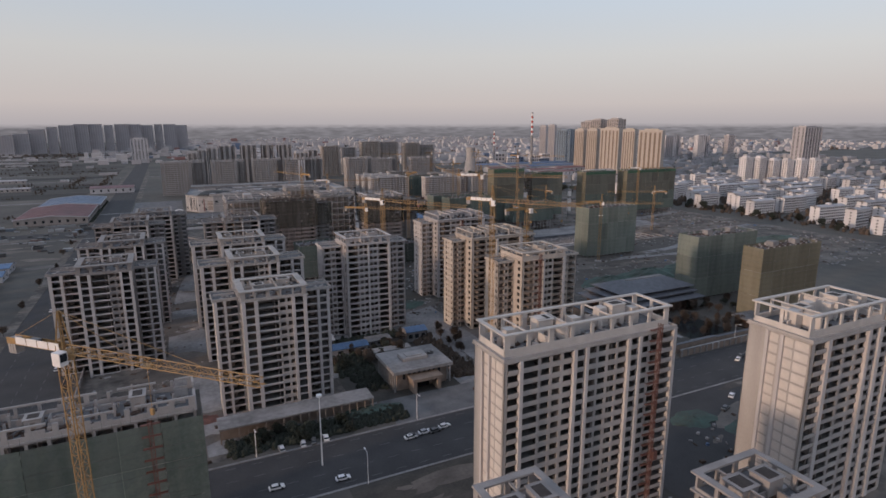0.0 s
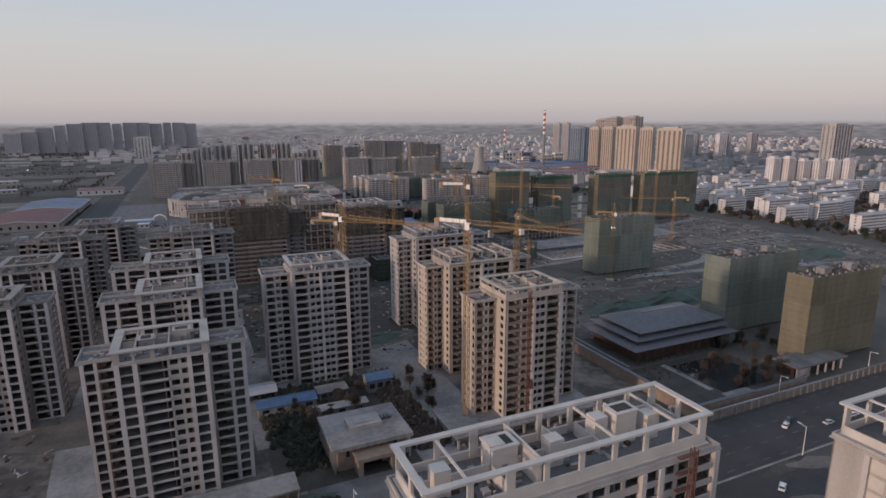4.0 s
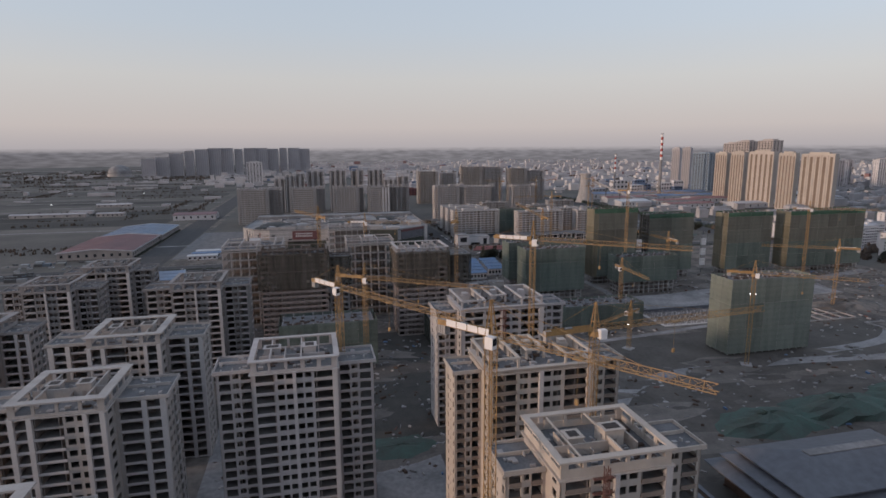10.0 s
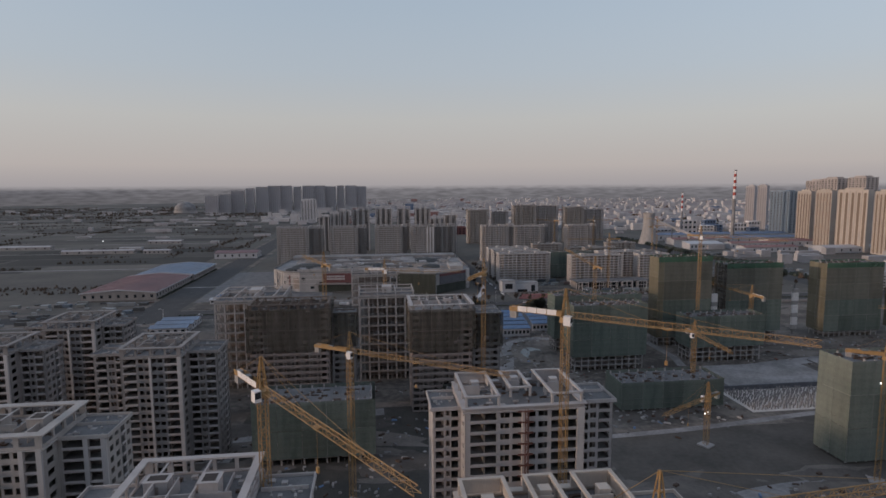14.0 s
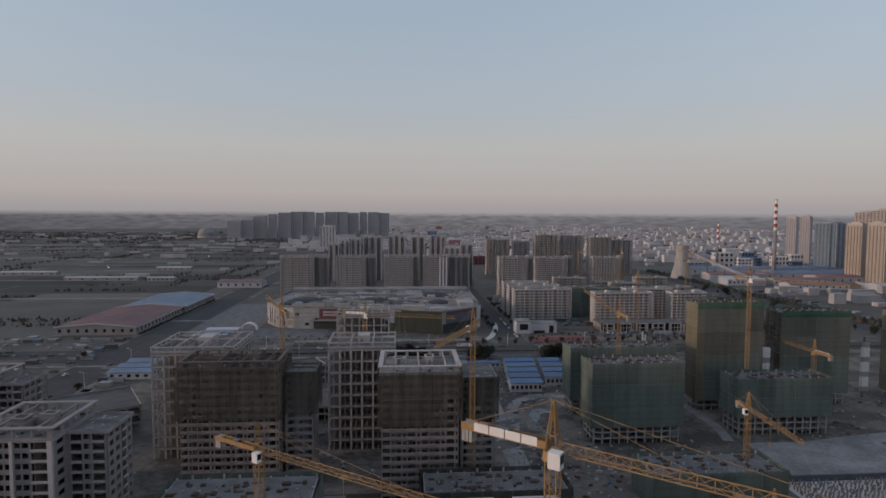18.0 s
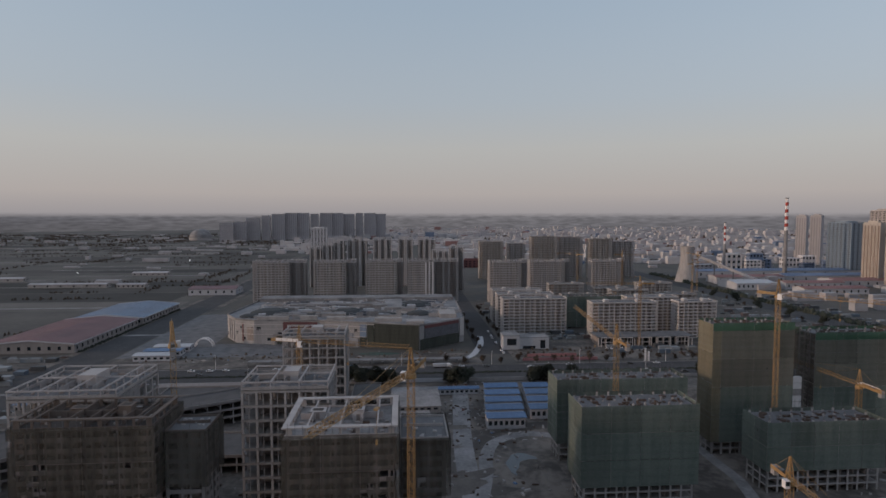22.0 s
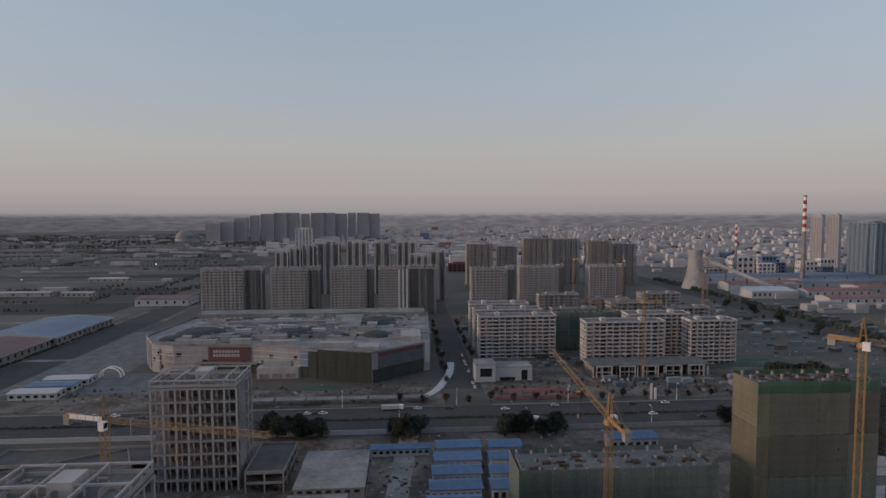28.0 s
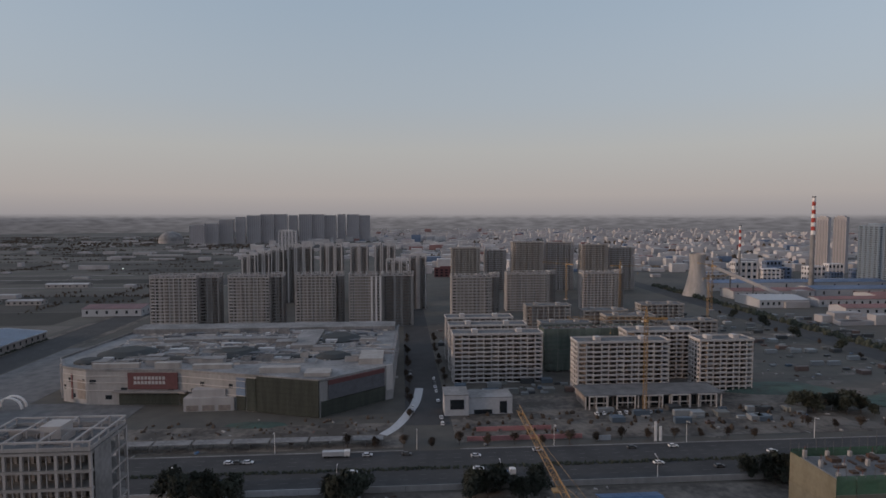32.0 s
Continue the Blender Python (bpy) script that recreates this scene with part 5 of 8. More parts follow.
for k, (a, b, v, h) in enumerate(((33, 50, 1112, 61), (51, 66, 1114, 65), (67, 83, 1116, 69), (86, 116, 1120, 72), (125, 153, 1120, 73), (162, 184, 1120, 73), (192, 218, 1120, 73), (208, 232, 1040, 60), (234, 254, 1062, 64))):
    portal_tower("far pale apartment tower topped by portal frames", a, b, v, h)
for k, (a, b, h) in enumerate(((295, 335, 61), (344, 374, 57), (381, 424, 69), (430, 472, 68), (480, 518, 65), (524, 562, 60))):
    midrise("far grey-brown apartment block with raw floors", a, b, 1200 + 12 * (k % 2), 1217 + 12 * (k % 2), h, M_GREY if k % 2 else M_RENDER)

for k in range(6):       # lower unfinished rows between the blocks and the avenue
    midrise("unfinished grey apartment block with open floors", 335 + 52 * (k % 3), 375 + 52 * (k % 3), 850 + 55 * (k // 3), 863 + 55 * (k // 3), 22 + 5 * (k % 2), M_CONC)

# ---- cranes ----


def floodlights(root, z):
    """Two small work lights on a crane's mast."""
    for s in (-1.2, 1.2):
        part("floodlight", Geo().box(s - 0.22, -0.5, z, s + 0.22, -0.2, z + 0.35), M_LAMP, root, "lit white floodlight")


crane("yellow tower crane above a netted tower", -60, 85, 69, -19, 38, 12)
crane("yellow tower crane with a long tie-bar jib", -50.9, 362.3, 52, -8, 55, 14, white=False)
crane("yellow tower crane behind a dark tower", -32, 292, 66, -31, 50, 13)
crane("yellow tower crane with white counter-jib boards", 21.2, 334.5, 75, -12, 50, 14)
crane("yellow tower crane beside a beige tower", 40, 272, 64.5, 31, 50, 13, white=False)
crane("yellow tower crane with white counter-jib boards", 20.6, 238.5, 72.8, -27, 38, 12)
floodlights(crane("small yellow crane in the yard", 65.5, 446, 20, -125, 31, 8, white=False), 13.5)
crane("small yellow crane with a lowered jib", 64.4, 499.2, 33, -68, 33, 8, white=False)
floodlights(crane("yellow tower crane with lamps before a green netted block", 120, 434, 46, -10, 45, 12, white=False), 36)
crane("yellow tower crane on the far site", 220, 653, 56, 0, 50, 12)
crane("yellow tower crane on the far site", 204, 555, 40, 175, 45, 12)
crane("yellow tower crane between netted shells", 106, 600, 36, 116, 48, 12)
crane("yellow tower crane above a tall netted shell", 74, 589.5, 73.5, -24, 48, 8, white=False)
crane("yellow tower crane with a raised jib", 12.8, 554, 56.5, 118, 51, 11, white=False, lift=6)
crane("yellow tower crane beside a netted tower", -29.5, 451, 66, -80.5, 60, 13, white=False, lift=6)
crane("yellow tower crane beside a concrete frame", -105, 506.5, 56, 9, 46, 12)
crane("yellow tower crane behind a brown netted tower", -114, 453, 66, 138, 40, 12, white=False)
for x, y, z, a in ((-29, 1115, 52, 20), (66, 1180, 50, 110), (57, 1090, 45, 60), (-101, 1199, 45, 150), (10, 790, 52, 200)):
    crane("far yellow tower crane", x, y, z, a, 42, 11, white=False)


# ---- low buildings and landmarks ----
def stuff(name, geo, mat, label, category, parent=None):
    if parent is not None:
        return tagged(part(name, geo, mat, parent, label), kind="stuff")
    return solid(name, geo, mat, label, category, "stuff")


def gable(x0, y0, x1, y1, z, rise, over=0.6, t=0.25, along_x=True):
    """A pitched roof of two sloping leaves."""
    g = Geo()
    if along_x:
        ym = (y0 + y1) / 2
        for a, b in ((y0 - over, ym), (y1 + over, ym)):
            lo, hi = (a, b) if a < b else (b, a)
            za, zb = (z, z + rise) if a < b else (z + rise, z)
            i = len(g.v)
            g.v += [(x0 - over, lo, za), (x1 + over, lo, za), (x1 + over, hi, zb), (x0 - over, hi, zb), (x0 - over, lo, za + t), (x1 + over, lo, za + t), (x1 + over, hi, zb + t), (x0 - over, hi, zb + t)]
            g.f += [(i, i + 3, i + 2, i + 1), (i + 4, i + 5, i + 6, i + 7), (i, i + 1, i + 5, i + 4), (i + 1, i + 2, i + 6, i + 5), (i + 2, i + 3, i + 7, i + 6), (i + 3, i, i + 4, i + 7)]
    else:
        h = gable(y0, x0, y1, x1, z, rise, over, t)
        g.v = [(b, a, c) for a, b, c in h.v]
        g.f = [tuple(reversed(f)) for f in h.f]
    return g


def roof_trim(root, W, D, wall_h, rise):
    """Pale verge boards and gutters round a long pitched roof."""
    for y in (-0.75, D + 0.75):
        g = Geo()
        for x in (-0.6, W + 0.6):
            g.beam((x, y, wall_h + 0.15), (W / 2, y, wall_h + rise + 0.15), 0.3, 1.0)
        part("verge_board", g, M_WSHED, root, "pale verge board")
    for x in (-0.85, W + 0.85):
        part("gutter", Geo().box(x - 0.25, -0.6, wall_h - 0.45, x + 0.25, D + 0.6, wall_h + 0.1), M_WSHED, root, "pale gutter")


def shed(name, label, u0, u1, v0, v1, wall_h, rise, m_roof, m_wall, along_x=True, seams=True, openings=5, group=""):
    root = thing(name, u0, v0, label=label, category="shed", group=group)
    W, D = u1 - u0, v1 - v0
    g = Geo()
    prof = [(0, 0), (1, 0), (1, wall_h), (0.5, wall_h + rise * 0.9), (0, wall_h)]
    if along_x:
        g.v = [(0, D * a, z) for a, z in prof] + [(W, D * a, z) for a, z in prof]
    else:
        g.v = [(W * a, D, z) for a, z in prof] + [(W * a, 0, z) for a, z in prof]
    g.f = [(4, 3, 2, 1, 0), (5, 6, 7, 8, 9)] + [(k, (k + 1) % 5, 5 + (k + 1) % 5, 5 + k) for k in range(5)]
    part("wall", g, m_wall, root)
    part("roof", gable(0, 0, W, D, wall_h, rise, along_x=along_x), m_roof, root)
    n = openings
    for k in range(n):
        x = W * (k + 0.5) / n
        w = min(1.2, W / n * 0.3)
        part("window", Geo().box(x - w, -0.05, wall_h * 0.35, x + w, 0.02, wall_h * 0.75), M_GLASS, root)
    for k in range(max(2, int(D / W * n))):
        y = D * (k + 0.5) / max(2, int(D / W * n))
        part("window", Geo().box(W - 0.02, y - 1, wall_h * 0.35, W + 0.05, y + 1, wall_h * 0.75), M_GLASS, root)
    if seams:
        g = Geo()
        span = W if along_x else D
        for k in range(1, int(span / 2.5)):
            s = k * 2.5
            for sg in (-1, 1):
                if along_x:
                    g.beam((s, D / 2, wall_h + rise + 0.3), (s, D / 2 + sg * (D / 2 + 0.5), wall_h + 0.3), 0.1, 0.12)
                else:
                    g.beam((W / 2, s, wall_h + rise + 0.3), (W / 2 + sg * (W / 2 + 0.5), s, wall_h + 0.3), 0.1, 0.12)
        stuff("roof_seam", g, m_roof, "", "", root)
    return root


# sales hall with a portal and flat overhanging roof
root = thing("sales_hall", 74, 196, label="low pale sales hall with colonnade and flat roof", category="hall")
part("wall", Geo().box(1.5, 1.5, 0, 23.5, 19.5, 7.6), M_BRICK, root)
part("roof", Geo().box(-0.5, -0.5, 7.6, 25.5, 21.5, 8.9), M_PAVE, root, "pale flat roof slab")
part("roof_lantern", Geo().box(7, 8, 8.9, 18, 15, 10.1).box(9, 9.5, 10.1, 16, 13.5, 10.5), M_CONC, root)
for k in range(9):
    part("column", Geo().box(0.1, 0.4 + k * 2.4, 0, 0.7, 1.0 + k * 2.4, 7.6), M_PAVE, root)
    part("column", Geo().box(24.3, 0.4 + k * 2.4, 0, 24.9, 1.0 + k * 2.4, 7.6), M_PAVE, root)
for k in range(8):
    part("window", Geo().box(4 + k * 2.2, 1.42, 4.4, 5.2 + k * 2.2, 1.49, 7.0), M_GLASS, root)
portal = part("portal", Geo().box(6.5, -4, 0, 8, 1.4, 5).box(17, -4, 0, 18.5, 1.4, 5).box(6, -4.5, 5, 19, 1.4, 6.2), M_BRICK, root, "boxy entrance portal")
part("door", Geo().box(9.5, 1.40, 0, 15.5, 1.485, 3.6), M_GLASS, portal)
for k in range(3):
    part("roof_unit", Geo().box(18.5 + k * 1.3, 11, 8.9, 19.4 + k * 1.3, 13.4, 9.8), M_STEEL, root)
# gallery along the road before the first tower
root = thing("gallery", 8, 186, label="long brown low gallery with a concrete deck", category="pavilion")
part("deck", Geo().box(0, 0, 5.0, 54, 9, 5.6), M_PAVE, root)
part("wall", Geo().box(0.6, 3.0, 0, 53.4, 8.5, 5.0), M_BRICK, root)
for k in range(19):
    part("column", Geo().box(0.3 + k * 2.95, 0.2, 0, 0.75 + k * 2.95, 0.7, 5.0), M_BRICK, root)
shed("hut", "small white house with a blue hipped roof", 99, 109, 244, 251, 5.0, 1.6, M_BLUE, M_PAVE, openings=3)
shed("hut", "low hut with a long blue roof", 57, 78, 242, 249, 3.2, 1.2, M_BLUE, M_CONC, openings=4)
shed("hut", "small pale hut with a flat roof", 80, 91, 246, 252, 3.0, 0.3, M_PAVE, M_PAVE, openings=3, seams=False)
shed("hut", "low pale hut with a flat roof", 76, 95, 232, 236, 3.0, 0.3, M_CONC, M_PAVE, openings=3, seams=False)
root = thing("canopy", 54, 254, label="white sheet canopy on posts", category="canopy")
part("sheet", gable(0, 0, 11, 9, 3.6, 1.2, t=0.1), M_WSHED, root)
for x in (0.3, 10.7):
    for y in (0.3, 8.7):
        part("post", Geo().box(x - 0.1, y - 0.1, 0, x + 0.1, y + 0.1, 3.7), M_STEEL, root)

# hip-roofed hall in a walled court
def hip(x0, y0, x1, y1, z, inset, rise, t=0.4):
    g = Geo()
    g.prism([(x0, y0), (x1, y0), (x1, y1), (x0, y1)], z - t, z)
    g.prism([(x0, y0), (x1, y0), (x1, y1), (x0, y1)], z, z + rise, [(x0 + inset, y0 + inset), (x1 - inset, y0 + inset), (x1 - inset, y1 - inset), (x0 + inset, y1 - inset)])
    return g


root = thing("hip_roofed_hall", 212, 219, label="dark hall with three tiers of grey tiled roofs", category="hall", group="")
part("lower_wall", Geo().box(5, 4, 0, 59, 34, 7), M_WOODD, root)
part("lower_roof", hip(0, 0, 64, 38, 7.2, 5.5, 1.6), M_TILE, root)
part("middle_wall", Geo().box(6, 6, 8.8, 58, 33, 10.2), M_WOODD, root)
part("middle_roof", hip(3.5, 3.2, 61, 35.5, 10.2, 5, 1.5), M_TILE, root)
part("upper_wall", Geo().box(9, 8.5, 11.7, 56, 31, 13), M_WOODD, root)
part("upper_roof", hip(6.5, 5, 59.5, 33, 13, 11.5, 4.2), M_TILE, root)
part("ridge_deck", Geo().box(19, 17.5, 17.2, 47, 20.5, 17.5), M_PAVE, root, "pale flat ridge deck")
for k in range(13):
    part("column", Geo().cyl(4 + k * 4.6, 2.2, 0, 6.8, 0.35, 0.35, 8), M_WOODD, root)
for x, y, X, Y, h, lab in ((199.5, 176, 201, 250, 4.5, "tall brown court wall"), (201.01, 176, 232, 177.2, 4.5, "brown court wall"), (232.1, 176, 262, 177.2, 4.0, "brown court wall with panels"), (204, 215, 205, 252, 3.6, "inner grey court wall")):
    root = thing("garden_wall", x, y, label=lab, category="wall")
    part("wall_body", Geo().box(0, 0, 0, X - x, Y - y, h), M_BRICK, root)
    part("coping", Geo().box(-0.2, -0.2, h, X - x + 0.2, Y - y + 0.2, h + 0.25), M_TILE, root)
root = thing("road_wall", 205, 172.6, label="brown roadside wall with pale pilasters", category="wall")
part("wall_body", Geo().box(0, 0.2, 0, 110, 0.7, 3.2), M_BRICK, root)
part("coping", Geo().box(-0.2, 0, 3.2, 110.2, 0.9, 3.5), M_PAVE, root)
for k in range(28):
    part("pilaster", Geo().box(k * 4 + 0.2, -0.25, 0, k * 4 + 1.0, 0.195, 3.1), M_PAVE, root, "pale pilaster")
sheet("courtyard", 206, 178, 262, 218, 0.05, M_GARDEN, "dark planted court soil")
solid("pool", Geo().box(228, 186, -0.2, 256, 214, 0.08), M_GLASS, "dark still court pool", "water", "structure")
for x0, y0, x1, y1 in ((224, 190, 226.5, 216), (226, 181, 240, 186)):
    solid("paved_path", Geo().box(x0, y0, 0.02, x1, y1, 0.25), M_PAVE, "pale paved court path", "pavement", "structure")
root = thing("gate_pavilion", 264, 181, label="flat-roofed gate pavilion with pale slats", category="pavilion")
part("roof", Geo().box(0, 0, 5, 32, 12, 5.7), M_ROOF, root)
part("wall", Geo().box(2, 3, 0, 30, 11, 5), M_WOODD, root)
for k in range(10):
    part("slat", Geo().box(1 + k * 0.9, 1.2, 0, 1.4 + k * 0.9, 1.7, 5), M_WHITE, root)
for k in range(4):
    part("post", Geo().box(14 + k * 5.2, 0.8, 0, 14.6 + k * 5.2, 1.4, 5), M_WHITE, root)
# low pale roofs south of the road
shed("booth", "small grey site booth", 188, 200, 252, 262, 4.0, 0.4, M_PAVE, M_CONC, openings=2, seams=False)

# ---- mall ----
M_MALLWALL = material("dirty_grey_render", (0.37, 0.36, 0.35), second=(0.235, 0.228, 0.222), scale=0.12, fine=0.8, streak=0.8)
M_MALLROOF = material("mottled_roof_screed", (0.30, 0.295, 0.29), second=(0.13, 0.13, 0.132), scale=0.07, fine=0.5)
MALL = [(17, 774), (30, 753), (47, 745), (100, 741), (140, 728), (182, 714), (220, 744), (223, 866), (27, 869)]
root = thing("shopping_mall", 0, 0, label="wide pale shopping mall shell with a curved front", category="mall")
part("wall", Geo().prism(MALL, 0, 19.2), M_MALLWALL, root, "pale dirty concrete walls")
inner = [(120 + (x - 120) * 0.985, 800 + (y - 800) * 0.98) for x, y in MALL]
part("roof_deck", Geo().prism(inner, 19.2, 19.5), M_MALLROOF, root)
g = Geo()
for k in range(len(MALL)):
    (x, y), (X, Y) = MALL[k], MALL[(k + 1) % len(MALL)]
    g.beam((x, y, 19.9), (X, Y, 19.9), 0.5, 1.4)
part("parapet", g, M_PAVE, root)
for x, y, rx, ry, h in ((52, 785, 18, 15, 2.2), (120, 780, 15, 14, 2.4), (180, 820, 16, 15, 2.2), (183, 768, 11, 9, 1.8), (39, 765, 9, 7, 1.4), (94, 767, 16, 3.2, 1.0), (153, 767, 17, 3.2, 1.0)):
    n = 20
    ringp = [(x + rx * math.cos(2 * math.pi * k / n), y + ry * math.sin(2 * math.pi * k / n)) for k in range(n)]
    top = [(x + (a - x) * 0.6, y + (b - y) * 0.6) for a, b in ringp]
    part("skylight", Geo().prism(ringp, 19.5, 20.3).prism(ringp, 20.3, 20.3 + h, top), M_DOME, root, "dark domed skylight shell")
rnd = random.Random(8)
for k in range(115):
    x, y = rnd.uniform(42, 206), rnd.uniform(752, 858)
    w, d, h = rnd.uniform(1.5, 13), rnd.uniform(0.6, 4), rnd.uniform(0.5, 2.4)
    part("roof_unit", Geo().box(x, y, 19.5, x + w, y + d, 19.5 + h), rnd.choice((M_PAVE, M_CONC, M_WSHED, M_TILE)), root)
for x0, y0, x1, y1, h in ((25, 846, 222, 866, 3.5), (150, 790, 170, 842, 2.6), (60, 815, 140, 822, 2.2)):
    part("roof_house", Geo().box(x0 + 2, y0, 19.5, x1 - 2, y1, 19.5 + h), M_PAVE, root)

rnd = random.Random(19)
for k in range(34):          # rough upstands and half-built rooms on the roof
    x, y = rnd.uniform(36, 200), rnd.choice((rnd.uniform(752, 775), rnd.uniform(775, 855)))
    w, d, h = rnd.uniform(4, 15), rnd.uniform(2.5, 8), rnd.uniform(1.2, 3.6)
    room = part("roof_room", Geo().ring(x, y, x + w, y + d, 0.4, 19.5, 19.5 + h), rnd.choice((M_PAVE, M_CONC, M_RENDER)), root)
    if k % 2:
        part("room_slab", Geo().box(x - 0.3, y - 0.3, 19.5 + h, x + w + 0.3, y + d + 0.3, 19.7 + h), M_PAVE, room)
for x0, y0, x1, y1, h in ((48, 749.5, 74, 752, 2.6), (84, 746.5, 98, 750, 3.4), (106, 744, 128, 748, 2.4), (146, 733, 168, 738, 3.0), (172, 724, 186, 734, 2.0), (200, 748, 214, 770, 3.4)):
    part("edge_upstand", Geo().box(x0, y0, 19.5, x1, y1, 19.5 + h), M_RENDER, root)

for mat, seed, lab in ((M_CONC, 1, "grey blocks and pipe runs"), (M_DGREY, 2, "dark kerbs and ducts"), (M_PANEL, 3, "pale boards and sacks")):
    rnd = random.Random(seed)
    g = Geo()
    for k in range(220):
        x, y = rnd.uniform(34, 212), rnd.uniform(752, 846)
        w, d = rnd.choice(((rnd.uniform(4, 16), 0.5), (0.5, rnd.uniform(3, 9)), (rnd.uniform(0.6, 3), rnd.uniform(0.6, 2.5))))
        g.box(x, y, 19.5, x + w, y + d, 19.5 + rnd.uniform(0.2, 1.1))
    tagged(part("roof_clutter", g, mat, root, lab), kind="stuff")


def wall_point(a, b, s, out, z):
    (x, y), (X, Y) = a, b
    d = math.hypot(X - x, Y - y)
    nx, ny = (Y - y) / d, -(X - x) / d
    return (x + (X - x) * s + nx * out, y + (Y - y) * s + ny * out, z)


def on_wall(name, i, s0, s1, z0, z1, out, mat, parent, label="", n=1):
    """A flat panel on one side of the mall."""
    g = Geo()
    a, b = MALL[i], MALL[i + 1]
    for k in range(n):
        p, q = s0 + (s1 - s0) * k / n, s0 + (s1 - s0) * (k + 1) / n
        p0, q0, p1, q1 = wall_point(a, b, p, 0.02, z0), wall_point(a, b, q, 0.02, z0), wall_point(a, b, p, out, z0), wall_point(a, b, q, out, z0)
        g.prism([(p1[0], p1[1]), (q1[0], q1[1]), (q0[0], q0[1]), (p0[0], p0[1])], z0, z1)
    return part(name, g, mat, parent, label)


on_wall("clad_panel", 3, 0.86, 0.99, 8.6, 18.4, 0.4, M_BLUEP, root, "pale blue sheet panel")
on_wall("net_panel", 3, 0.86, 0.995, 0.3, 8.2, 0.5, M_NETD, root, "dark green netting")
on_wall("net_panel", 4, 0.01, 0.14, 0.3, 18.4, 0.5, M_NETD, root, "dark green netting")
on_wall("net_panel", 4, 0.15, 0.99, 0.3, 19.9, 0.8, M_NETD, root, "dark green netting")
on_wall("net_panel", 5, 0.01, 0.88, 0.3, 8.6, 0.5, M_NETD, root, "dark green netting")
on_wall("led_screen", 5, 0.1, 0.86, 9.0, 17.0, 0.9, M_TILE, root, "dark blue-grey screen frame")
on_wall("screen_band", 5, 0.1, 0.86, 17.05, 19.4, 1.1, M_SIGN, root, "dull red band over a screen")
on_wall("corner_pier", 5, 0.89, 0.99, 6.0, 20.5, 0.8, M_WHITE, root, "pale corner pier")
porch = part("entrance_porch", Geo().box(106, 729, 0, 133, 741, 7.4).box(110, 731, 7.41, 128, 741, 11.5), M_GREY, root, "pale boxy entrance porch")
# porch voids: solid panels with the shade put into their colour
for k in range(3):
    part("porch_void_panel", Geo().box(107.5 + 8.6 * k, 728.9, 0.3, 114 + 8.6 * k, 728.98, 3.4), M_INNER, porch, "flat dark panel for the shade in a porch")
on_wall("canopy", 2, 0.3, 0.99, 7.6, 8.6, 3.0, M_DGREY, root, "projecting canopy slab")
on_wall("canopy", 3, 0.0, 0.12, 7.6, 8.6, 3.0, M_DGREY, root, "projecting canopy slab")
on_wall("red_strip", 1, 0.35, 0.42, 2, 17, 0.25, M_SIGN, root, "thin red vertical strip")
on_wall("dark_bay", 1, 0.62, 0.95, 3, 14, 0.15, M_INNER, root, "dark unfinished bay")
for z in (8.2, 12.6, 16.4):
    for i in (1, 2, 3):
        on_wall("ledge", i, 0.0, 1.0, z, z + 0.35, 0.45, M_WHITE, root)
for k in range(2):
    on_wall("window", 0, 0.42 + 0.28 * k, 0.56 + 0.28 * k, 3, 17.5, 0.12, M_GLASS, root)
on_wall("net_panel", 3, 0.0, 0.72, 0.3, 7.5, 0.5, M_NETD, root, "dark green netting")
on_wall("net_panel", 2, 0.35, 0.99, 0.3, 7.5, 0.5, M_NETD, root, "dark green netting")
board = on_wall("sign_board", 2, 0.45, 0.98, 9.2, 18.6, 0.8, M_SIGN, root, "dull red sign board with unreadable lettering")
g = Geo()
for r in range(2):
    for k in range(9):
        p = wall_point(MALL[2], MALL[3], 0.53 + 0.038 * k, 0.85, 0)
        g.box(p[0] - 0.75, p[1] - 0.06, 12.2 + 2.6 * r, p[0] + 0.75, p[1] + 0.02, 14.0 + 2.6 * r)
part("lettering_bar", g, M_WHITE, board, "pale plain bars of lettering")
for i, spans in ((0, 4), (1, 5), (2, 6), (3, 7)):
    for k in range(spans):
        on_wall("window", i, (k + 0.2) / spans, (k + 0.62) / spans, 3.2 + 4.4 * ((k + i) % 3), 5.6 + 4.4 * ((k + i) % 3), 0.06, M_GLASS, root)
for k in range(3):
    on_wall("fin", 0, 0.3 + 0.25 * k, 0.36 + 0.25 * k, 1, 18.6, 0.9, M_WHITE, root, "white fin")
for k in range(9):
    shelter = thing("roadside_canopy", 60 + 17.5 * k, 674, label="pale flat roadside market canopy", category="canopy", group="market canopies")
    part("canopy_roof", Geo().box(0, 0, 3.2, 16.4, 5.5, 3.5), M_PAVE, shelter)
    for x in (0.4, 8, 15.8):
        part("post", Geo().box(x, 4.8, 0.1, x + 0.3, 5.1, 3.2), M_STEEL, shelter)
        part("post", Geo().box(x, 0.4, 0.1, x + 0.3, 0.7, 3.2), M_STEEL, shelter)
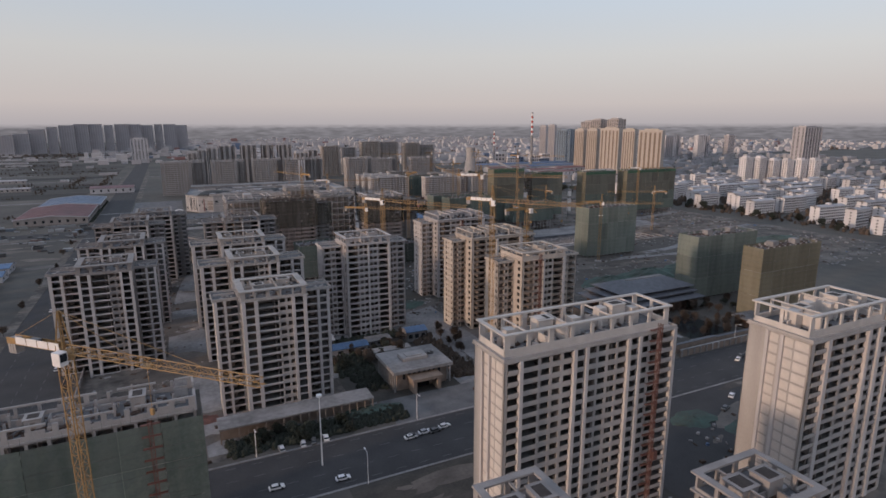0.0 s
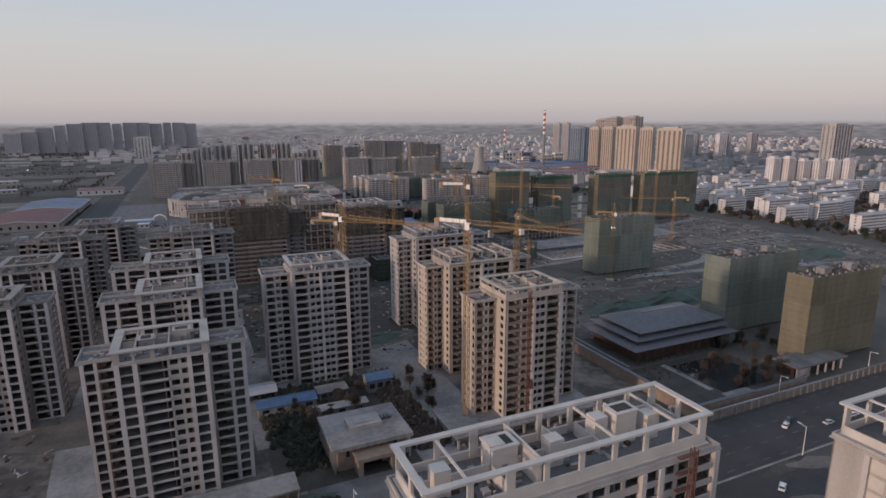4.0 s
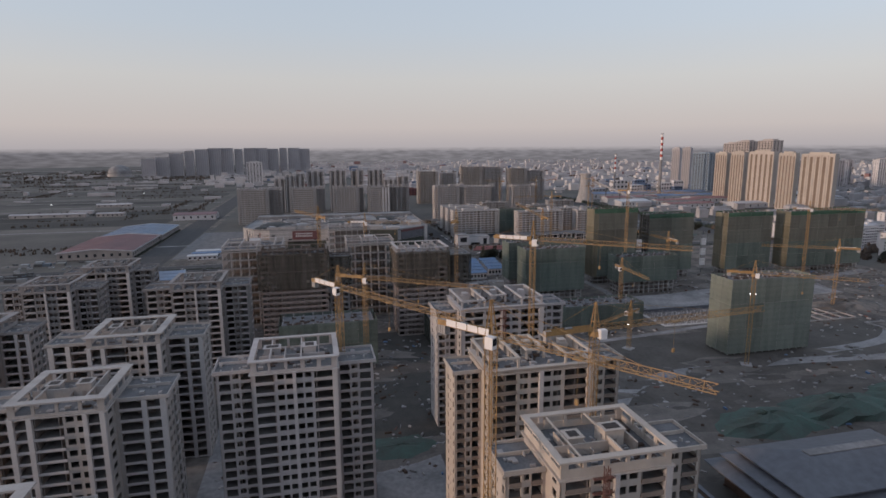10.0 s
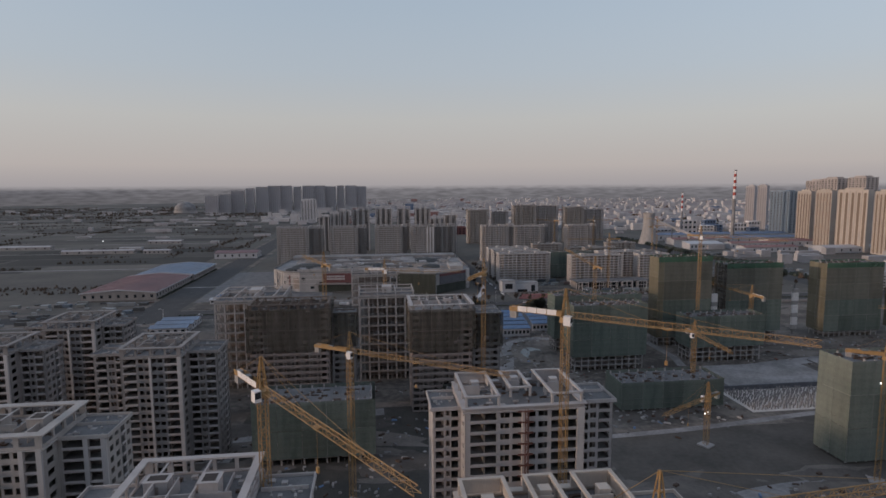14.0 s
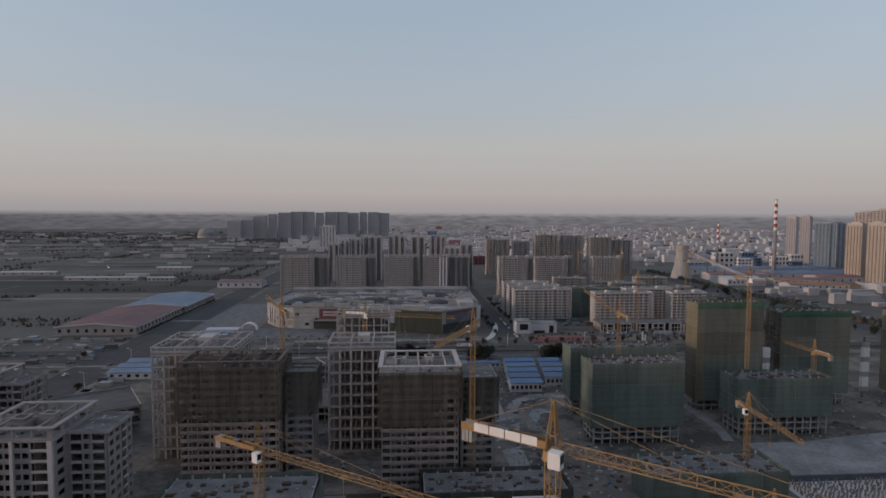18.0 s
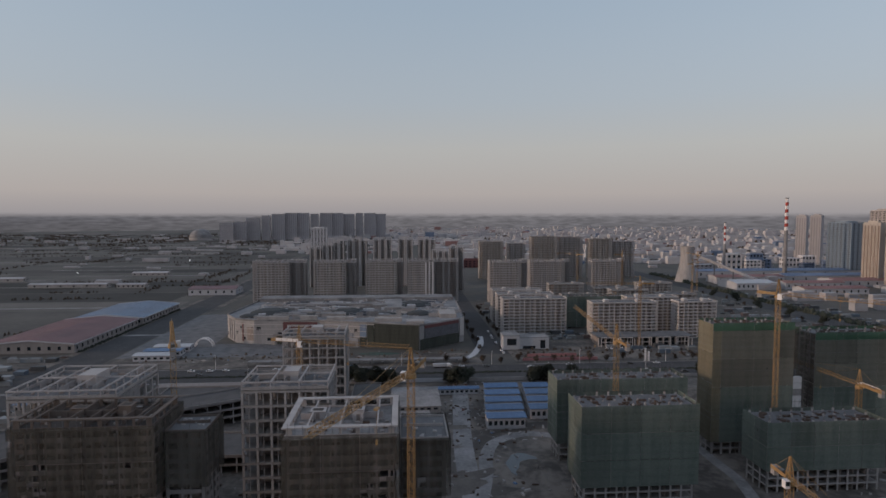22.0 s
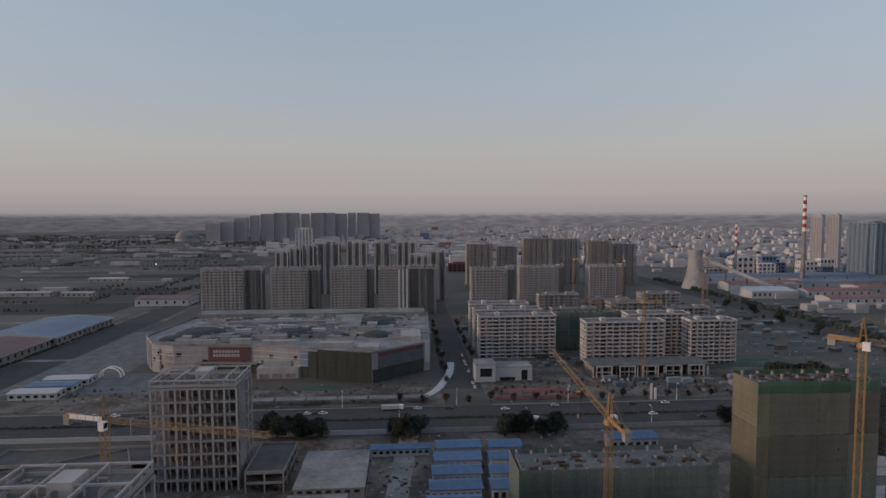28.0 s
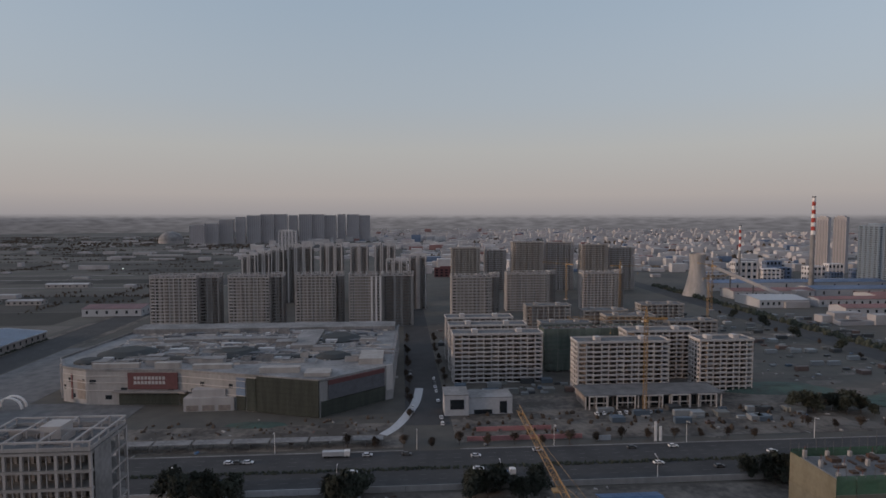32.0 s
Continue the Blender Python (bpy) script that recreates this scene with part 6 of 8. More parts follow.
# small white gallery house and shop row
root = thing("white_house", 248, 712, label="small white boxy house with a dark window", category="house")
part("wall", Geo().box(0, 0, 0, 13, 15, 11).box(13.01, 1.5, 0, 37, 15, 9), M_WSHED, root)
part("roof", Geo().box(-0.2, -0.2, 11, 13.2, 15.2, 11.4).box(13.21, 1.3, 9, 37.2, 15.2, 9.3), M_PAVE, root)
part("window", Geo().box(3, -0.08, 3.5, 10.5, -0.02, 8.8), M_GLASS, root)
part("window", Geo().box(30, 1.42, 0.5, 34, 1.48, 7.0), M_GLASS, root)
part("door", Geo().box(16, 1.42, 0.2, 26, 1.48, 2.6), M_GLASS, root)
root = thing("shop_row", 326, 716, label="flat-roofed shop row with a tall white colonnade", category="shops")
part("roof", Geo().box(-0.5, -0.5, 7.4, 80, 20, 8.2), M_ROOF, root)
part("wall", Geo().box(1, 4, 0, 78, 19, 7.4), M_INNER, root)
for k in range(5):
    g = Geo().box(2 + 15.6 * k, -0.9, 0.2, 2.7 + 15.6 * k, -0.55, 7.9).box(12.3 + 15.6 * k, -0.9, 0.2, 13 + 15.6 * k, -0.55, 7.9)
    g.box(2.71 + 15.6 * k, -0.9, 7.2, 12.29 + 15.6 * k, -0.55, 7.9).box(2.71 + 15.6 * k, -0.9, 3.6, 12.29 + 15.6 * k, -0.55, 4.1)
    part("portal_frame", g, M_WHITE, root, "white portal frame")
for k in range(14):
    part("column", Geo().box(0.3 + k * 6, 0.2, 0, 0.9 + k * 6, 0.8, 7.4), M_WHITE, root)
    part("window", Geo().box(1.8 + k * 5.4, 3.9, 0.4, 6.2 + k * 5.4, 3.98, 6.4), M_GLASS, root)

# ---- podiums, sheds and yards of the sites ----
def parking_deck(label, u0, u1, v0, v1, h, floors, turn=0):
    root = thing("parking_deck", u0, v0, turn=turn, label=label, category="parking deck")
    W, D = u1 - u0, v1 - v0
    fh = h / floors
    for k in range(1, floors + 1):
        part("floor_slab", Geo().box(0, 0, k * fh - 0.3, W, D, k * fh), M_DECK, root)
        part("edge_parapet", Geo().ring(-0.05, -0.05, W + 0.05, D + 0.05, 0.25, k * fh - 0.45, k * fh + (0.9 if k == floors else 0.5)), M_DGREY, root)
    g = Geo()
    for i in range(int(W / 6) + 1):
        for j in range(int(D / 6) + 1):
            g.box(i * 6 * (W - 0.5) / (int(W / 6) * 6), j * 6 * (D - 0.5) / max(1, int(D / 6) * 6), 0, i * 6 * (W - 0.5) / (int(W / 6) * 6) + 0.5, j * 6 * (D - 0.5) / max(1, int(D / 6) * 6) + 0.5, h - 0.3)
    part("column", g, M_CONC, root)
    part("back_wall", Geo().box(W * 0.1, D * 0.45, 0, W * 0.9, D * 0.55, h - 0.31), M_INNER, root)
    return root


parking_deck("open concrete deck of three levels", 44, 106, 545, 565, 11.5, 3, 28)
parking_deck("open concrete deck of three levels beside the west road", -42, 30, 463, 499, 12, 3, 32)
for k in range(3):
    shed("market_shed", "blue-roofed shed beside the west road", -40, -14, 588 + 13 * k, 598 + 13 * k, 4.5, 1.2, M_BLUEP, M_WSHED, openings=5, group="roadside sheds")
for u0, u1, v in ((-371, -262, 1128), (-245, -205, 1122), (-520, -430, 1210), (-300, -240, 1290)):
    shed("farm_shed", "long pale shed among winter fields", u0, u1, v, v + 14, 5, 1.5, M_FARROOF, M_CONC, openings=6, seams=False, group="farm sheds")
parking_deck("open concrete deck of two levels", 36, 100, 586, 602, 8, 2)
parking_deck("low concrete podium beside a frame tower", 141, 156, 574, 602, 8, 2)
parking_deck("low concrete podium under netted towers", 62, 132, 508, 534, 7, 2)
root = thing("flat_roof_hall", 161, 512, label="long low hall with pale flat roofs", category="hall")
part("front_wall", Geo().box(0.3, 0.3, 0, 21, 44, 7), M_CONC, root)
part("front_roof", Geo().box(0, 0, 7, 21.4, 44.5, 7.6), M_PAVE, root)
part("back_wall", Geo().box(2, 45, 0, 27, 77, 9), M_CONC, root)
part("back_roof", Geo().box(1.6, 44.6, 9, 27.5, 77.5, 9.6), M_PAVE, root)
for k in range(7):
    part("window", Geo().box(27.01, 47 + k * 4.3, 2, 27.08, 50 + k * 4.3, 6), M_GLASS, root)
    part("window", Geo().box(3.2 + k * 3.4, 44.5, 7.8, 5.2 + k * 3.4, 44.59, 8.8), M_GLASS, root)
for k in range(8):
    part("roof_vent", Geo().cyl(4 + (k * 7) % 15, 5 + k * 5, 7.6, 8.2, 0.5, 0.4, 8), M_STEEL, root)
for r in range(5):
    shed("site_cabin", "white two-storey site cabin row with a blue roof", 211 + 1.5 * r, 230 + 1.5 * r, 548 + r * 12.5, 556 + r * 12.5, 5.6, 1.3, M_BLUE, M_WSHED, openings=7, group="site cabins")
for r in range(4):
    shed("site_cabin", "short white site cabin with a blue roof", 235.5 + 1.5 * r, 249.5 + 1.5 * r, 560 + r * 12.5, 568 + r * 12.5, 5.6, 1.3, M_BLUE, M_WSHED, openings=5, group="site cabins")
shed("site_cabin", "long white site cabin with a blue roof", 188, 214, 604, 609, 3.2, 0.8, M_BLUE, M_WSHED, openings=9, group="site cabins")
shed("site_cabin", "white site cabin with a blue roof", 296, 318, 602, 611, 5.6, 1.3, M_BLUE, M_WSHED, openings=6, group="site cabins")
shed("site_cabin", "white site cabin block beside netting", 297, 306, 530, 541, 8, 0.4, M_WSHED, M_WSHED, openings=3, seams=False, group="site cabins")
# west of the road
hall = shed("warehouse", "long warehouse with a faded red roof", -151, -84, 725, 831, 7, 3, M_RED, M_DGREY, along_x=False, openings=9)
roof_trim(hall, 67, 106, 7, 3)
hall = shed("warehouse", "long warehouse with a pale blue roof", -147, -82, 836, 925, 7, 3, M_BLUEP, M_DGREY, along_x=False, openings=9)
roof_trim(hall, 65, 89, 7, 3)
shed("warehouse", "far low hall with a dull red roof", -113, -52, 1038, 1072, 8, 2.5, M_RED, M_WSHED, openings=6)
rnd = random.Random(4)
for k in range(14):
    u, v = -165 + 32 * (k % 2) + rnd.uniform(-4, 4), 330 + 27 * (k // 2)
    shed("market_shed", "low market shed with a dull blue roof" if k % 3 else "low market shed with a faded red roof", u, u + 27, v, v + 18, 4.2, 1.6, M_BLUE if k % 3 else M_RED, M_WSHED, openings=4, group="market sheds")
for k in range(3):
    shed("market_shed", "pale blue-roofed market shed on the forecourt", -27 + 1.5 * k, 0 + 1.5 * k, 695 + 14 * k, 705 + 14 * k, 4.0, 0.8, M_BLUE if k == 1 else M_WSHED, M_WSHED, openings=6, seams=False, group="forecourt sheds")
root = thing("arch_sculpture", 8, 740, label="white curved double arch on the forecourt", category="sculpture")
for s in (0, 4):
    g = Geo()
    for k in range(10):
        a, b = math.pi * k / 10, math.pi * (k + 1) / 10
        g.beam((7 * math.cos(a), s, 6.5 * math.sin(a)), (7 * math.cos(b), s, 6.5 * math.sin(b)), 1.2, 0.7)
    part("arch", g, M_CWHITE, root)
for u, v in ((347, 517), (414, 526)):
    root = thing("hoist_shaft", u, v, label="white-panelled hoist shaft between netted shells", category="hoist")
    for k in range(10):
        part("panel", Geo().box(0, 0, 4 + 2.9 * k, 4.2, 1.6, 6.6 + 2.9 * k), M_CWHITE if (k * 7 + int(u)) % 3 else M_CONC, root)
    part("mast", Geo().box(1.7, 1.61, 0, 2.5, 2.3, 36), M_STEEL, root)
# pit with pale column stubs
solid("pit_floor", Geo().box(296, 401, -0.2, 362, 428.5, 0.06), M_PANEL, "pale blinding slab of a foundation pit", "ground", "structure")
g = Geo()
rnd = random.Random(6)
for i in range(34):
    for j in range(14):
        x, y = 298 + i * 1.8 + rnd.uniform(-0.4, 0.4), 403 + j * 1.8 + rnd.uniform(-0.4, 0.4)
        g.box(x, y, 0.06, x + 0.45, y + 0.45, 0.06 + rnd.uniform(0.6, 2.2))
stuff("column_stubs", g, M_DGREY, "grey column stubs crowded in a pit", "column stubs")
solid("pit_wall", Geo().box(292, 428.6, 0, 366, 429.4, 2.6), M_TILE, "dark retaining wall of a pit", "wall", "structure")
solid("slab_deck", Geo().box(303, 429.5, 0, 366, 462, 2.2), M_PAVE, "pale concrete deck under construction", "deck")
solid("slab_deck", Geo().box(380, 440, 0, 470, 470, 0.9), M_PAVE, "pale concrete deck on the far site", "deck")

root = thing("sign_pylon", 345, 671, label="pair of slim white sign pylons by the road", category="sign")
for k in (0, 1):
    part("board", Geo().box(2.4 * k, -0.15 * k, 0.3, 2.4 * k + 1.2, 0.3, 9.5 - 2.5 * k), M_CWHITE, root)
    part("foot", Geo().box(2.4 * k - 0.2, -0.3, 0, 2.4 * k + 1.4, 0.6, 0.3), M_CONC, root)

# ---- far quarter: towers, power station, houses ----


def far_tower(name, label, u, v, w, d, h, m_wall, floors, ribs=6, turn=0, group="far towers", m_win=None, cap=True, strips=False):
    root = thing(name, u, v, turn=turn, label=label, category="tower", group=group)
    part("wall", Geo().box(-w / 2, -d / 2, 0, w / 2, d / 2, h), m_wall, root)
    g = Geo()
    if strips:          # flat dark strips from base to top, recess shade put into the colour
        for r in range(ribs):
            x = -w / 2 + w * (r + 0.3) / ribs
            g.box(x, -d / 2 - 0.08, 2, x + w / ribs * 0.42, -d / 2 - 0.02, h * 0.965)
        for r in range(3):
            y = -d / 2 + d * (r + 0.3) / 3
            g.box(-w / 2 - 0.08, y, 2, -w / 2 - 0.02, y + d / 3 * 0.4, h * 0.965)
    for k in range(0 if strips else floors):
        z = h * (k + 0.35) / floors
        zz = z + h / floors * 0.45
        for r in range(ribs):
            x = -w / 2 + w * (r + 0.22) / ribs
            g.box(x, -d / 2 - 0.08, z, x + w / ribs * 0.5, -d / 2 - 0.02, zz)
        for r in range(3):
            y = -d / 2 + d * (r + 0.3) / 3
            g.box(-w / 2 - 0.08, y, z, -w / 2 - 0.02, y + d / 3 * 0.4, zz)
            g.box(w / 2 + 0.02, y, z, w / 2 + 0.08, y + d / 3 * 0.4, zz)
    # windows; with strips set, the painted recess shade instead
    stuff("glazing", g, m_win or M_GLASS, "", "", root)
    g = Geo()
    for r in range(ribs + 1):
        x = -w / 2 + w * r / ribs
        g.box(x - 0.5, -d / 2 - 0.9, 0, x + 0.5, -d / 2 - 0.09, h)
    part("rib", g, m_wall, root)
    if cap:
        part("crown", Geo().box(-w * 0.3, -d * 0.3, h, w * 0.3, d * 0.3, h + 4).ring(-w / 2, -d / 2, w / 2, d / 2, 0.5, h, h + 1.5), m_wall, root)
    return root


TAN_ROW = ((1086, 48, 93), (1042, 50, 94.5), (984, 72, 96), (926, 51, 94), (866, 76, 93))
for v, w, h in TAN_ROW:
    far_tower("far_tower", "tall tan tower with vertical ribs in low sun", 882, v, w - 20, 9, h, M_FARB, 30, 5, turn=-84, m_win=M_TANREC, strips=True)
for v, h in ((1080, 115), (1022, 116)):
    far_tower("far_tower", "tall grey-brown tower behind tan towers", 930, v, 36, 22, h, M_FARD, 38, 5, turn=-90)
far_tower("far_tower", "blue-grey glazed tower with a blue top", 945, 1218, 55, 24, 91, M_BLUEGL, 28, 6, turn=-90)
far_tower("far_tower", "pale grey tower beside a striped chimney", 1044, 1462, 20, 13, 102, M_FARG, 32, 4, turn=-60, m_win=M_FARWIN, strips=True)
far_tower("far_tower", "pale grey tower beside a striped chimney", 1038, 1410, 20, 13, 103, M_FARG, 32, 4, turn=-60, m_win=M_FARWIN, strips=True)
far_tower("far_tower", "tall grey-brown tower behind tan towers", 985, 1180, 40, 22, 112, M_FARD, 38, 5, turn=-90)
for k in range(6):
    far_tower("far_tower", "pale far apartment tower", 872 + 22 * k, 645 - 9 * k, 15, 13, 50 if k < 2 else 46, M_FARW, 16, 4)
for k in range(14):
    f = k / 13
    far_tower("far_tower", "dark distant tower slab in haze", -520 + 588 * f, 2560 + 295 * f, 30 if k % 4 == 3 else 49, 26, 72 + 40 * min(1, f * 3.2) - (4 if k % 3 == 1 else 0), M_FARG, 26, 6, cap=False, m_win=M_FARWIN)
far_tower("far_tower", "slim pale tower with vertical bands", -70, 1921, 44, 18, 66, M_FARW, 20, 5)
for k in range(10):
    far_tower("far_tower", "faint distant apartment tower", 1250 + 46 * k, 1300 + 30 * (k % 3), 30, 18, 70, M_FARG if k % 2 else M_FARW, 22, 4)
far_tower("far_tower", "wide dark distant tower", 1385, 872, 62, 30, 98, M_FARG, 30, 6)
far_tower("far_tower", "low red hall at a street's end", 308, 1408, 50, 14, 14, M_SIGN, 3, 6)


def chimney(label, u, v, h, r0, r1, bands, m_base):
    root = thing("chimney", u, v, label=label, category="chimney")
    part("shaft", Geo().cyl(0, 0, 0, h * 0.6, r0, r0 + (r1 - r0) * 0.6, 16), m_base, root)
    for k in range(bands):
        za, zb = h * (0.6 + 0.4 * k / bands), h * (0.6 + 0.4 * (k + 1) / bands)
        ra, rb = r0 + (r1 - r0) * za / h, r0 + (r1 - r0) * zb / h
        part("band", Geo().cyl(0, 0, za, zb, ra, rb, 16), M_CHRED if (bands - k) % 2 == 0 else M_CWHITE, root)
    part("rim", Geo().cyl(0, 0, h, h + 1.5, r1 + 0.5, r1 + 0.5, 16), M_TILE, root)
    return root


chimney("tall chimney with red and white bands", 813, 1187, 133, 3.6, 2.3, 9, M_PAVE)
chimney("smaller chimney with red and white bands", 735, 1236, 91, 2.2, 1.5, 7, M_PAVE)
root = thing("cooling_tower", 620, 1145, label="grey waisted concrete cooling tower", category="cooling tower")
g = Geo()
rings = 9
for k in range(rings):          # one lofted waisted shell
    z = 56 * k / (rings - 1)
    r = 9.6 * math.sqrt(1 + 2.4 * ((z - 42) / 42) ** 2)
    g.v += [(r * math.cos(a * math.pi / 14), r * math.sin(a * math.pi / 14), z) for a in range(28)]
for k in range(rings - 1):
    g.f += [(28 * k + a, 28 * k + (a + 1) % 28, 28 * k + 28 + (a + 1) % 28, 28 * k + 28 + a) for a in range(28)]
part("shell", g, M_CONC, root)
root = thing("conveyor", 634, 1142, label="sloping conveyor gallery on trestles", category="conveyor")
part("gallery", Geo().beam((0, 0, 42), (60, -70, 8), 4, 4), M_FARROOF, root)
for k in (0.3, 0.6, 0.85):
    part("trestle", Geo().beam((60 * k, -70 * k, 0), (60 * k, -70 * k, 40 - 34 * k), 1.2), M_STEEL, root)
rnd = random.Random(12)
for k in range(16):
    u, v = 700 + rnd.uniform(0, 330), 1290 + rnd.uniform(-30, 90)
    far_tower("plant_building", "boxy power-station building in grey and blue", u, v, rnd.uniform(14, 40), rnd.uniform(12, 20), rnd.uniform(12, 32), rnd.choice((M_FARW, M_FARBLUE, M_FARG)), 3, 4, cap=False, group="power station")
for u0, u1, v0, v1, h, mr in ((640, 700, 1040, 1090, 9, M_WSHED), (700, 790, 985, 1010, 8, M_FARRED), (712, 800, 1040, 1060, 9, M_FARRED), (805, 930, 1060, 1100, 9, M_FARRED), (650, 760, 1110, 1140, 10, M_FARRED), (770, 960, 1120, 1160, 10, M_FARBLUE), (650, 980, 1190, 1230, 11, M_FARBLUE), (820, 960, 960, 1000, 8, M_WSHED), (1000, 1200, 1100, 1140, 10, M_WSHED), (960, 1100, 1010, 1045, 9, M_FARROOF)):
    shed("factory_hall", "long low factory hall with a coloured roof", u0, u1, v0, v1, h, 2.5, mr, M_WSHED, openings=9, group="factory halls", seams=False)
# dome
root = thing("dome_hall", -662, 2678, label="pale shallow dome of a distant hall", category="dome")
g = Geo()
for k in range(7):
    a = math.pi / 2 * k / 7
    g.v += [(44 * math.cos(a) * math.cos(b * math.pi / 14), 44 * math.cos(a) * math.sin(b * math.pi / 14), 10 + 36 * math.sin(a)) for b in range(28)]
g.v.append((0, 0, 46))
for k in range(6):
    g.f += [(28 * k + b, 28 * k + (b + 1) % 28, 28 * k + 28 + (b + 1) % 28, 28 * k + 28 + b) for b in range(28)]
g.f += [(168 + b, 168 + (b + 1) % 28, 196) for b in range(28)]
part("shell", g, M_PAVE, root)
part("base", Geo().cyl(0, 0, 0, 10, 46, 45, 28), M_CONC, root)


def house_row(label, w, d, h):
    root = thing("house_block", 0, 0, label=label, category="apartment house", group="old apartment houses")
    part("wall", Geo().box(0, 0, 0, w, d, h), M_FARW, root)
    g = Geo()
    for f in range(int(h / 3)):
        for k in range(int(w / 3.2)):
            g.box(1 + k * 3.2, -0.06, f * 3 + 1, 2.8 + k * 3.2, -0.01, f * 3 + 2.5)
        g.box(-0.06, d * 0.42, f * 3 + 1.1, -0.01, d * 0.58, f * 3 + 2.3)
    stuff("glazing", g, M_GLASS, "", "", root)
    part("roof", gable(0, 0, w, d, h, 1.8), M_FARROOF, root)
    part("stair_house", Geo().box(w * 0.45, d * 0.3, h + 0.5, w * 0.55, d * 0.7, h + 3.5), M_FARW, root)
    return root


kinds = [house_row("pale five-storey apartment house with a pitched roof", w, 11, h) for w, h in ((34, 17), (42, 18), (26, 20))]
rnd = random.Random(3)
first = True
count = 0
for j in range(13):
    for i in range(9):
        u, v = 618 + i * 50 + rnd.uniform(-9, 9) + 12 * (j % 2), 300 + j * 34 + rnd.uniform(-5, 5)
        if rnd.random() < 0.13:
            continue
        k = rnd.randrange(3)
        m = GRID @ pose(u, v, 0, 0, 0, rnd.choice((0, 0, 0, 4, -3)))
        if count < 3:
            kinds[count].matrix_world = m
        else:
            copy_thing(kinds[k], m)
        count += 1
# remote town, too far to tell apart
for seed, mat, n, lab in ((1, M_FARW, 2100, "remote pale town blocks near the horizon"), (2, M_FARROOF, 1700, "remote dull roofs near the horizon"), (5, M_FARG, 1100, "remote grey town blocks near the horizon"), (7, M_FARRED, 160, "remote red roofs near the horizon"), (9, M_FARBLUE, 90, "remote blue roofs near the horizon")):
    rnd = random.Random(seed)
    g = Geo()
    while len(g.v) < n * 8:
        u, v = rnd.uniform(-250, 3600), rnd.uniform(1450, 4000)
        if math.hypot(u, v) > 4300 or (u < 200 and v < 1800) or rnd.random() > 0.35 + 0.65 * min(1, max(0, (u + 100) / 700)):
            continue
        w, d, h = rnd.uniform(9, 44), rnd.uniform(8, 20), rnd.choice((4, 5, 6, 6, 7, 9, 12, 16, 18)) * (1 if v < 2600 or rnd.random() < 0.8 else 1.6)
        g.box(u, v, 0, u + w, v + d, h)
    stuff("far_town", g, mat, lab, "town")
rnd = random.Random(31)
g = Geo()
for k in range(520):
    u, v = rnd.uniform(640, 1900), rnd.uniform(620, 1500)
    if u < 1000 and v > 960 and rnd.random() < 0.85:
        continue
    w, d = rnd.uniform(10, 36), rnd.uniform(7, 12)
    g.box(u, v, 0, u + w, v + d, rnd.choice((4, 5, 7, 10, 13)))
stuff("low_houses", g, M_FARROOF, "dense low grey houses of the old town", "houses")
g = Geo()
for k in range(110):
    u, v = rnd.uniform(-1500, -130), rnd.uniform(980, 3300)
    w, d = rnd.uniform(8, 60), rnd.uniform(6, 12)
    g.box(u, v, 0, u + w, v + d, rnd.choice((3, 4, 4, 5, 8)))
stuff("farm_sheds", g, M_FARROOF, "scattered pale sheds among the fields", "sheds")
g = Geo()
for k in range(60):
    u, v = rnd.uniform(-1600, -130), rnd.uniform(500, 3200)
    w = rnd.uniform(120, 420)
    g.box(u, v, 0.01, u + w, v + rnd.uniform(2, 6), 0.02 + 0.001 * k)
stuff("field_tracks", g, M_PAVE, "pale straight field tracks", "tracks")
# long narrow fields, tracks, hedge lines and ponds west of the road, seen as a quilt
M_QUILT = material("field_quilt", (0.088, 0.08, 0.07), second=(0.052, 0.048, 0.043), scale=0.02, fine=0.2)
qn, ql = M_QUILT.node_tree.nodes, M_QUILT.node_tree.links
isle, tint, value = qn.new("ShaderNodeNewGeometry"), qn.new("ShaderNodeHueSaturation"), qn.new("ShaderNodeMapRange")
value.inputs["To Min"].default_value, value.inputs["To Max"].default_value = 0.35, 1.75
base_link = qn["Principled BSDF"].inputs["Base Color"].links[0]
ql.new(base_link.from_socket, tint.inputs["Color"]), ql.new(isle.outputs["Random Per Island"], value.inputs["Value"])
ql.new(value.outputs[0], tint.inputs["Value"]), ql.new(tint.outputs[0], qn["Principled BSDF"].inputs["Base Color"])
rnd = random.Random(77)
g = Geo()
v = 430.0
k = 0
while v < 3600:
    depth = rnd.uniform(18, 60) * (1 + v / 2500)
    u = -84.0 - rnd.uniform(0, 40)
    while u > -2400:
        w = rnd.uniform(60, 380)
        if v > 780 or u < -330:
            k += 1
            z = 0.004 + 0.0002 * (k % 7)
            i = len(g.v)
            g.v += [(u - w, v, z), (u, v, z), (u, v + depth, z), (u - w, v + depth, z)]
            g.f.append((i, i + 1, i + 2, i + 3))
        u -= w + rnd.uniform(1, 8)
    v += depth + rnd.uniform(1, 6)
stuff("field_strips", g, M_QUILT, "narrow winter field strips in brown and grey", "fields")
g = Geo()
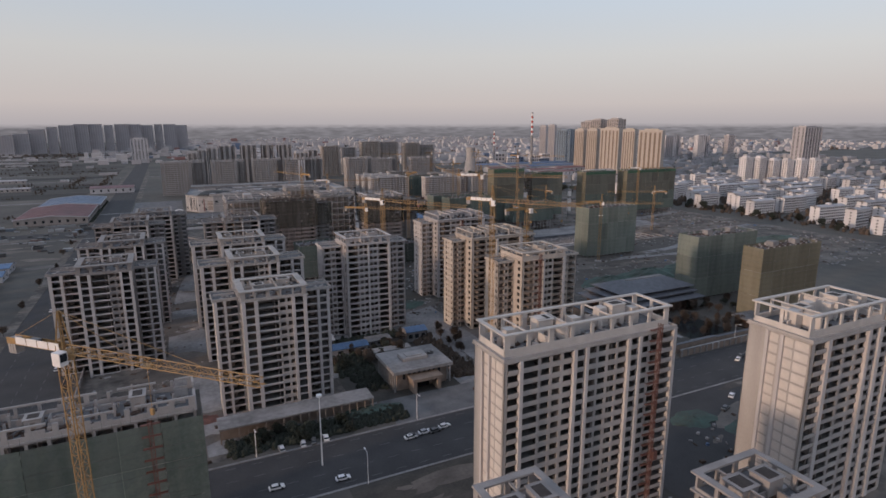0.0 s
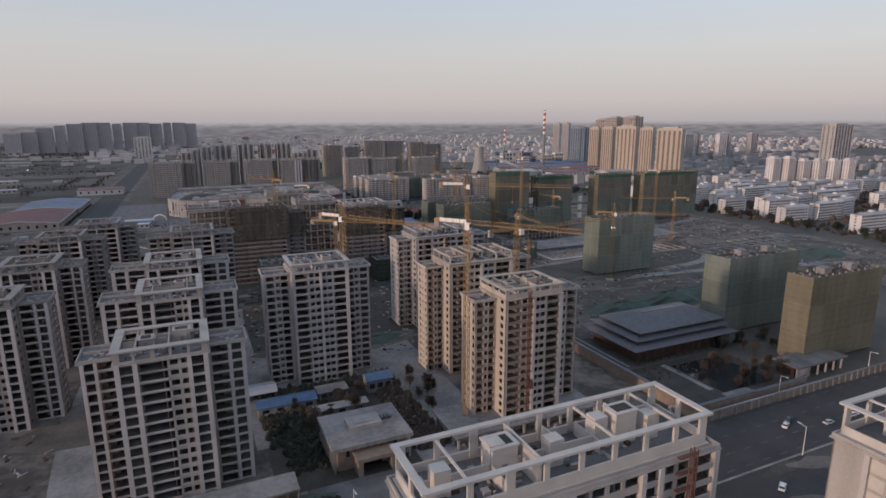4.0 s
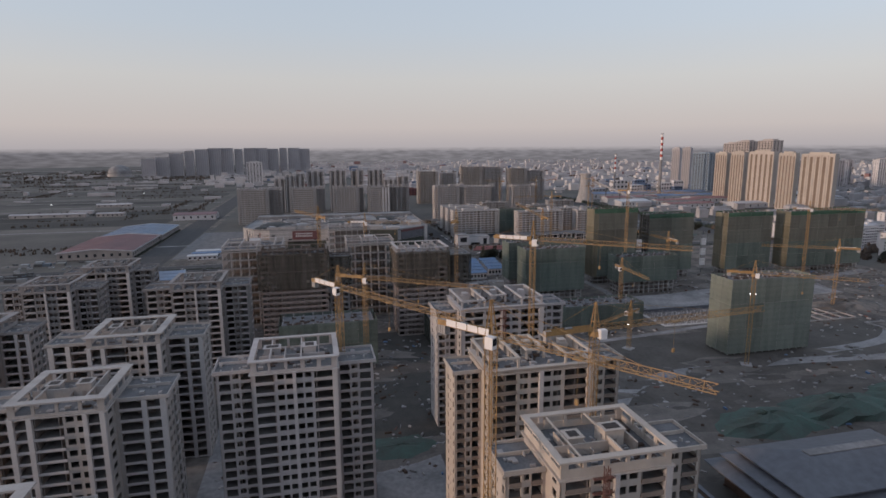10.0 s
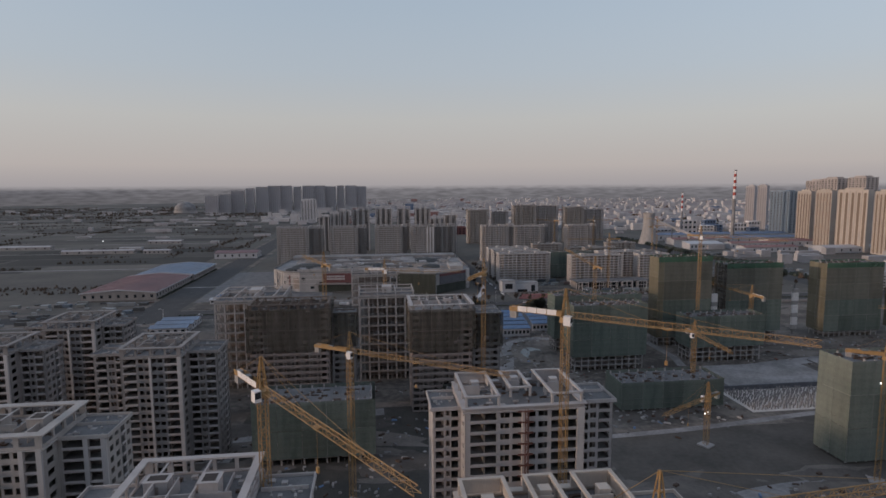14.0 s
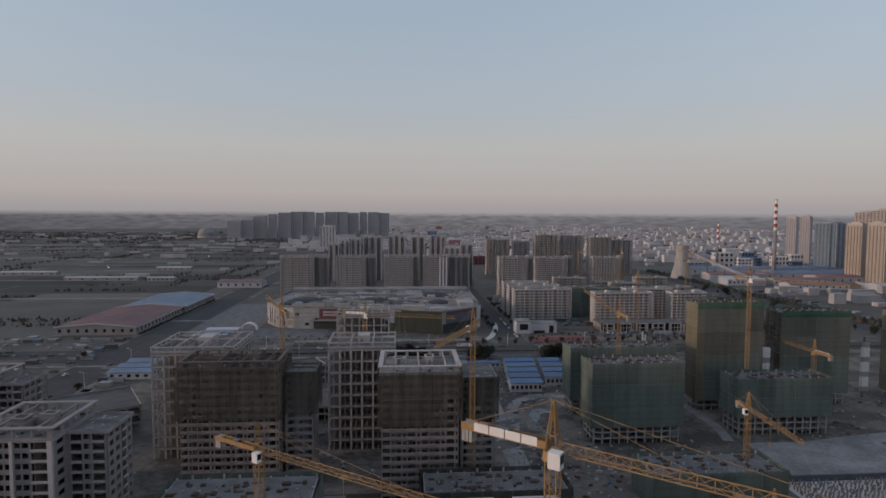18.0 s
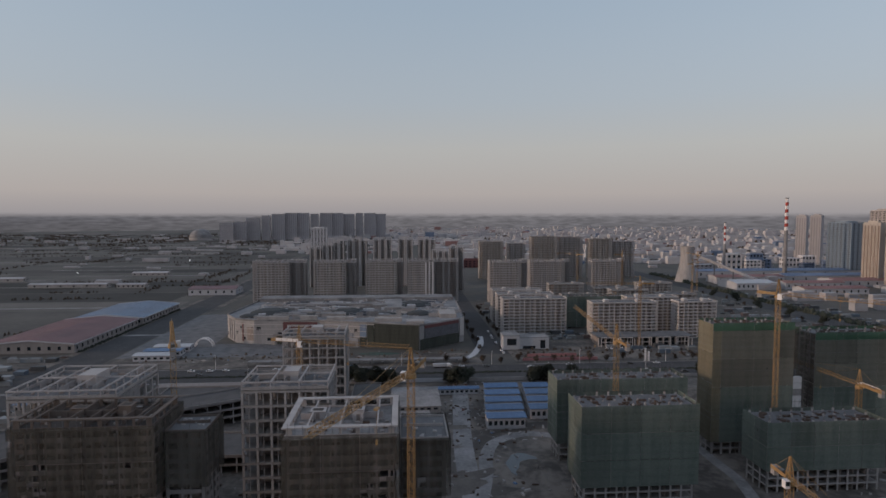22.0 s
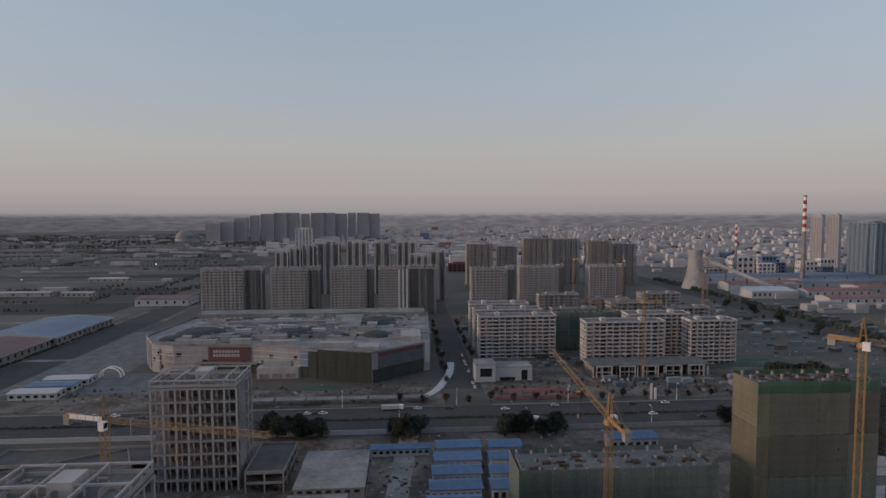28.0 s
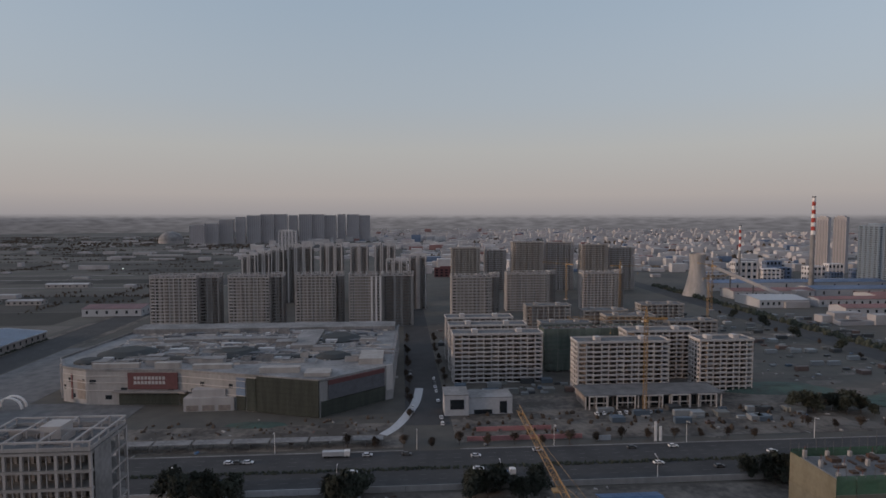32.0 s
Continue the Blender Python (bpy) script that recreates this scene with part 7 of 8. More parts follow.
for k in range(330):        # ragged belts of bare trees along fields, ditches and lanes
    u, v = rnd.uniform(-2300, -100), 760 + 2700 * rnd.random() ** 1.3
    length, across = rnd.uniform(40, 320), rnd.random() < 0.3
    for j in range(int(length / 3)):
        a = rnd.uniform(-length / 2, length / 2)
        x, y = (u + rnd.gauss(0, 4), v + a) if across else (u + a, v + rnd.gauss(0, 3))
        if x > -92:
            continue
        s = rnd.uniform(0.6, 2.0)
        p = [(x + s * rnd.uniform(0.5, 1.1) * math.cos(b), y + s * rnd.uniform(0.5, 1.1) * math.sin(b)) for b in (0.2, 1.4, 2.7, 3.9, 5.2)]
        g.prism(p, 0.2, s * rnd.uniform(1.0, 2.2), [(x + (b - x) * 0.45, y + (c - y) * 0.45) for b, c in p])
stuff("tree_belts", g, M_TWIG, "bare ragged tree belts between far fields", "trees")
for u, v in ((-560, 1010), (-470, 1015), (-420, 860), (-330, 862), (-330, 1180), (-640, 1350), (-250, 1420)):
    root = thing("light_mast", u, v, label="tall mast with a lit floodlight among fields", category="light mast", group="field floodlights")
    part("pole", Geo().cyl(0, 0, 0, 16, 0.25, 0.15, 6), M_STEEL, root)
    part("floodlight", Geo().box(-0.7, -0.35, 16, 0.7, 0.35, 16.8), M_LAMP, root, "lit white floodlight")

# ---- hoists, street furniture, trees, cars, site clutter ----


def hoist(label, u, v, h):
    """A red rack hoist standing before a facade."""
    root = thing("site_hoist", u, v, label=label, category="hoist", group="site hoists")
    g = Geo()
    lattice(g, (0, 0, 0), (0, 0, h), 0.8, 1.5, 0.12, 0.08)
    part("rack_mast", g, M_RUST, root)
    part("cage", Geo().box(0.5, -0.7, h * 0.3, 1.9, 0.7, h * 0.3 + 2.6), M_RUST, root)
    part("cage", Geo().box(-1.9, -0.7, 0.3, -0.5, 0.7, 2.9), M_RUST, root)
    for k in range(int(h / 6)):
        part("wall_tie", Geo().box(-0.1, 0.4, 3 + k * 6, 0.1, 1.9, 3.15 + k * 6), M_STEEL, root)
    landing = Geo().box(-2.0, 0.75, -0.1, 2.0, 1.5, 0.1).mesh("landing", M_RUST)
    for k in range(int(h / FH)):
        part("landing", landing, None, root, loc=(0, 0, (k + 1) * FH))
    return root


hoist("rust-red site hoist on a beige slab", 110, 98.9, 55)
hoist("rust-red site hoist on a sunlit tower", 142, 195.9, 50)
hoist("rust-red site hoist on a netted tower", -8, 132.5, 40)
hoist("rust-red site hoist on a grey tower", 160, 303, 48)


def lamp(u, v, h, turn, label="tall grey street lamp with one arm"):
    root = thing("street_lamp", u, v, 0, turn, label, "street lamp", "street lamps")
    part("pole", Geo().cyl(0, 0, 0, h, 0.14, 0.08, 8), M_CWHITE, root)
    part("arm", Geo().beam((0, 0, h - 0.1), (2.2, 0, h + 0.3), 0.09), M_CWHITE, root)
    part("lamp_head", Geo().box(1.9, -0.16, h + 0.2, 2.9, 0.16, h + 0.38), M_CWHITE, root)
    return root


first = lamp(-38, 144.8, 10, 90)
for k in range(1, 13):
    copy_thing(first, GRID @ pose(-38 + 28 * k, 144.8 if k % 2 else 173.6, 0, 0, 0, 90 if k % 2 else -90))
for k in range(14):
    copy_thing(first, GRID @ pose(40 + 32 * k, 631 if k % 2 else 669.5, 0, 0, 0, 90 if k % 2 else -90))
for k in range(8):
    copy_thing(first, GRID @ pose(-44.6, 210 + 60 * k, 0, 0, 0, 180))
root = thing("light_mast", 36, 160, label="very tall pale light mast at a roadside", category="light mast")
part("pole", Geo().cyl(0, 0, 0, 24, 0.28, 0.14, 8), M_CWHITE, root)
part("lamp_ring", Geo().cyl(0, 0, 23.4, 24, 0.9, 0.9, 10), M_CWHITE, root)


def car(label, mat):
    root = thing("car", 0, 0, label=label, category="car", group="parked and passing cars")
    g = Geo()
    prof = [(-2.2, 0.35), (2.2, 0.35), (2.25, 0.75), (1.3, 0.92), (-2.1, 0.98), (-2.25, 0.7)]
    n = len(prof)
    g.v = [(x, -0.88, z) for x, z in prof] + [(x, 0.88, z) for x, z in prof]
    g.f = [tuple(range(n)), tuple(range(2 * n - 1, n - 1, -1))] + [(k, k + n, (k + 1) % n + n, (k + 1) % n) for k in range(n)]
    part("body", g, mat, root)
    part("cabin_glass", Geo().prism([(-1.9, -0.8), (1.2, -0.8), (1.2, 0.8), (-1.9, 0.8)], 0.9, 1.38, [(-1.4, -0.66), (0.5, -0.66), (0.5, 0.66), (-1.4, 0.66)]), M_GLASS, root)
    part("roof", Geo().box(-1.4, -0.66, 1.381, 0.5, 0.66, 1.44), mat, root)
    wheel = Geo()
    for s in (-1, 1):
        for x in (-1.35, 1.35):
            wheel.beam((x, s * 0.72, 0.33), (x, s * 0.9, 0.33), 0.62)
    part("wheel_set", wheel, M_RUBBER, root)
    return root


white_car = car("small white car on the road", M_CWHITE)
grey_car = car("small grey car on the road", M_CAR)
dark_car = car("small dark car on the road", M_STEEL)
rnd = random.Random(17)
spots = [(67, 162.5, 3), (72.5, 163.5, 2), (76.2, 162.8, 8), (80.4, 164, 4)] + [(33, 174.2, 84), (36.6, 174.4, 80), (40.8, 174.6, 86), (26, 174, 90), (230.4, 161, 20), (225.7, 158.9, 24), (192, 135.9, 30), (181, 130, 20), (205, 120, 60)]
spots += [(rnd.uniform(-30, 420), rnd.choice((637, 642, 647, 655, 660, 664)), 0) for k in range(26)]
spots += [(rnd.uniform(-20, 330), rnd.choice((150, 154, 163, 168)), 0) for k in range(9)]
spots += [(rnd.choice((-72, -67, -56, -51)), rnd.uniform(200, 640), 90) for k in range(12)]
spots += [(rnd.choice((231, 246)), 700 + 9 * k, 90) for k in range(12)]
spots += [(330 + 4.2 * k, 708 + (k % 3), 80) for k in range(8)]
for i, (u, v, a) in enumerate(spots):
    kind = (white_car, grey_car, dark_car)[i % 3]
    m = GRID @ pose(u, v, 0.07, 0, 0, a + rnd.uniform(-2, 2))
    if i < 3:
        kind.matrix_world = m
    else:
        copy_thing(kind, m)
# long trucks parked beside the main road
for k, (u, v, w) in enumerate(((150, 641, 11), (190, 664, 12), (262, 641, 10), (90, 672, 9))):
    root = thing("truck", u, v, 0.06, 0, "long flat truck at the roadside", "truck")
    part("bed", Geo().box(0, -1.2, 0.9, w - 2.6, 1.2, 2.8 if k % 2 else 1.5), M_WSHED if k % 2 else M_BLUE, root)
    part("cab", Geo().box(w - 2.4, -1.15, 0.6, w, 1.15, 2.9), M_CWHITE, root)
    part("chassis", Geo().box(0.2, -0.5, 0.4, w - 2.4, 0.5, 0.899), M_STEEL, root)
    for x in (1.2, 2.6, w - 1.2):
        part("wheel", Geo().beam((x, -1.15, 0.48), (x, 1.15, 0.48), 0.9), M_RUBBER, root)


# trees: a tapered trunk, limbs, and a ragged crown of small clumps
def tree(label, h, r, n, evergreen, seed):
    rnd = random.Random(seed)
    root = thing("tree", 0, 0, label=label, category="tree", group="roadside trees")
    g = Geo().cyl(0, 0, 0, h * 0.55, 0.16 * h / 8, 0.09 * h / 8, 7)
    for k in range(9):
        a, z = rnd.uniform(0, 6.28), h * rnd.uniform(0.25, 0.6)
        e = (math.cos(a) * r * rnd.uniform(0.4, 0.85), math.sin(a) * r * rnd.uniform(0.4, 0.85), z + h * rnd.uniform(0.15, 0.35))
        g.beam((0, 0, z), e, 0.1)
        for j in range(3):
            b = a + rnd.uniform(-0.8, 0.8)
            g.beam(e, (e[0] + math.cos(b) * r * 0.4, e[1] + math.sin(b) * r * 0.4, e[2] + h * rnd.uniform(0, 0.14)), 0.05)
    part("trunk", g, M_BARK, root)
    g = Geo()
    lobes = [(rnd.uniform(-0.5, 0.5) * r, rnd.uniform(-0.5, 0.5) * r, h * rnd.uniform(0.42, 0.85), rnd.uniform(0.35, 0.7) * r) for k in range(7)]
    for k in range(n):
        cx, cy, cz, cr = rnd.choice(lobes)
        a, b, d = rnd.uniform(0, 6.28), rnd.uniform(-1.3, 1.5), cr * rnd.uniform(0.45, 1.05)
        c = Vector((cx + math.cos(a) * math.cos(b) * d, cy + math.sin(a) * math.cos(b) * d, cz + math.sin(b) * d * 0.9))
        s = rnd.uniform(0.12, 0.34) if evergreen else rnd.uniform(0.05, 0.13)
        x = Vector((rnd.uniform(-1, 1), rnd.uniform(-1, 1), rnd.uniform(-1, 1))).normalized()
        y = x.orthogonal().normalized() * s
        x = x * s * (1.6 if evergreen else 5)
        i = len(g.v)
        g.v += [tuple(c - x - y), tuple(c + x - y * 0.4), tuple(c + x * 0.6 + y), tuple(c - x * 0.8 + y)]
        g.f.append((i, i + 1, i + 2, i + 3))
    part("crown", g, M_LEAF if evergreen else M_TWIG, root)
    return root


ever = [tree("dark evergreen tree with a ragged crown", 9.5, 4.8, 1500, True, 1), tree("dark evergreen tree with a ragged crown", 8, 4.4, 1300, True, 2)]
bare = [tree("bare brown winter tree", 7, 2.6, 700, False, 3), tree("bare brown winter shrub tree", 5, 2.2, 600, False, 4)]
rnd = random.Random(23)
places = [(150 + rnd.uniform(-14, 14), 636 - rnd.uniform(3, 14), 0) for k in range(12)] + [(202 + rnd.uniform(-9, 9), 628 - rnd.uniform(0, 8), 0) for k in range(9)]
places += [(268 + rnd.uniform(-16, 16), 630 - rnd.uniform(0, 10), 0) for k in range(14)] + [(372 + rnd.uniform(-10, 12), 634 - rnd.uniform(3, 9), 0) for k in range(10)]
places += [(446 + rnd.uniform(-8, 34), 700 + rnd.uniform(-6, 14), 0) for k in range(16)] + [(20 + rnd.uniform(-10, 45), 180 + rnd.uniform(-4, 4), 0) for k in range(12)]
places += [(240 + rnd.uniform(-6, 30), 190 + rnd.uniform(-8, 18), 1) for k in range(16)] + [(264 + rnd.uniform(0, 30), 212 + rnd.uniform(-6, 14), k % 2) for k in range(14)]
places += [(58 + rnd.uniform(0, 38), 224 + rnd.uniform(0, 20), 1 - (k % 3 == 0)) for k in range(18)] + [(112 + rnd.uniform(0, 12), 215 + rnd.uniform(0, 40), 1) for k in range(9)]
places += [(200 + 13 * k, 671 + rnd.uniform(0, 3), 1) for k in range(16)] + [(-42 + rnd.uniform(-2, 2), 220 + 34 * k, 1) for k in range(12)] + [(-82 + rnd.uniform(-2, 2), 240 + 50 * k, 1) for k in range(9)] + [(229 + rnd.uniform(-1, 1), 712 + 19 * k, 1) for k in range(11)] + [(252 + rnd.uniform(-1, 1), 735 + 19 * k, 1) for k in range(10)]
places += [(430 + 13 * k, 676 + rnd.uniform(0, 6), 1) for k in range(8)] + [(600 + rnd.uniform(-6, 10), 330 + 12 * k, k % 2) for k in range(26)] + [(570 + rnd.uniform(-4, 4), 690 + 24 * k, k % 2) for k in range(14)]
for i, (u, v, b) in enumerate(places):
    kind = (bare if b else ever)[i % 2]
    m = GRID @ pose(u, v, 0, 0, 0, rnd.uniform(0, 360)) @ Matrix.Scale(0.5 if v < 260 and not b else rnd.uniform(0.85, 1.1), 4)
    if kind.get("placed") is None:
        kind["placed"] = 1
        kind.matrix_world = m
    else:
        copy_thing(kind, m)
# hedges, woods and orchards that nobody could count
for label, box, n, mat, s0, s1 in (("dark hedge strip of the main road's median", (-40, 648.5, 560, 651), 2600, M_LEAF, 0.2, 0.7), ("bare brown shrubs on a forecourt", (253, 682, 440, 712), 130, M_TWIG, 0.5, 1.5), ("bare brown shrubs before the mall", (-20, 690, 222, 712), 110, M_TWIG, 0.4, 1.2), ("dark scrub along the sales garden", (10, 176, 72, 186), 1500, M_LEAF, 0.3, 1.2), ("low hedge along a warehouse wall", (-83.2, 728, -79.5, 925), 420, M_LEAF, 0.3, 1.1), ("brown scrub in the walled court", (206, 205, 262, 217), 160, M_TWIG, 0.15, 0.6), ("dark garden scrub beside a sales hall", (58, 219, 75, 241), 240, M_LEAF, 0.5, 1.5), ("brown garden scrub beside a sales hall", (101.6, 198, 113, 262), 330, M_TWIG, 0.5, 1.9), ("dark garden scrub behind a sales hall", (58, 252, 98, 261), 260, M_LEAF, 0.5, 1.5), ("dark garden scrub beside a pavilion", (62, 201, 73.5, 218), 170, M_LEAF, 0.4, 1.3),
                                   ("bare thin woods far off among fields", (-2600, 2200, -250, 3300), 2600, M_TWIG, 2, 5), ("street trees of the old town", (600, 300, 1080, 760), 2600, M_TWIG, 1.2, 3.6), ("far town trees", (300, 1500, 2800, 3400), 4200, M_TWIG, 3, 8), ("dark trees along the factory avenue", (606, 700, 616, 1250), 700, M_LEAF, 1.0, 3.2)):
    g = Geo()
    for k in range(n):
        u, v = rnd.uniform(box[0], box[2]), rnd.uniform(box[1], box[3])
        if "far" in label or "distant" in label:
            clump = math.sin(u * 0.013) + math.sin(v * 0.017 + u * 0.005)
            if clump < 0.1:
                continue
        s = rnd.uniform(s0, s1)
        p = [(u + s * rnd.uniform(0.6, 1.1) * math.cos(a), v + s * rnd.uniform(0.6, 1.1) * math.sin(a)) for a in (0.2, 1.4, 2.7, 3.9, 5.2)]
        g.prism(p, 0, s * rnd.uniform(0.5, 0.9), None)
        g.prism(p, s * 0.5, s * rnd.uniform(1.1, 1.8), [(u + (a - u) * 0.35, v + (b - v) * 0.35) for a, b in p])
    stuff("shrubs", g, mat, label, "shrubs")

# ---- yards: tracks, stacks, heaps ----


def ribbon(name, pts, w, z, mat, label):
    """A curved strip of ground through a few points."""
    g = Geo()
    for k, (x, y) in enumerate(pts):
        a, b = pts[max(0, k - 1)], pts[min(len(pts) - 1, k + 1)]
        d = math.hypot(b[0] - a[0], b[1] - a[1])
        nx, ny = -(b[1] - a[1]) / d * w / 2, (b[0] - a[0]) / d * w / 2
        g.v += [(x - nx, y - ny, z), (x + nx, y + ny, z)]
        if k:
            i = 2 * k
            g.f.append((i - 2, i, i + 1, i - 1))
    return solid(name, g, mat, label, "ground", "structure")


def curve(pts, n=8):
    out = []
    for k in range(len(pts) - 1):
        p0, p1, p2, p3 = pts[max(0, k - 1)], pts[k], pts[k + 1], pts[min(len(pts) - 1, k + 2)]
        for j in range(n):
            t = j / n
            out.append(tuple(0.5 * (2 * p1[c] + (p2[c] - p0[c]) * t + (2 * p0[c] - 5 * p1[c] + 4 * p2[c] - p3[c]) * t * t + (3 * p1[c] - p0[c] - 3 * p2[c] + p3[c]) * t ** 3) for c in (0, 1)))
    return out + [pts[-1]]


ribbon("site_track", curve([(196, 430), (196, 512), (200, 570), (205, 628)]), 9, 0.075, M_PAVE, "pale compacted haul road")
ribbon("site_track", curve([(246, 536), (229, 541), (213, 533), (206, 518), (203, 499), (198, 478)]), 6, 0.08, M_PAVE, "pale sandy haul road round a pond")
ribbon("site_track", curve([(205, 384), (217, 385), (250, 387), (284, 391), (330, 397), (372, 396)]), 4, 0.13, M_PAVE, "pale haul road before a pit")
ribbon("site_track", curve([(304, 522), (304, 503), (304, 487), (300, 470)]), 5, 0.08, M_PAVE, "pale sandy haul road between shells")
g = Geo()
rnd = random.Random(77)
g.v = [(221 + (8.5 + rnd.uniform(-1.2, 1.2)) * math.cos(k * math.pi / 12), 506 + (12 + rnd.uniform(-1.5, 1.5)) * math.sin(k * math.pi / 12), 0.15) for k in range(24)]
g.f = [tuple(range(24))]
solid("pond", g, M_POND, "shallow blue-grey pond in bare earth", "pond", "structure")
ribbon("site_track", curve([(188, 262), (205, 300), (235, 330), (290, 338), (380, 330), (500, 300)]), 8, 0.075, M_PAVE, "pale haul road across the open site")
ribbon("site_track", curve([(352, 345), (400, 352), (450, 380), (560, 400)]), 7, 0.08, M_PAVE, "pale haul road across the open site")
ribbon("site_track", curve([(300, 455), (380, 470), (470, 480), (560, 500)]), 10, 0.085, M_PAVE, "pale haul road between netted blocks")
ribbon("site_track", curve([(8, 190), (2, 250), (3, 330), (12, 420), (30, 458)]), 17, 0.075, M_PAVE, "pale concrete estate lane")
ribbon("site_track", curve([(58, 220), (58, 300), (60, 380), (80, 420), (125, 425)]), 8, 0.078, M_PAVE, "pale concrete estate lane")
ribbon("ramp", curve([(236, 762), (233, 735), (227, 712), (222, 698), (216, 688)]), 5, 0.15, M_WSHED, "pale curved ramp beside a mall")
rnd = random.Random(40)
zones = [((190, 250, 570, 345), 620), ((200, 395, 290, 470), 260), ((200, 540, 310, 628), 200), ((355, 370, 570, 520), 520), ((-36, 180, 8, 470), 160), ((60, 283, 190, 420), 420), ((62, 452, 235, 625), 420), ((-40, 672, 226, 712), 40), ((252, 676, 460, 716), 30), ((440, 690, 575, 900), 90), ((45, 50, 122, 100), 130), ((150, 102, 190, 126), 40), ((110, 176, 200, 196), 90)]
for mat, seed, lab in ((M_PAVE, 1, "pale building debris and stacked blocks"), (M_WOODD, 2, "dark timber and pipe stacks"), (M_RUST, 3, "rusty bar bundles"), (M_CONC, 4, "grey spoil and block stacks"), (M_BLUE, 5, "blue barrels and hoarding panels")):
    rnd = random.Random(seed + 60)
    g = Geo()
    for (x0, y0, x1, y1), n in zones:
        for k in range(int(n * (0.05 if seed in (3, 5) else 0.42))):
            x, y = rnd.uniform(x0, x1), rnd.uniform(y0, y1)
            cx, cy = x0 + (x1 - x0) * ((int(x) * 7919) % 13) / 13, y0 + (y1 - y0) * ((int(y) * 104729) % 11) / 11
            if rnd.random() < 0.5:
                x, y = cx + rnd.gauss(0, 7), cy + rnd.gauss(0, 5)
            a, w, d, h = rnd.uniform(0, 3.14), rnd.uniform(0.2, 1.5), rnd.uniform(0.15, 0.7), rnd.uniform(0.1, 0.8)
            ca, sa = math.cos(a), math.sin(a)
            g.prism([(x + p * ca - q * sa, y + p * sa + q * ca) for p, q in ((-w, -d), (w, -d), (w, d), (-w, d))], 0.03, 0.05 + h, [(x + p * ca - q * sa, y + p * sa + q * ca) for p, q in ((-w * 0.9, -d * 0.8), (w * 0.8, -d * 0.9), (w * 0.9, d * 0.7), (-w * 0.85, d * 0.9))])
    stuff("site_debris", g, mat, lab, "debris")


def heap(label, u, v, rx, ry, h, mat, seed):
    """A soft uneven heap."""
    rnd = random.Random(seed)
    g, n, m = Geo(), 18, 5
    for j in range(m):
        f = j / (m - 1)
        for k in range(n):
            a = 2 * math.pi * k / n
            s = (1 - f) * (1 + 0.18 * rnd.uniform(-1, 1)) + 0.02
            g.v.append((rx * s * math.cos(a), ry * s * math.sin(a), h * (1 - (1 - f) ** 2) * (1 + 0.2 * rnd.uniform(-1, 1)) if j else 0.03))
    for j in range(m - 1):
        for k in range(n):
            g.f.append((j * n + k, j * n + (k + 1) % n, (j + 1) * n + (k + 1) % n, (j + 1) * n + k))
    g.f.append(tuple(range((m - 1) * n, m * n)))
    return solid("earth_mound", g, mat, label, "heap", u=u, v=v)


for k, (u, v, rx, ry, h, mat, lab) in enumerate(((262, 284, 22, 12, 4.5, M_NETROOF, "earth heap under a green dust sheet"), (300, 288, 26, 13, 5, M_NETROOF, "earth heap under a green dust sheet"), (345, 292, 24, 12, 4, M_NETROOF, "earth heap under a green dust sheet"), (420, 300, 30, 16, 3.5, M_DUST, "bare brown heap of dug earth"), (455, 746, 36, 15, 1.6, M_NETROOF, "earth heap under a green dust sheet"), (520, 716, 34, 14, 1.6, M_NETROOF, "earth heap under a green dust sheet"), (440, 412, 26, 14, 4, M_DUST, "bare brown heap of dug earth"), (10, 474, 16, 7, 7, M_DUST, "tall pale heap of sand beside a deck"), (60, 186, 12, 5, 2, M_NETROOF, "earth strip under a green dust sheet"), (120, 300, 14, 8, 1.2, M_NETROOF, "ground under a green dust sheet"), (500, 330, 34, 16, 4, M_NETROOF, "earth heap under a green dust sheet"), (164, 130, 9, 6, 1.0, M_NETROOF, "ground under a green dust sheet"), (178, 118, 10, 5, 0.8, M_NETROOF, "ground under a green dust sheet"), (168, 104, 12, 6, 1.4, M_DUST, "bare brown heap of dug earth"), (-14, 212, 9, 5, 1.0, M_NETROOF, "ground under a green dust sheet"), (4, 206, 6, 4, 0.8, M_RUST, "low heap of red brick rubble"), (150, 706, 16, 5, 1.0, M_NETROOF, "ground under a green dust sheet"), (225, 500, 10, 12, 1.5, M_DUST, "bare brown heap of dug earth"))):
    heap(lab, u, v, rx, ry, h, mat, k)
# hoardings
for x0, y0, x1, y1, mat, lab in ((256, 677, 312, 677.3, M_PINK, "dull red steel site hoarding"), (262, 689, 300, 689.3, M_PINK, "dull red steel site hoarding"), (318, 674, 325, 674.3, M_WSHED, "short white steel site hoarding"), (206, 630, 575, 630.3, M_CONC, "grey steel site hoarding"), (10, 630, 205, 630.3, M_WSHED, "white steel site hoarding"), (205, 255, 205.3, 420, M_WSHED, "white steel site hoarding"), (-40, 176, -39.7, 470, M_CONC, "grey steel site hoarding")):
    root = thing("hoarding", x0, y0, label=lab, category="hoarding", group="site hoardings")
    W, D = x1 - x0, y1 - y0
    n = max(1, round(max(W, D) / 20))
    for k in range(n):
        if W > D:
            part("hoarding_panel", Geo().box(W * k / n + 0.05, 0, 0, W * (k + 1) / n - 0.05, D, 2.4), mat, root)
        else:
            part("hoarding_panel", Geo().box(0, D * k / n + 0.05, 0, W, D * (k + 1) / n - 0.05, 2.4), mat, root)
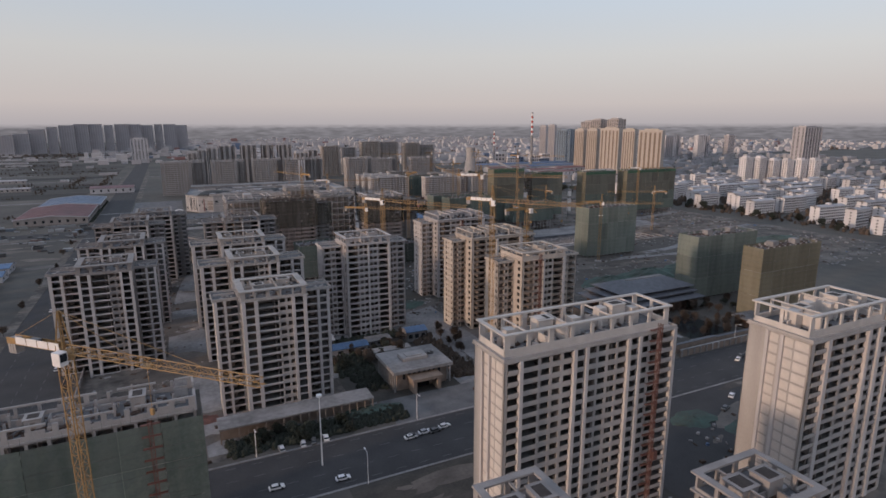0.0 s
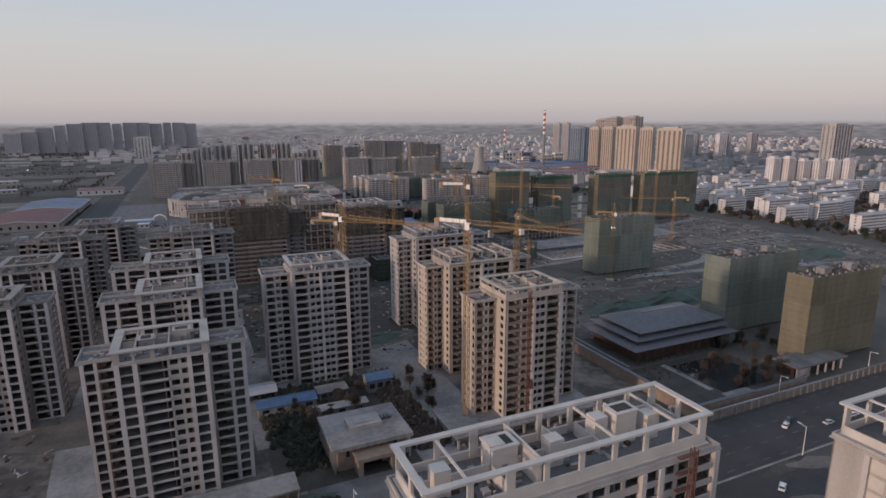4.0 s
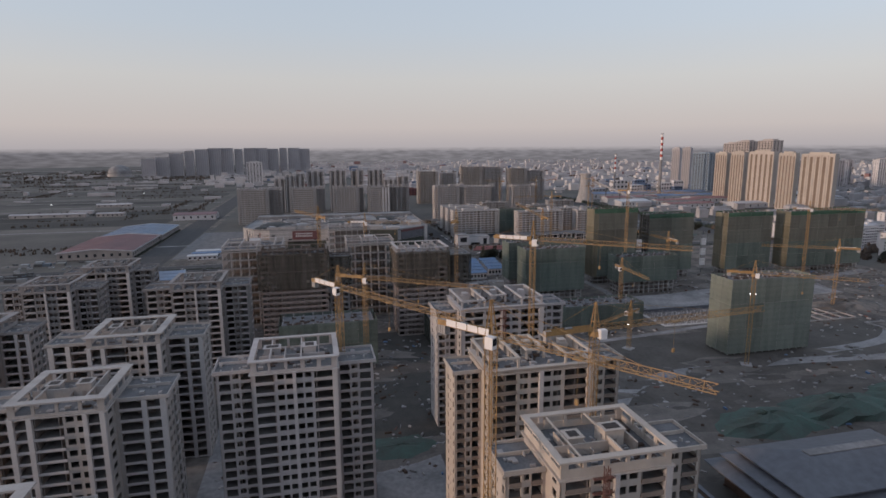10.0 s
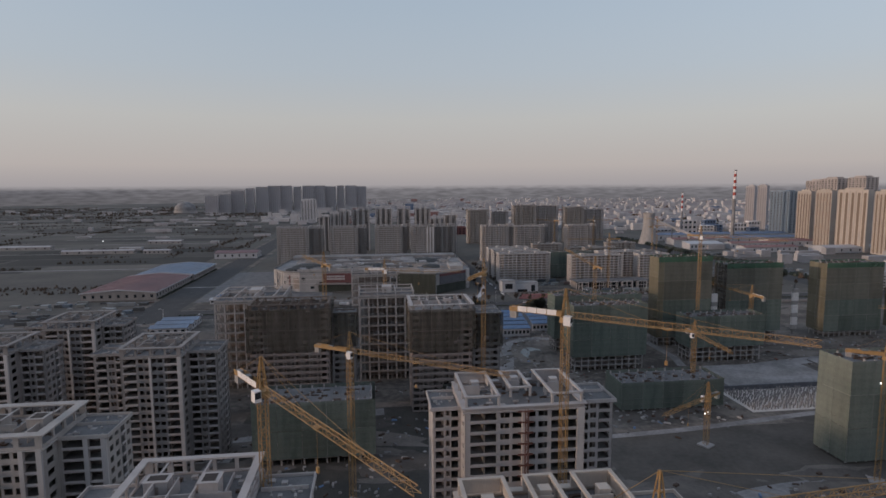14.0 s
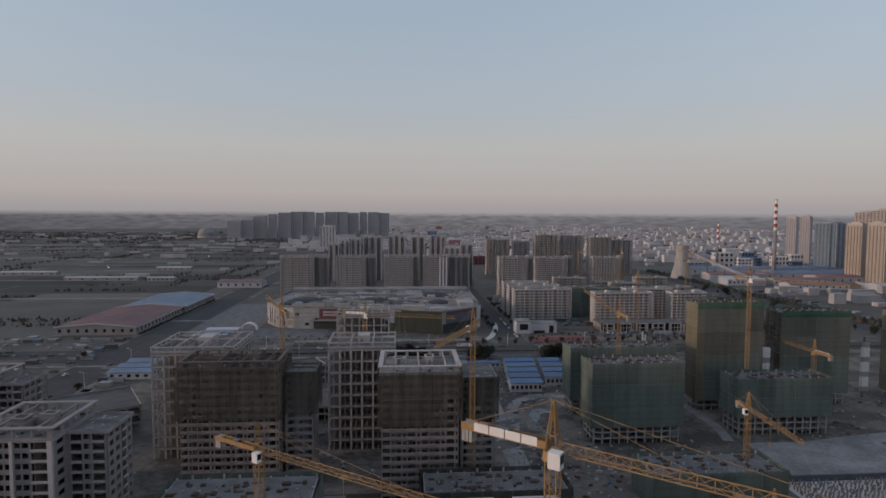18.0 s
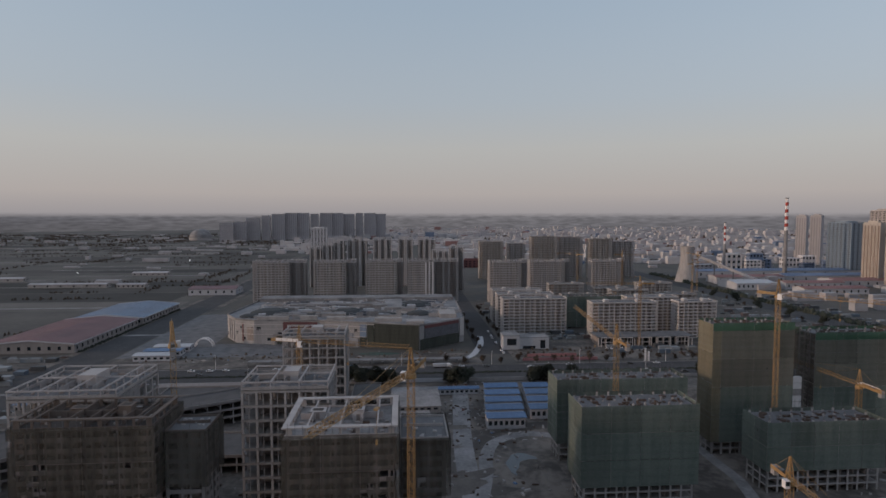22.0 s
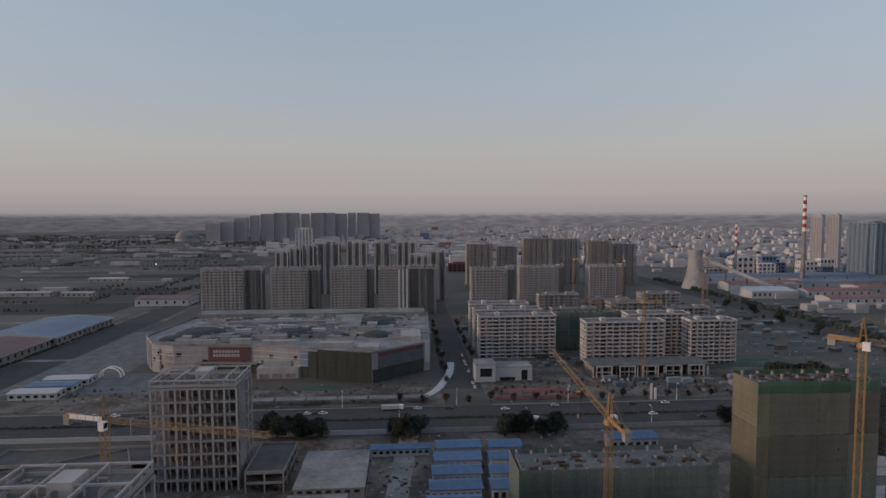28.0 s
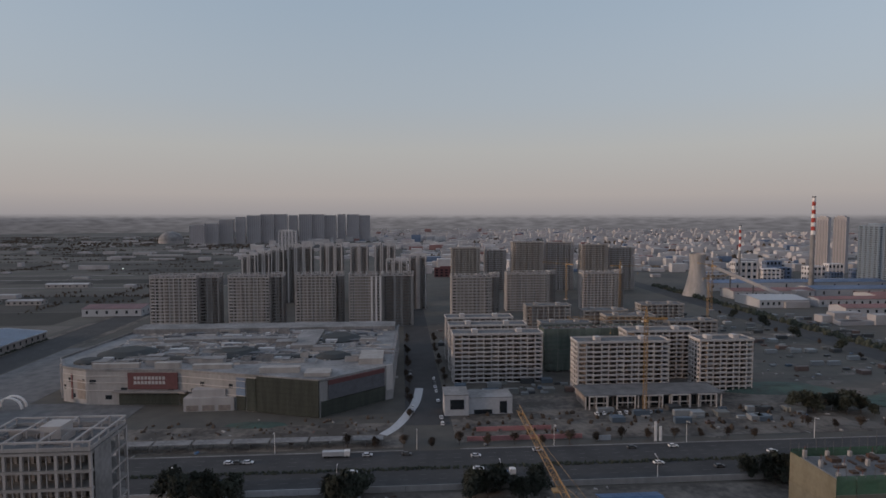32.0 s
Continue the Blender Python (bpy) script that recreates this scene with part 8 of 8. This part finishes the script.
# lane lines
g = Geo()
for v in (148, 155, 163, 170):
    for k in range(90):
        g.box(-120 + 8 * k, v, 0.06, -116.5 + 8 * k, v + 0.16, 0.068)
for v in (636, 640, 644, 655.5, 659.5, 663.5):
    for k in range(90):
        g.box(-120 + 8 * k, v, 0.055, -116.5 + 8 * k, v + 0.16, 0.063)
for u in (-70, -62, -54):
    for k in range(140):
        g.box(u, 180 + 8 * k, 0.05, u + 0.16, 183.5 + 8 * k, 0.058)
stuff("lane_lines", g, M_PAINT, "worn white lane lines on asphalt", "road marking")
for x0, y0, x1, y1 in ((-45, 172.3, 200, 173.2), (-45, 145.0, 330, 145.8), (-44, 668.3, 226, 669.1), (252, 668.3, 560, 669.1), (-44, 631, 205, 631.9)):
    solid("kerb", Geo().box(x0, y0, 0, x1, y1, 0.18), M_PAVE, "pale concrete kerb along the road", "kerb", "structure")

# crowded yard of vehicles, stacks and low roofs beside the avenue
M_LOT = material("mixed_paint", (0.30, 0.30, 0.31), second=(0.2, 0.2, 0.21), rough=0.5)
ln, ll = M_LOT.node_tree.nodes, M_LOT.node_tree.links
lot_isle, lot_ramp = ln.new("ShaderNodeNewGeometry"), ln.new("ShaderNodeValToRGB")
lot_ramp.color_ramp.interpolation = 'CONSTANT'
for at, col in ((0.22, (0.06, 0.06, 0.065)), (0.45, (0.16, 0.155, 0.15)), (0.62, (0.09, 0.11, 0.14)), (0.72, (0.2, 0.2, 0.21)), (0.9, (0.12, 0.085, 0.08))):
    lot_ramp.color_ramp.elements.new(at).color = (*col, 1)
lot_ramp.color_ramp.elements[0].color = (0.24, 0.24, 0.25, 1)
ll.new(lot_isle.outputs["Random Per Island"], lot_ramp.inputs[0]), ll.new(lot_ramp.outputs[0], ln["Principled BSDF"].inputs["Base Color"])
rnd = random.Random(91)
g = Geo()
for x0, y0, x1, y1, n in ((480, 770, 572, 940, 60), (440, 930, 575, 1010, 40), (612, 760, 640, 1000, 90), (-44, 500, -34, 628, 30), (253, 745, 330, 768, 30), (330, 690, 440, 712, 26), (-200, 560, -84, 720, 120), (250, 850, 330, 940, 60)):
    for k in range(n):
        x, y = rnd.uniform(x0, x1), y0 + (y1 - y0) * rnd.randrange(14) / 14 + rnd.uniform(-0.6, 0.6)
        w, d, h = rnd.choice(((4.4, 1.8, 1.4), (4.4, 1.8, 1.4), (4.4, 1.8, 1.4), (9, 2.4, 3), (7, 5, 2.6), (2, 3, 1)))
        g.box(x, y, 0.06, x + w, y + d, 0.06 + h)
stuff("parked_vehicles", g, M_LOT, "distant parked vehicles and stacks in rough rows", "vehicles")

# patches of turned, wet, dusty and sheeted soil on the sites
M_SOIL = material("patchy_site_soil", (0.145, 0.128, 0.112), second=(0.08, 0.071, 0.063), scale=0.12, fine=0.9, bump=0.7)
sn, sl = M_SOIL.node_tree.nodes, M_SOIL.node_tree.links
soil_isle, soil_tint, soil_value = sn.new("ShaderNodeNewGeometry"), sn.new("ShaderNodeHueSaturation"), sn.new("ShaderNodeMapRange")
soil_value.inputs["To Min"].default_value, soil_value.inputs["To Max"].default_value = 0.62, 1.4
sl.new(sn["Principled BSDF"].inputs["Base Color"].links[0].from_socket, soil_tint.inputs["Color"]), sl.new(soil_isle.outputs["Random Per Island"], soil_value.inputs["Value"])
sl.new(soil_value.outputs[0], soil_tint.inputs["Value"]), sl.new(soil_tint.outputs[0], sn["Principled BSDF"].inputs["Base Color"])
rnd = random.Random(55)
g = Geo()
count = 0
for x0, y0, x1, y1, n in ((190, 262, 565, 350, 120), (205, 400, 290, 470, 40), (362, 370, 560, 510, 80), (205, 540, 575, 626, 70), (65, 290, 130, 425, 40), (-36, 180, 8, 460, 40), (75, 455, 200, 620, 50), (-200, 480, -86, 720, 60), (-44, 505, 40, 628, 40), (330, 668, 575, 740, 30), (440, 745, 572, 1000, 50), (255, 845, 330, 1000, 24), (150, 100, 330, 145, 24), (-40, 60, 130, 140, 40)):
    for k in range(n):
        x, y, r = rnd.uniform(x0, x1), rnd.uniform(y0, y1), rnd.choice((2, 3, 4, 6, 9, 13))
        stretch, turn = rnd.uniform(1.0, 2.6), rnd.uniform(-0.4, 0.4)
        count += 1
        z = 0.062 + 0.0012 * (count % 40)
        i = len(g.v)
        for j in range(14):
            a = j * math.pi / 7
            rr = r * rnd.uniform(0.65, 1.2)
            p, q = rr * stretch * math.cos(a), rr * 0.6 * math.sin(a)
            g.v.append((x + p * math.cos(turn) - q * math.sin(turn), y + p * math.sin(turn) + q * math.cos(turn), z))
        g.f.append(tuple(range(i, i + 14)))
stuff("soil_patches", g, M_SOIL, "patches of wet, dusty and turned soil", "soil")
for u0, v0, w, d, nx, ny in ((418, 352, 46, 26, 4, 2), (372, 388, 50, 22, 6, 2), (480, 372, 52, 24, 5, 2)):
    root = thing("foundation", u0, v0, label="low raw concrete foundation walls in bare earth", category="foundation", group="foundations")
    for i in range(nx + 1):
        part("cross_wall", Geo().box(w * i / nx - 0.2, 0, 0, w * i / nx + 0.2, d, 1.0), M_CONC, root)
    for j in range(ny + 1):
        part("long_wall", Geo().box(0.21, d * j / ny - 0.2, 0, w - 0.21, d * j / ny + 0.2, 0.96), M_CONC, root)
    part("slab", Geo().box(0.3, 0.3, 0, w - 0.3, d - 0.3, 0.15), M_DUST, root)
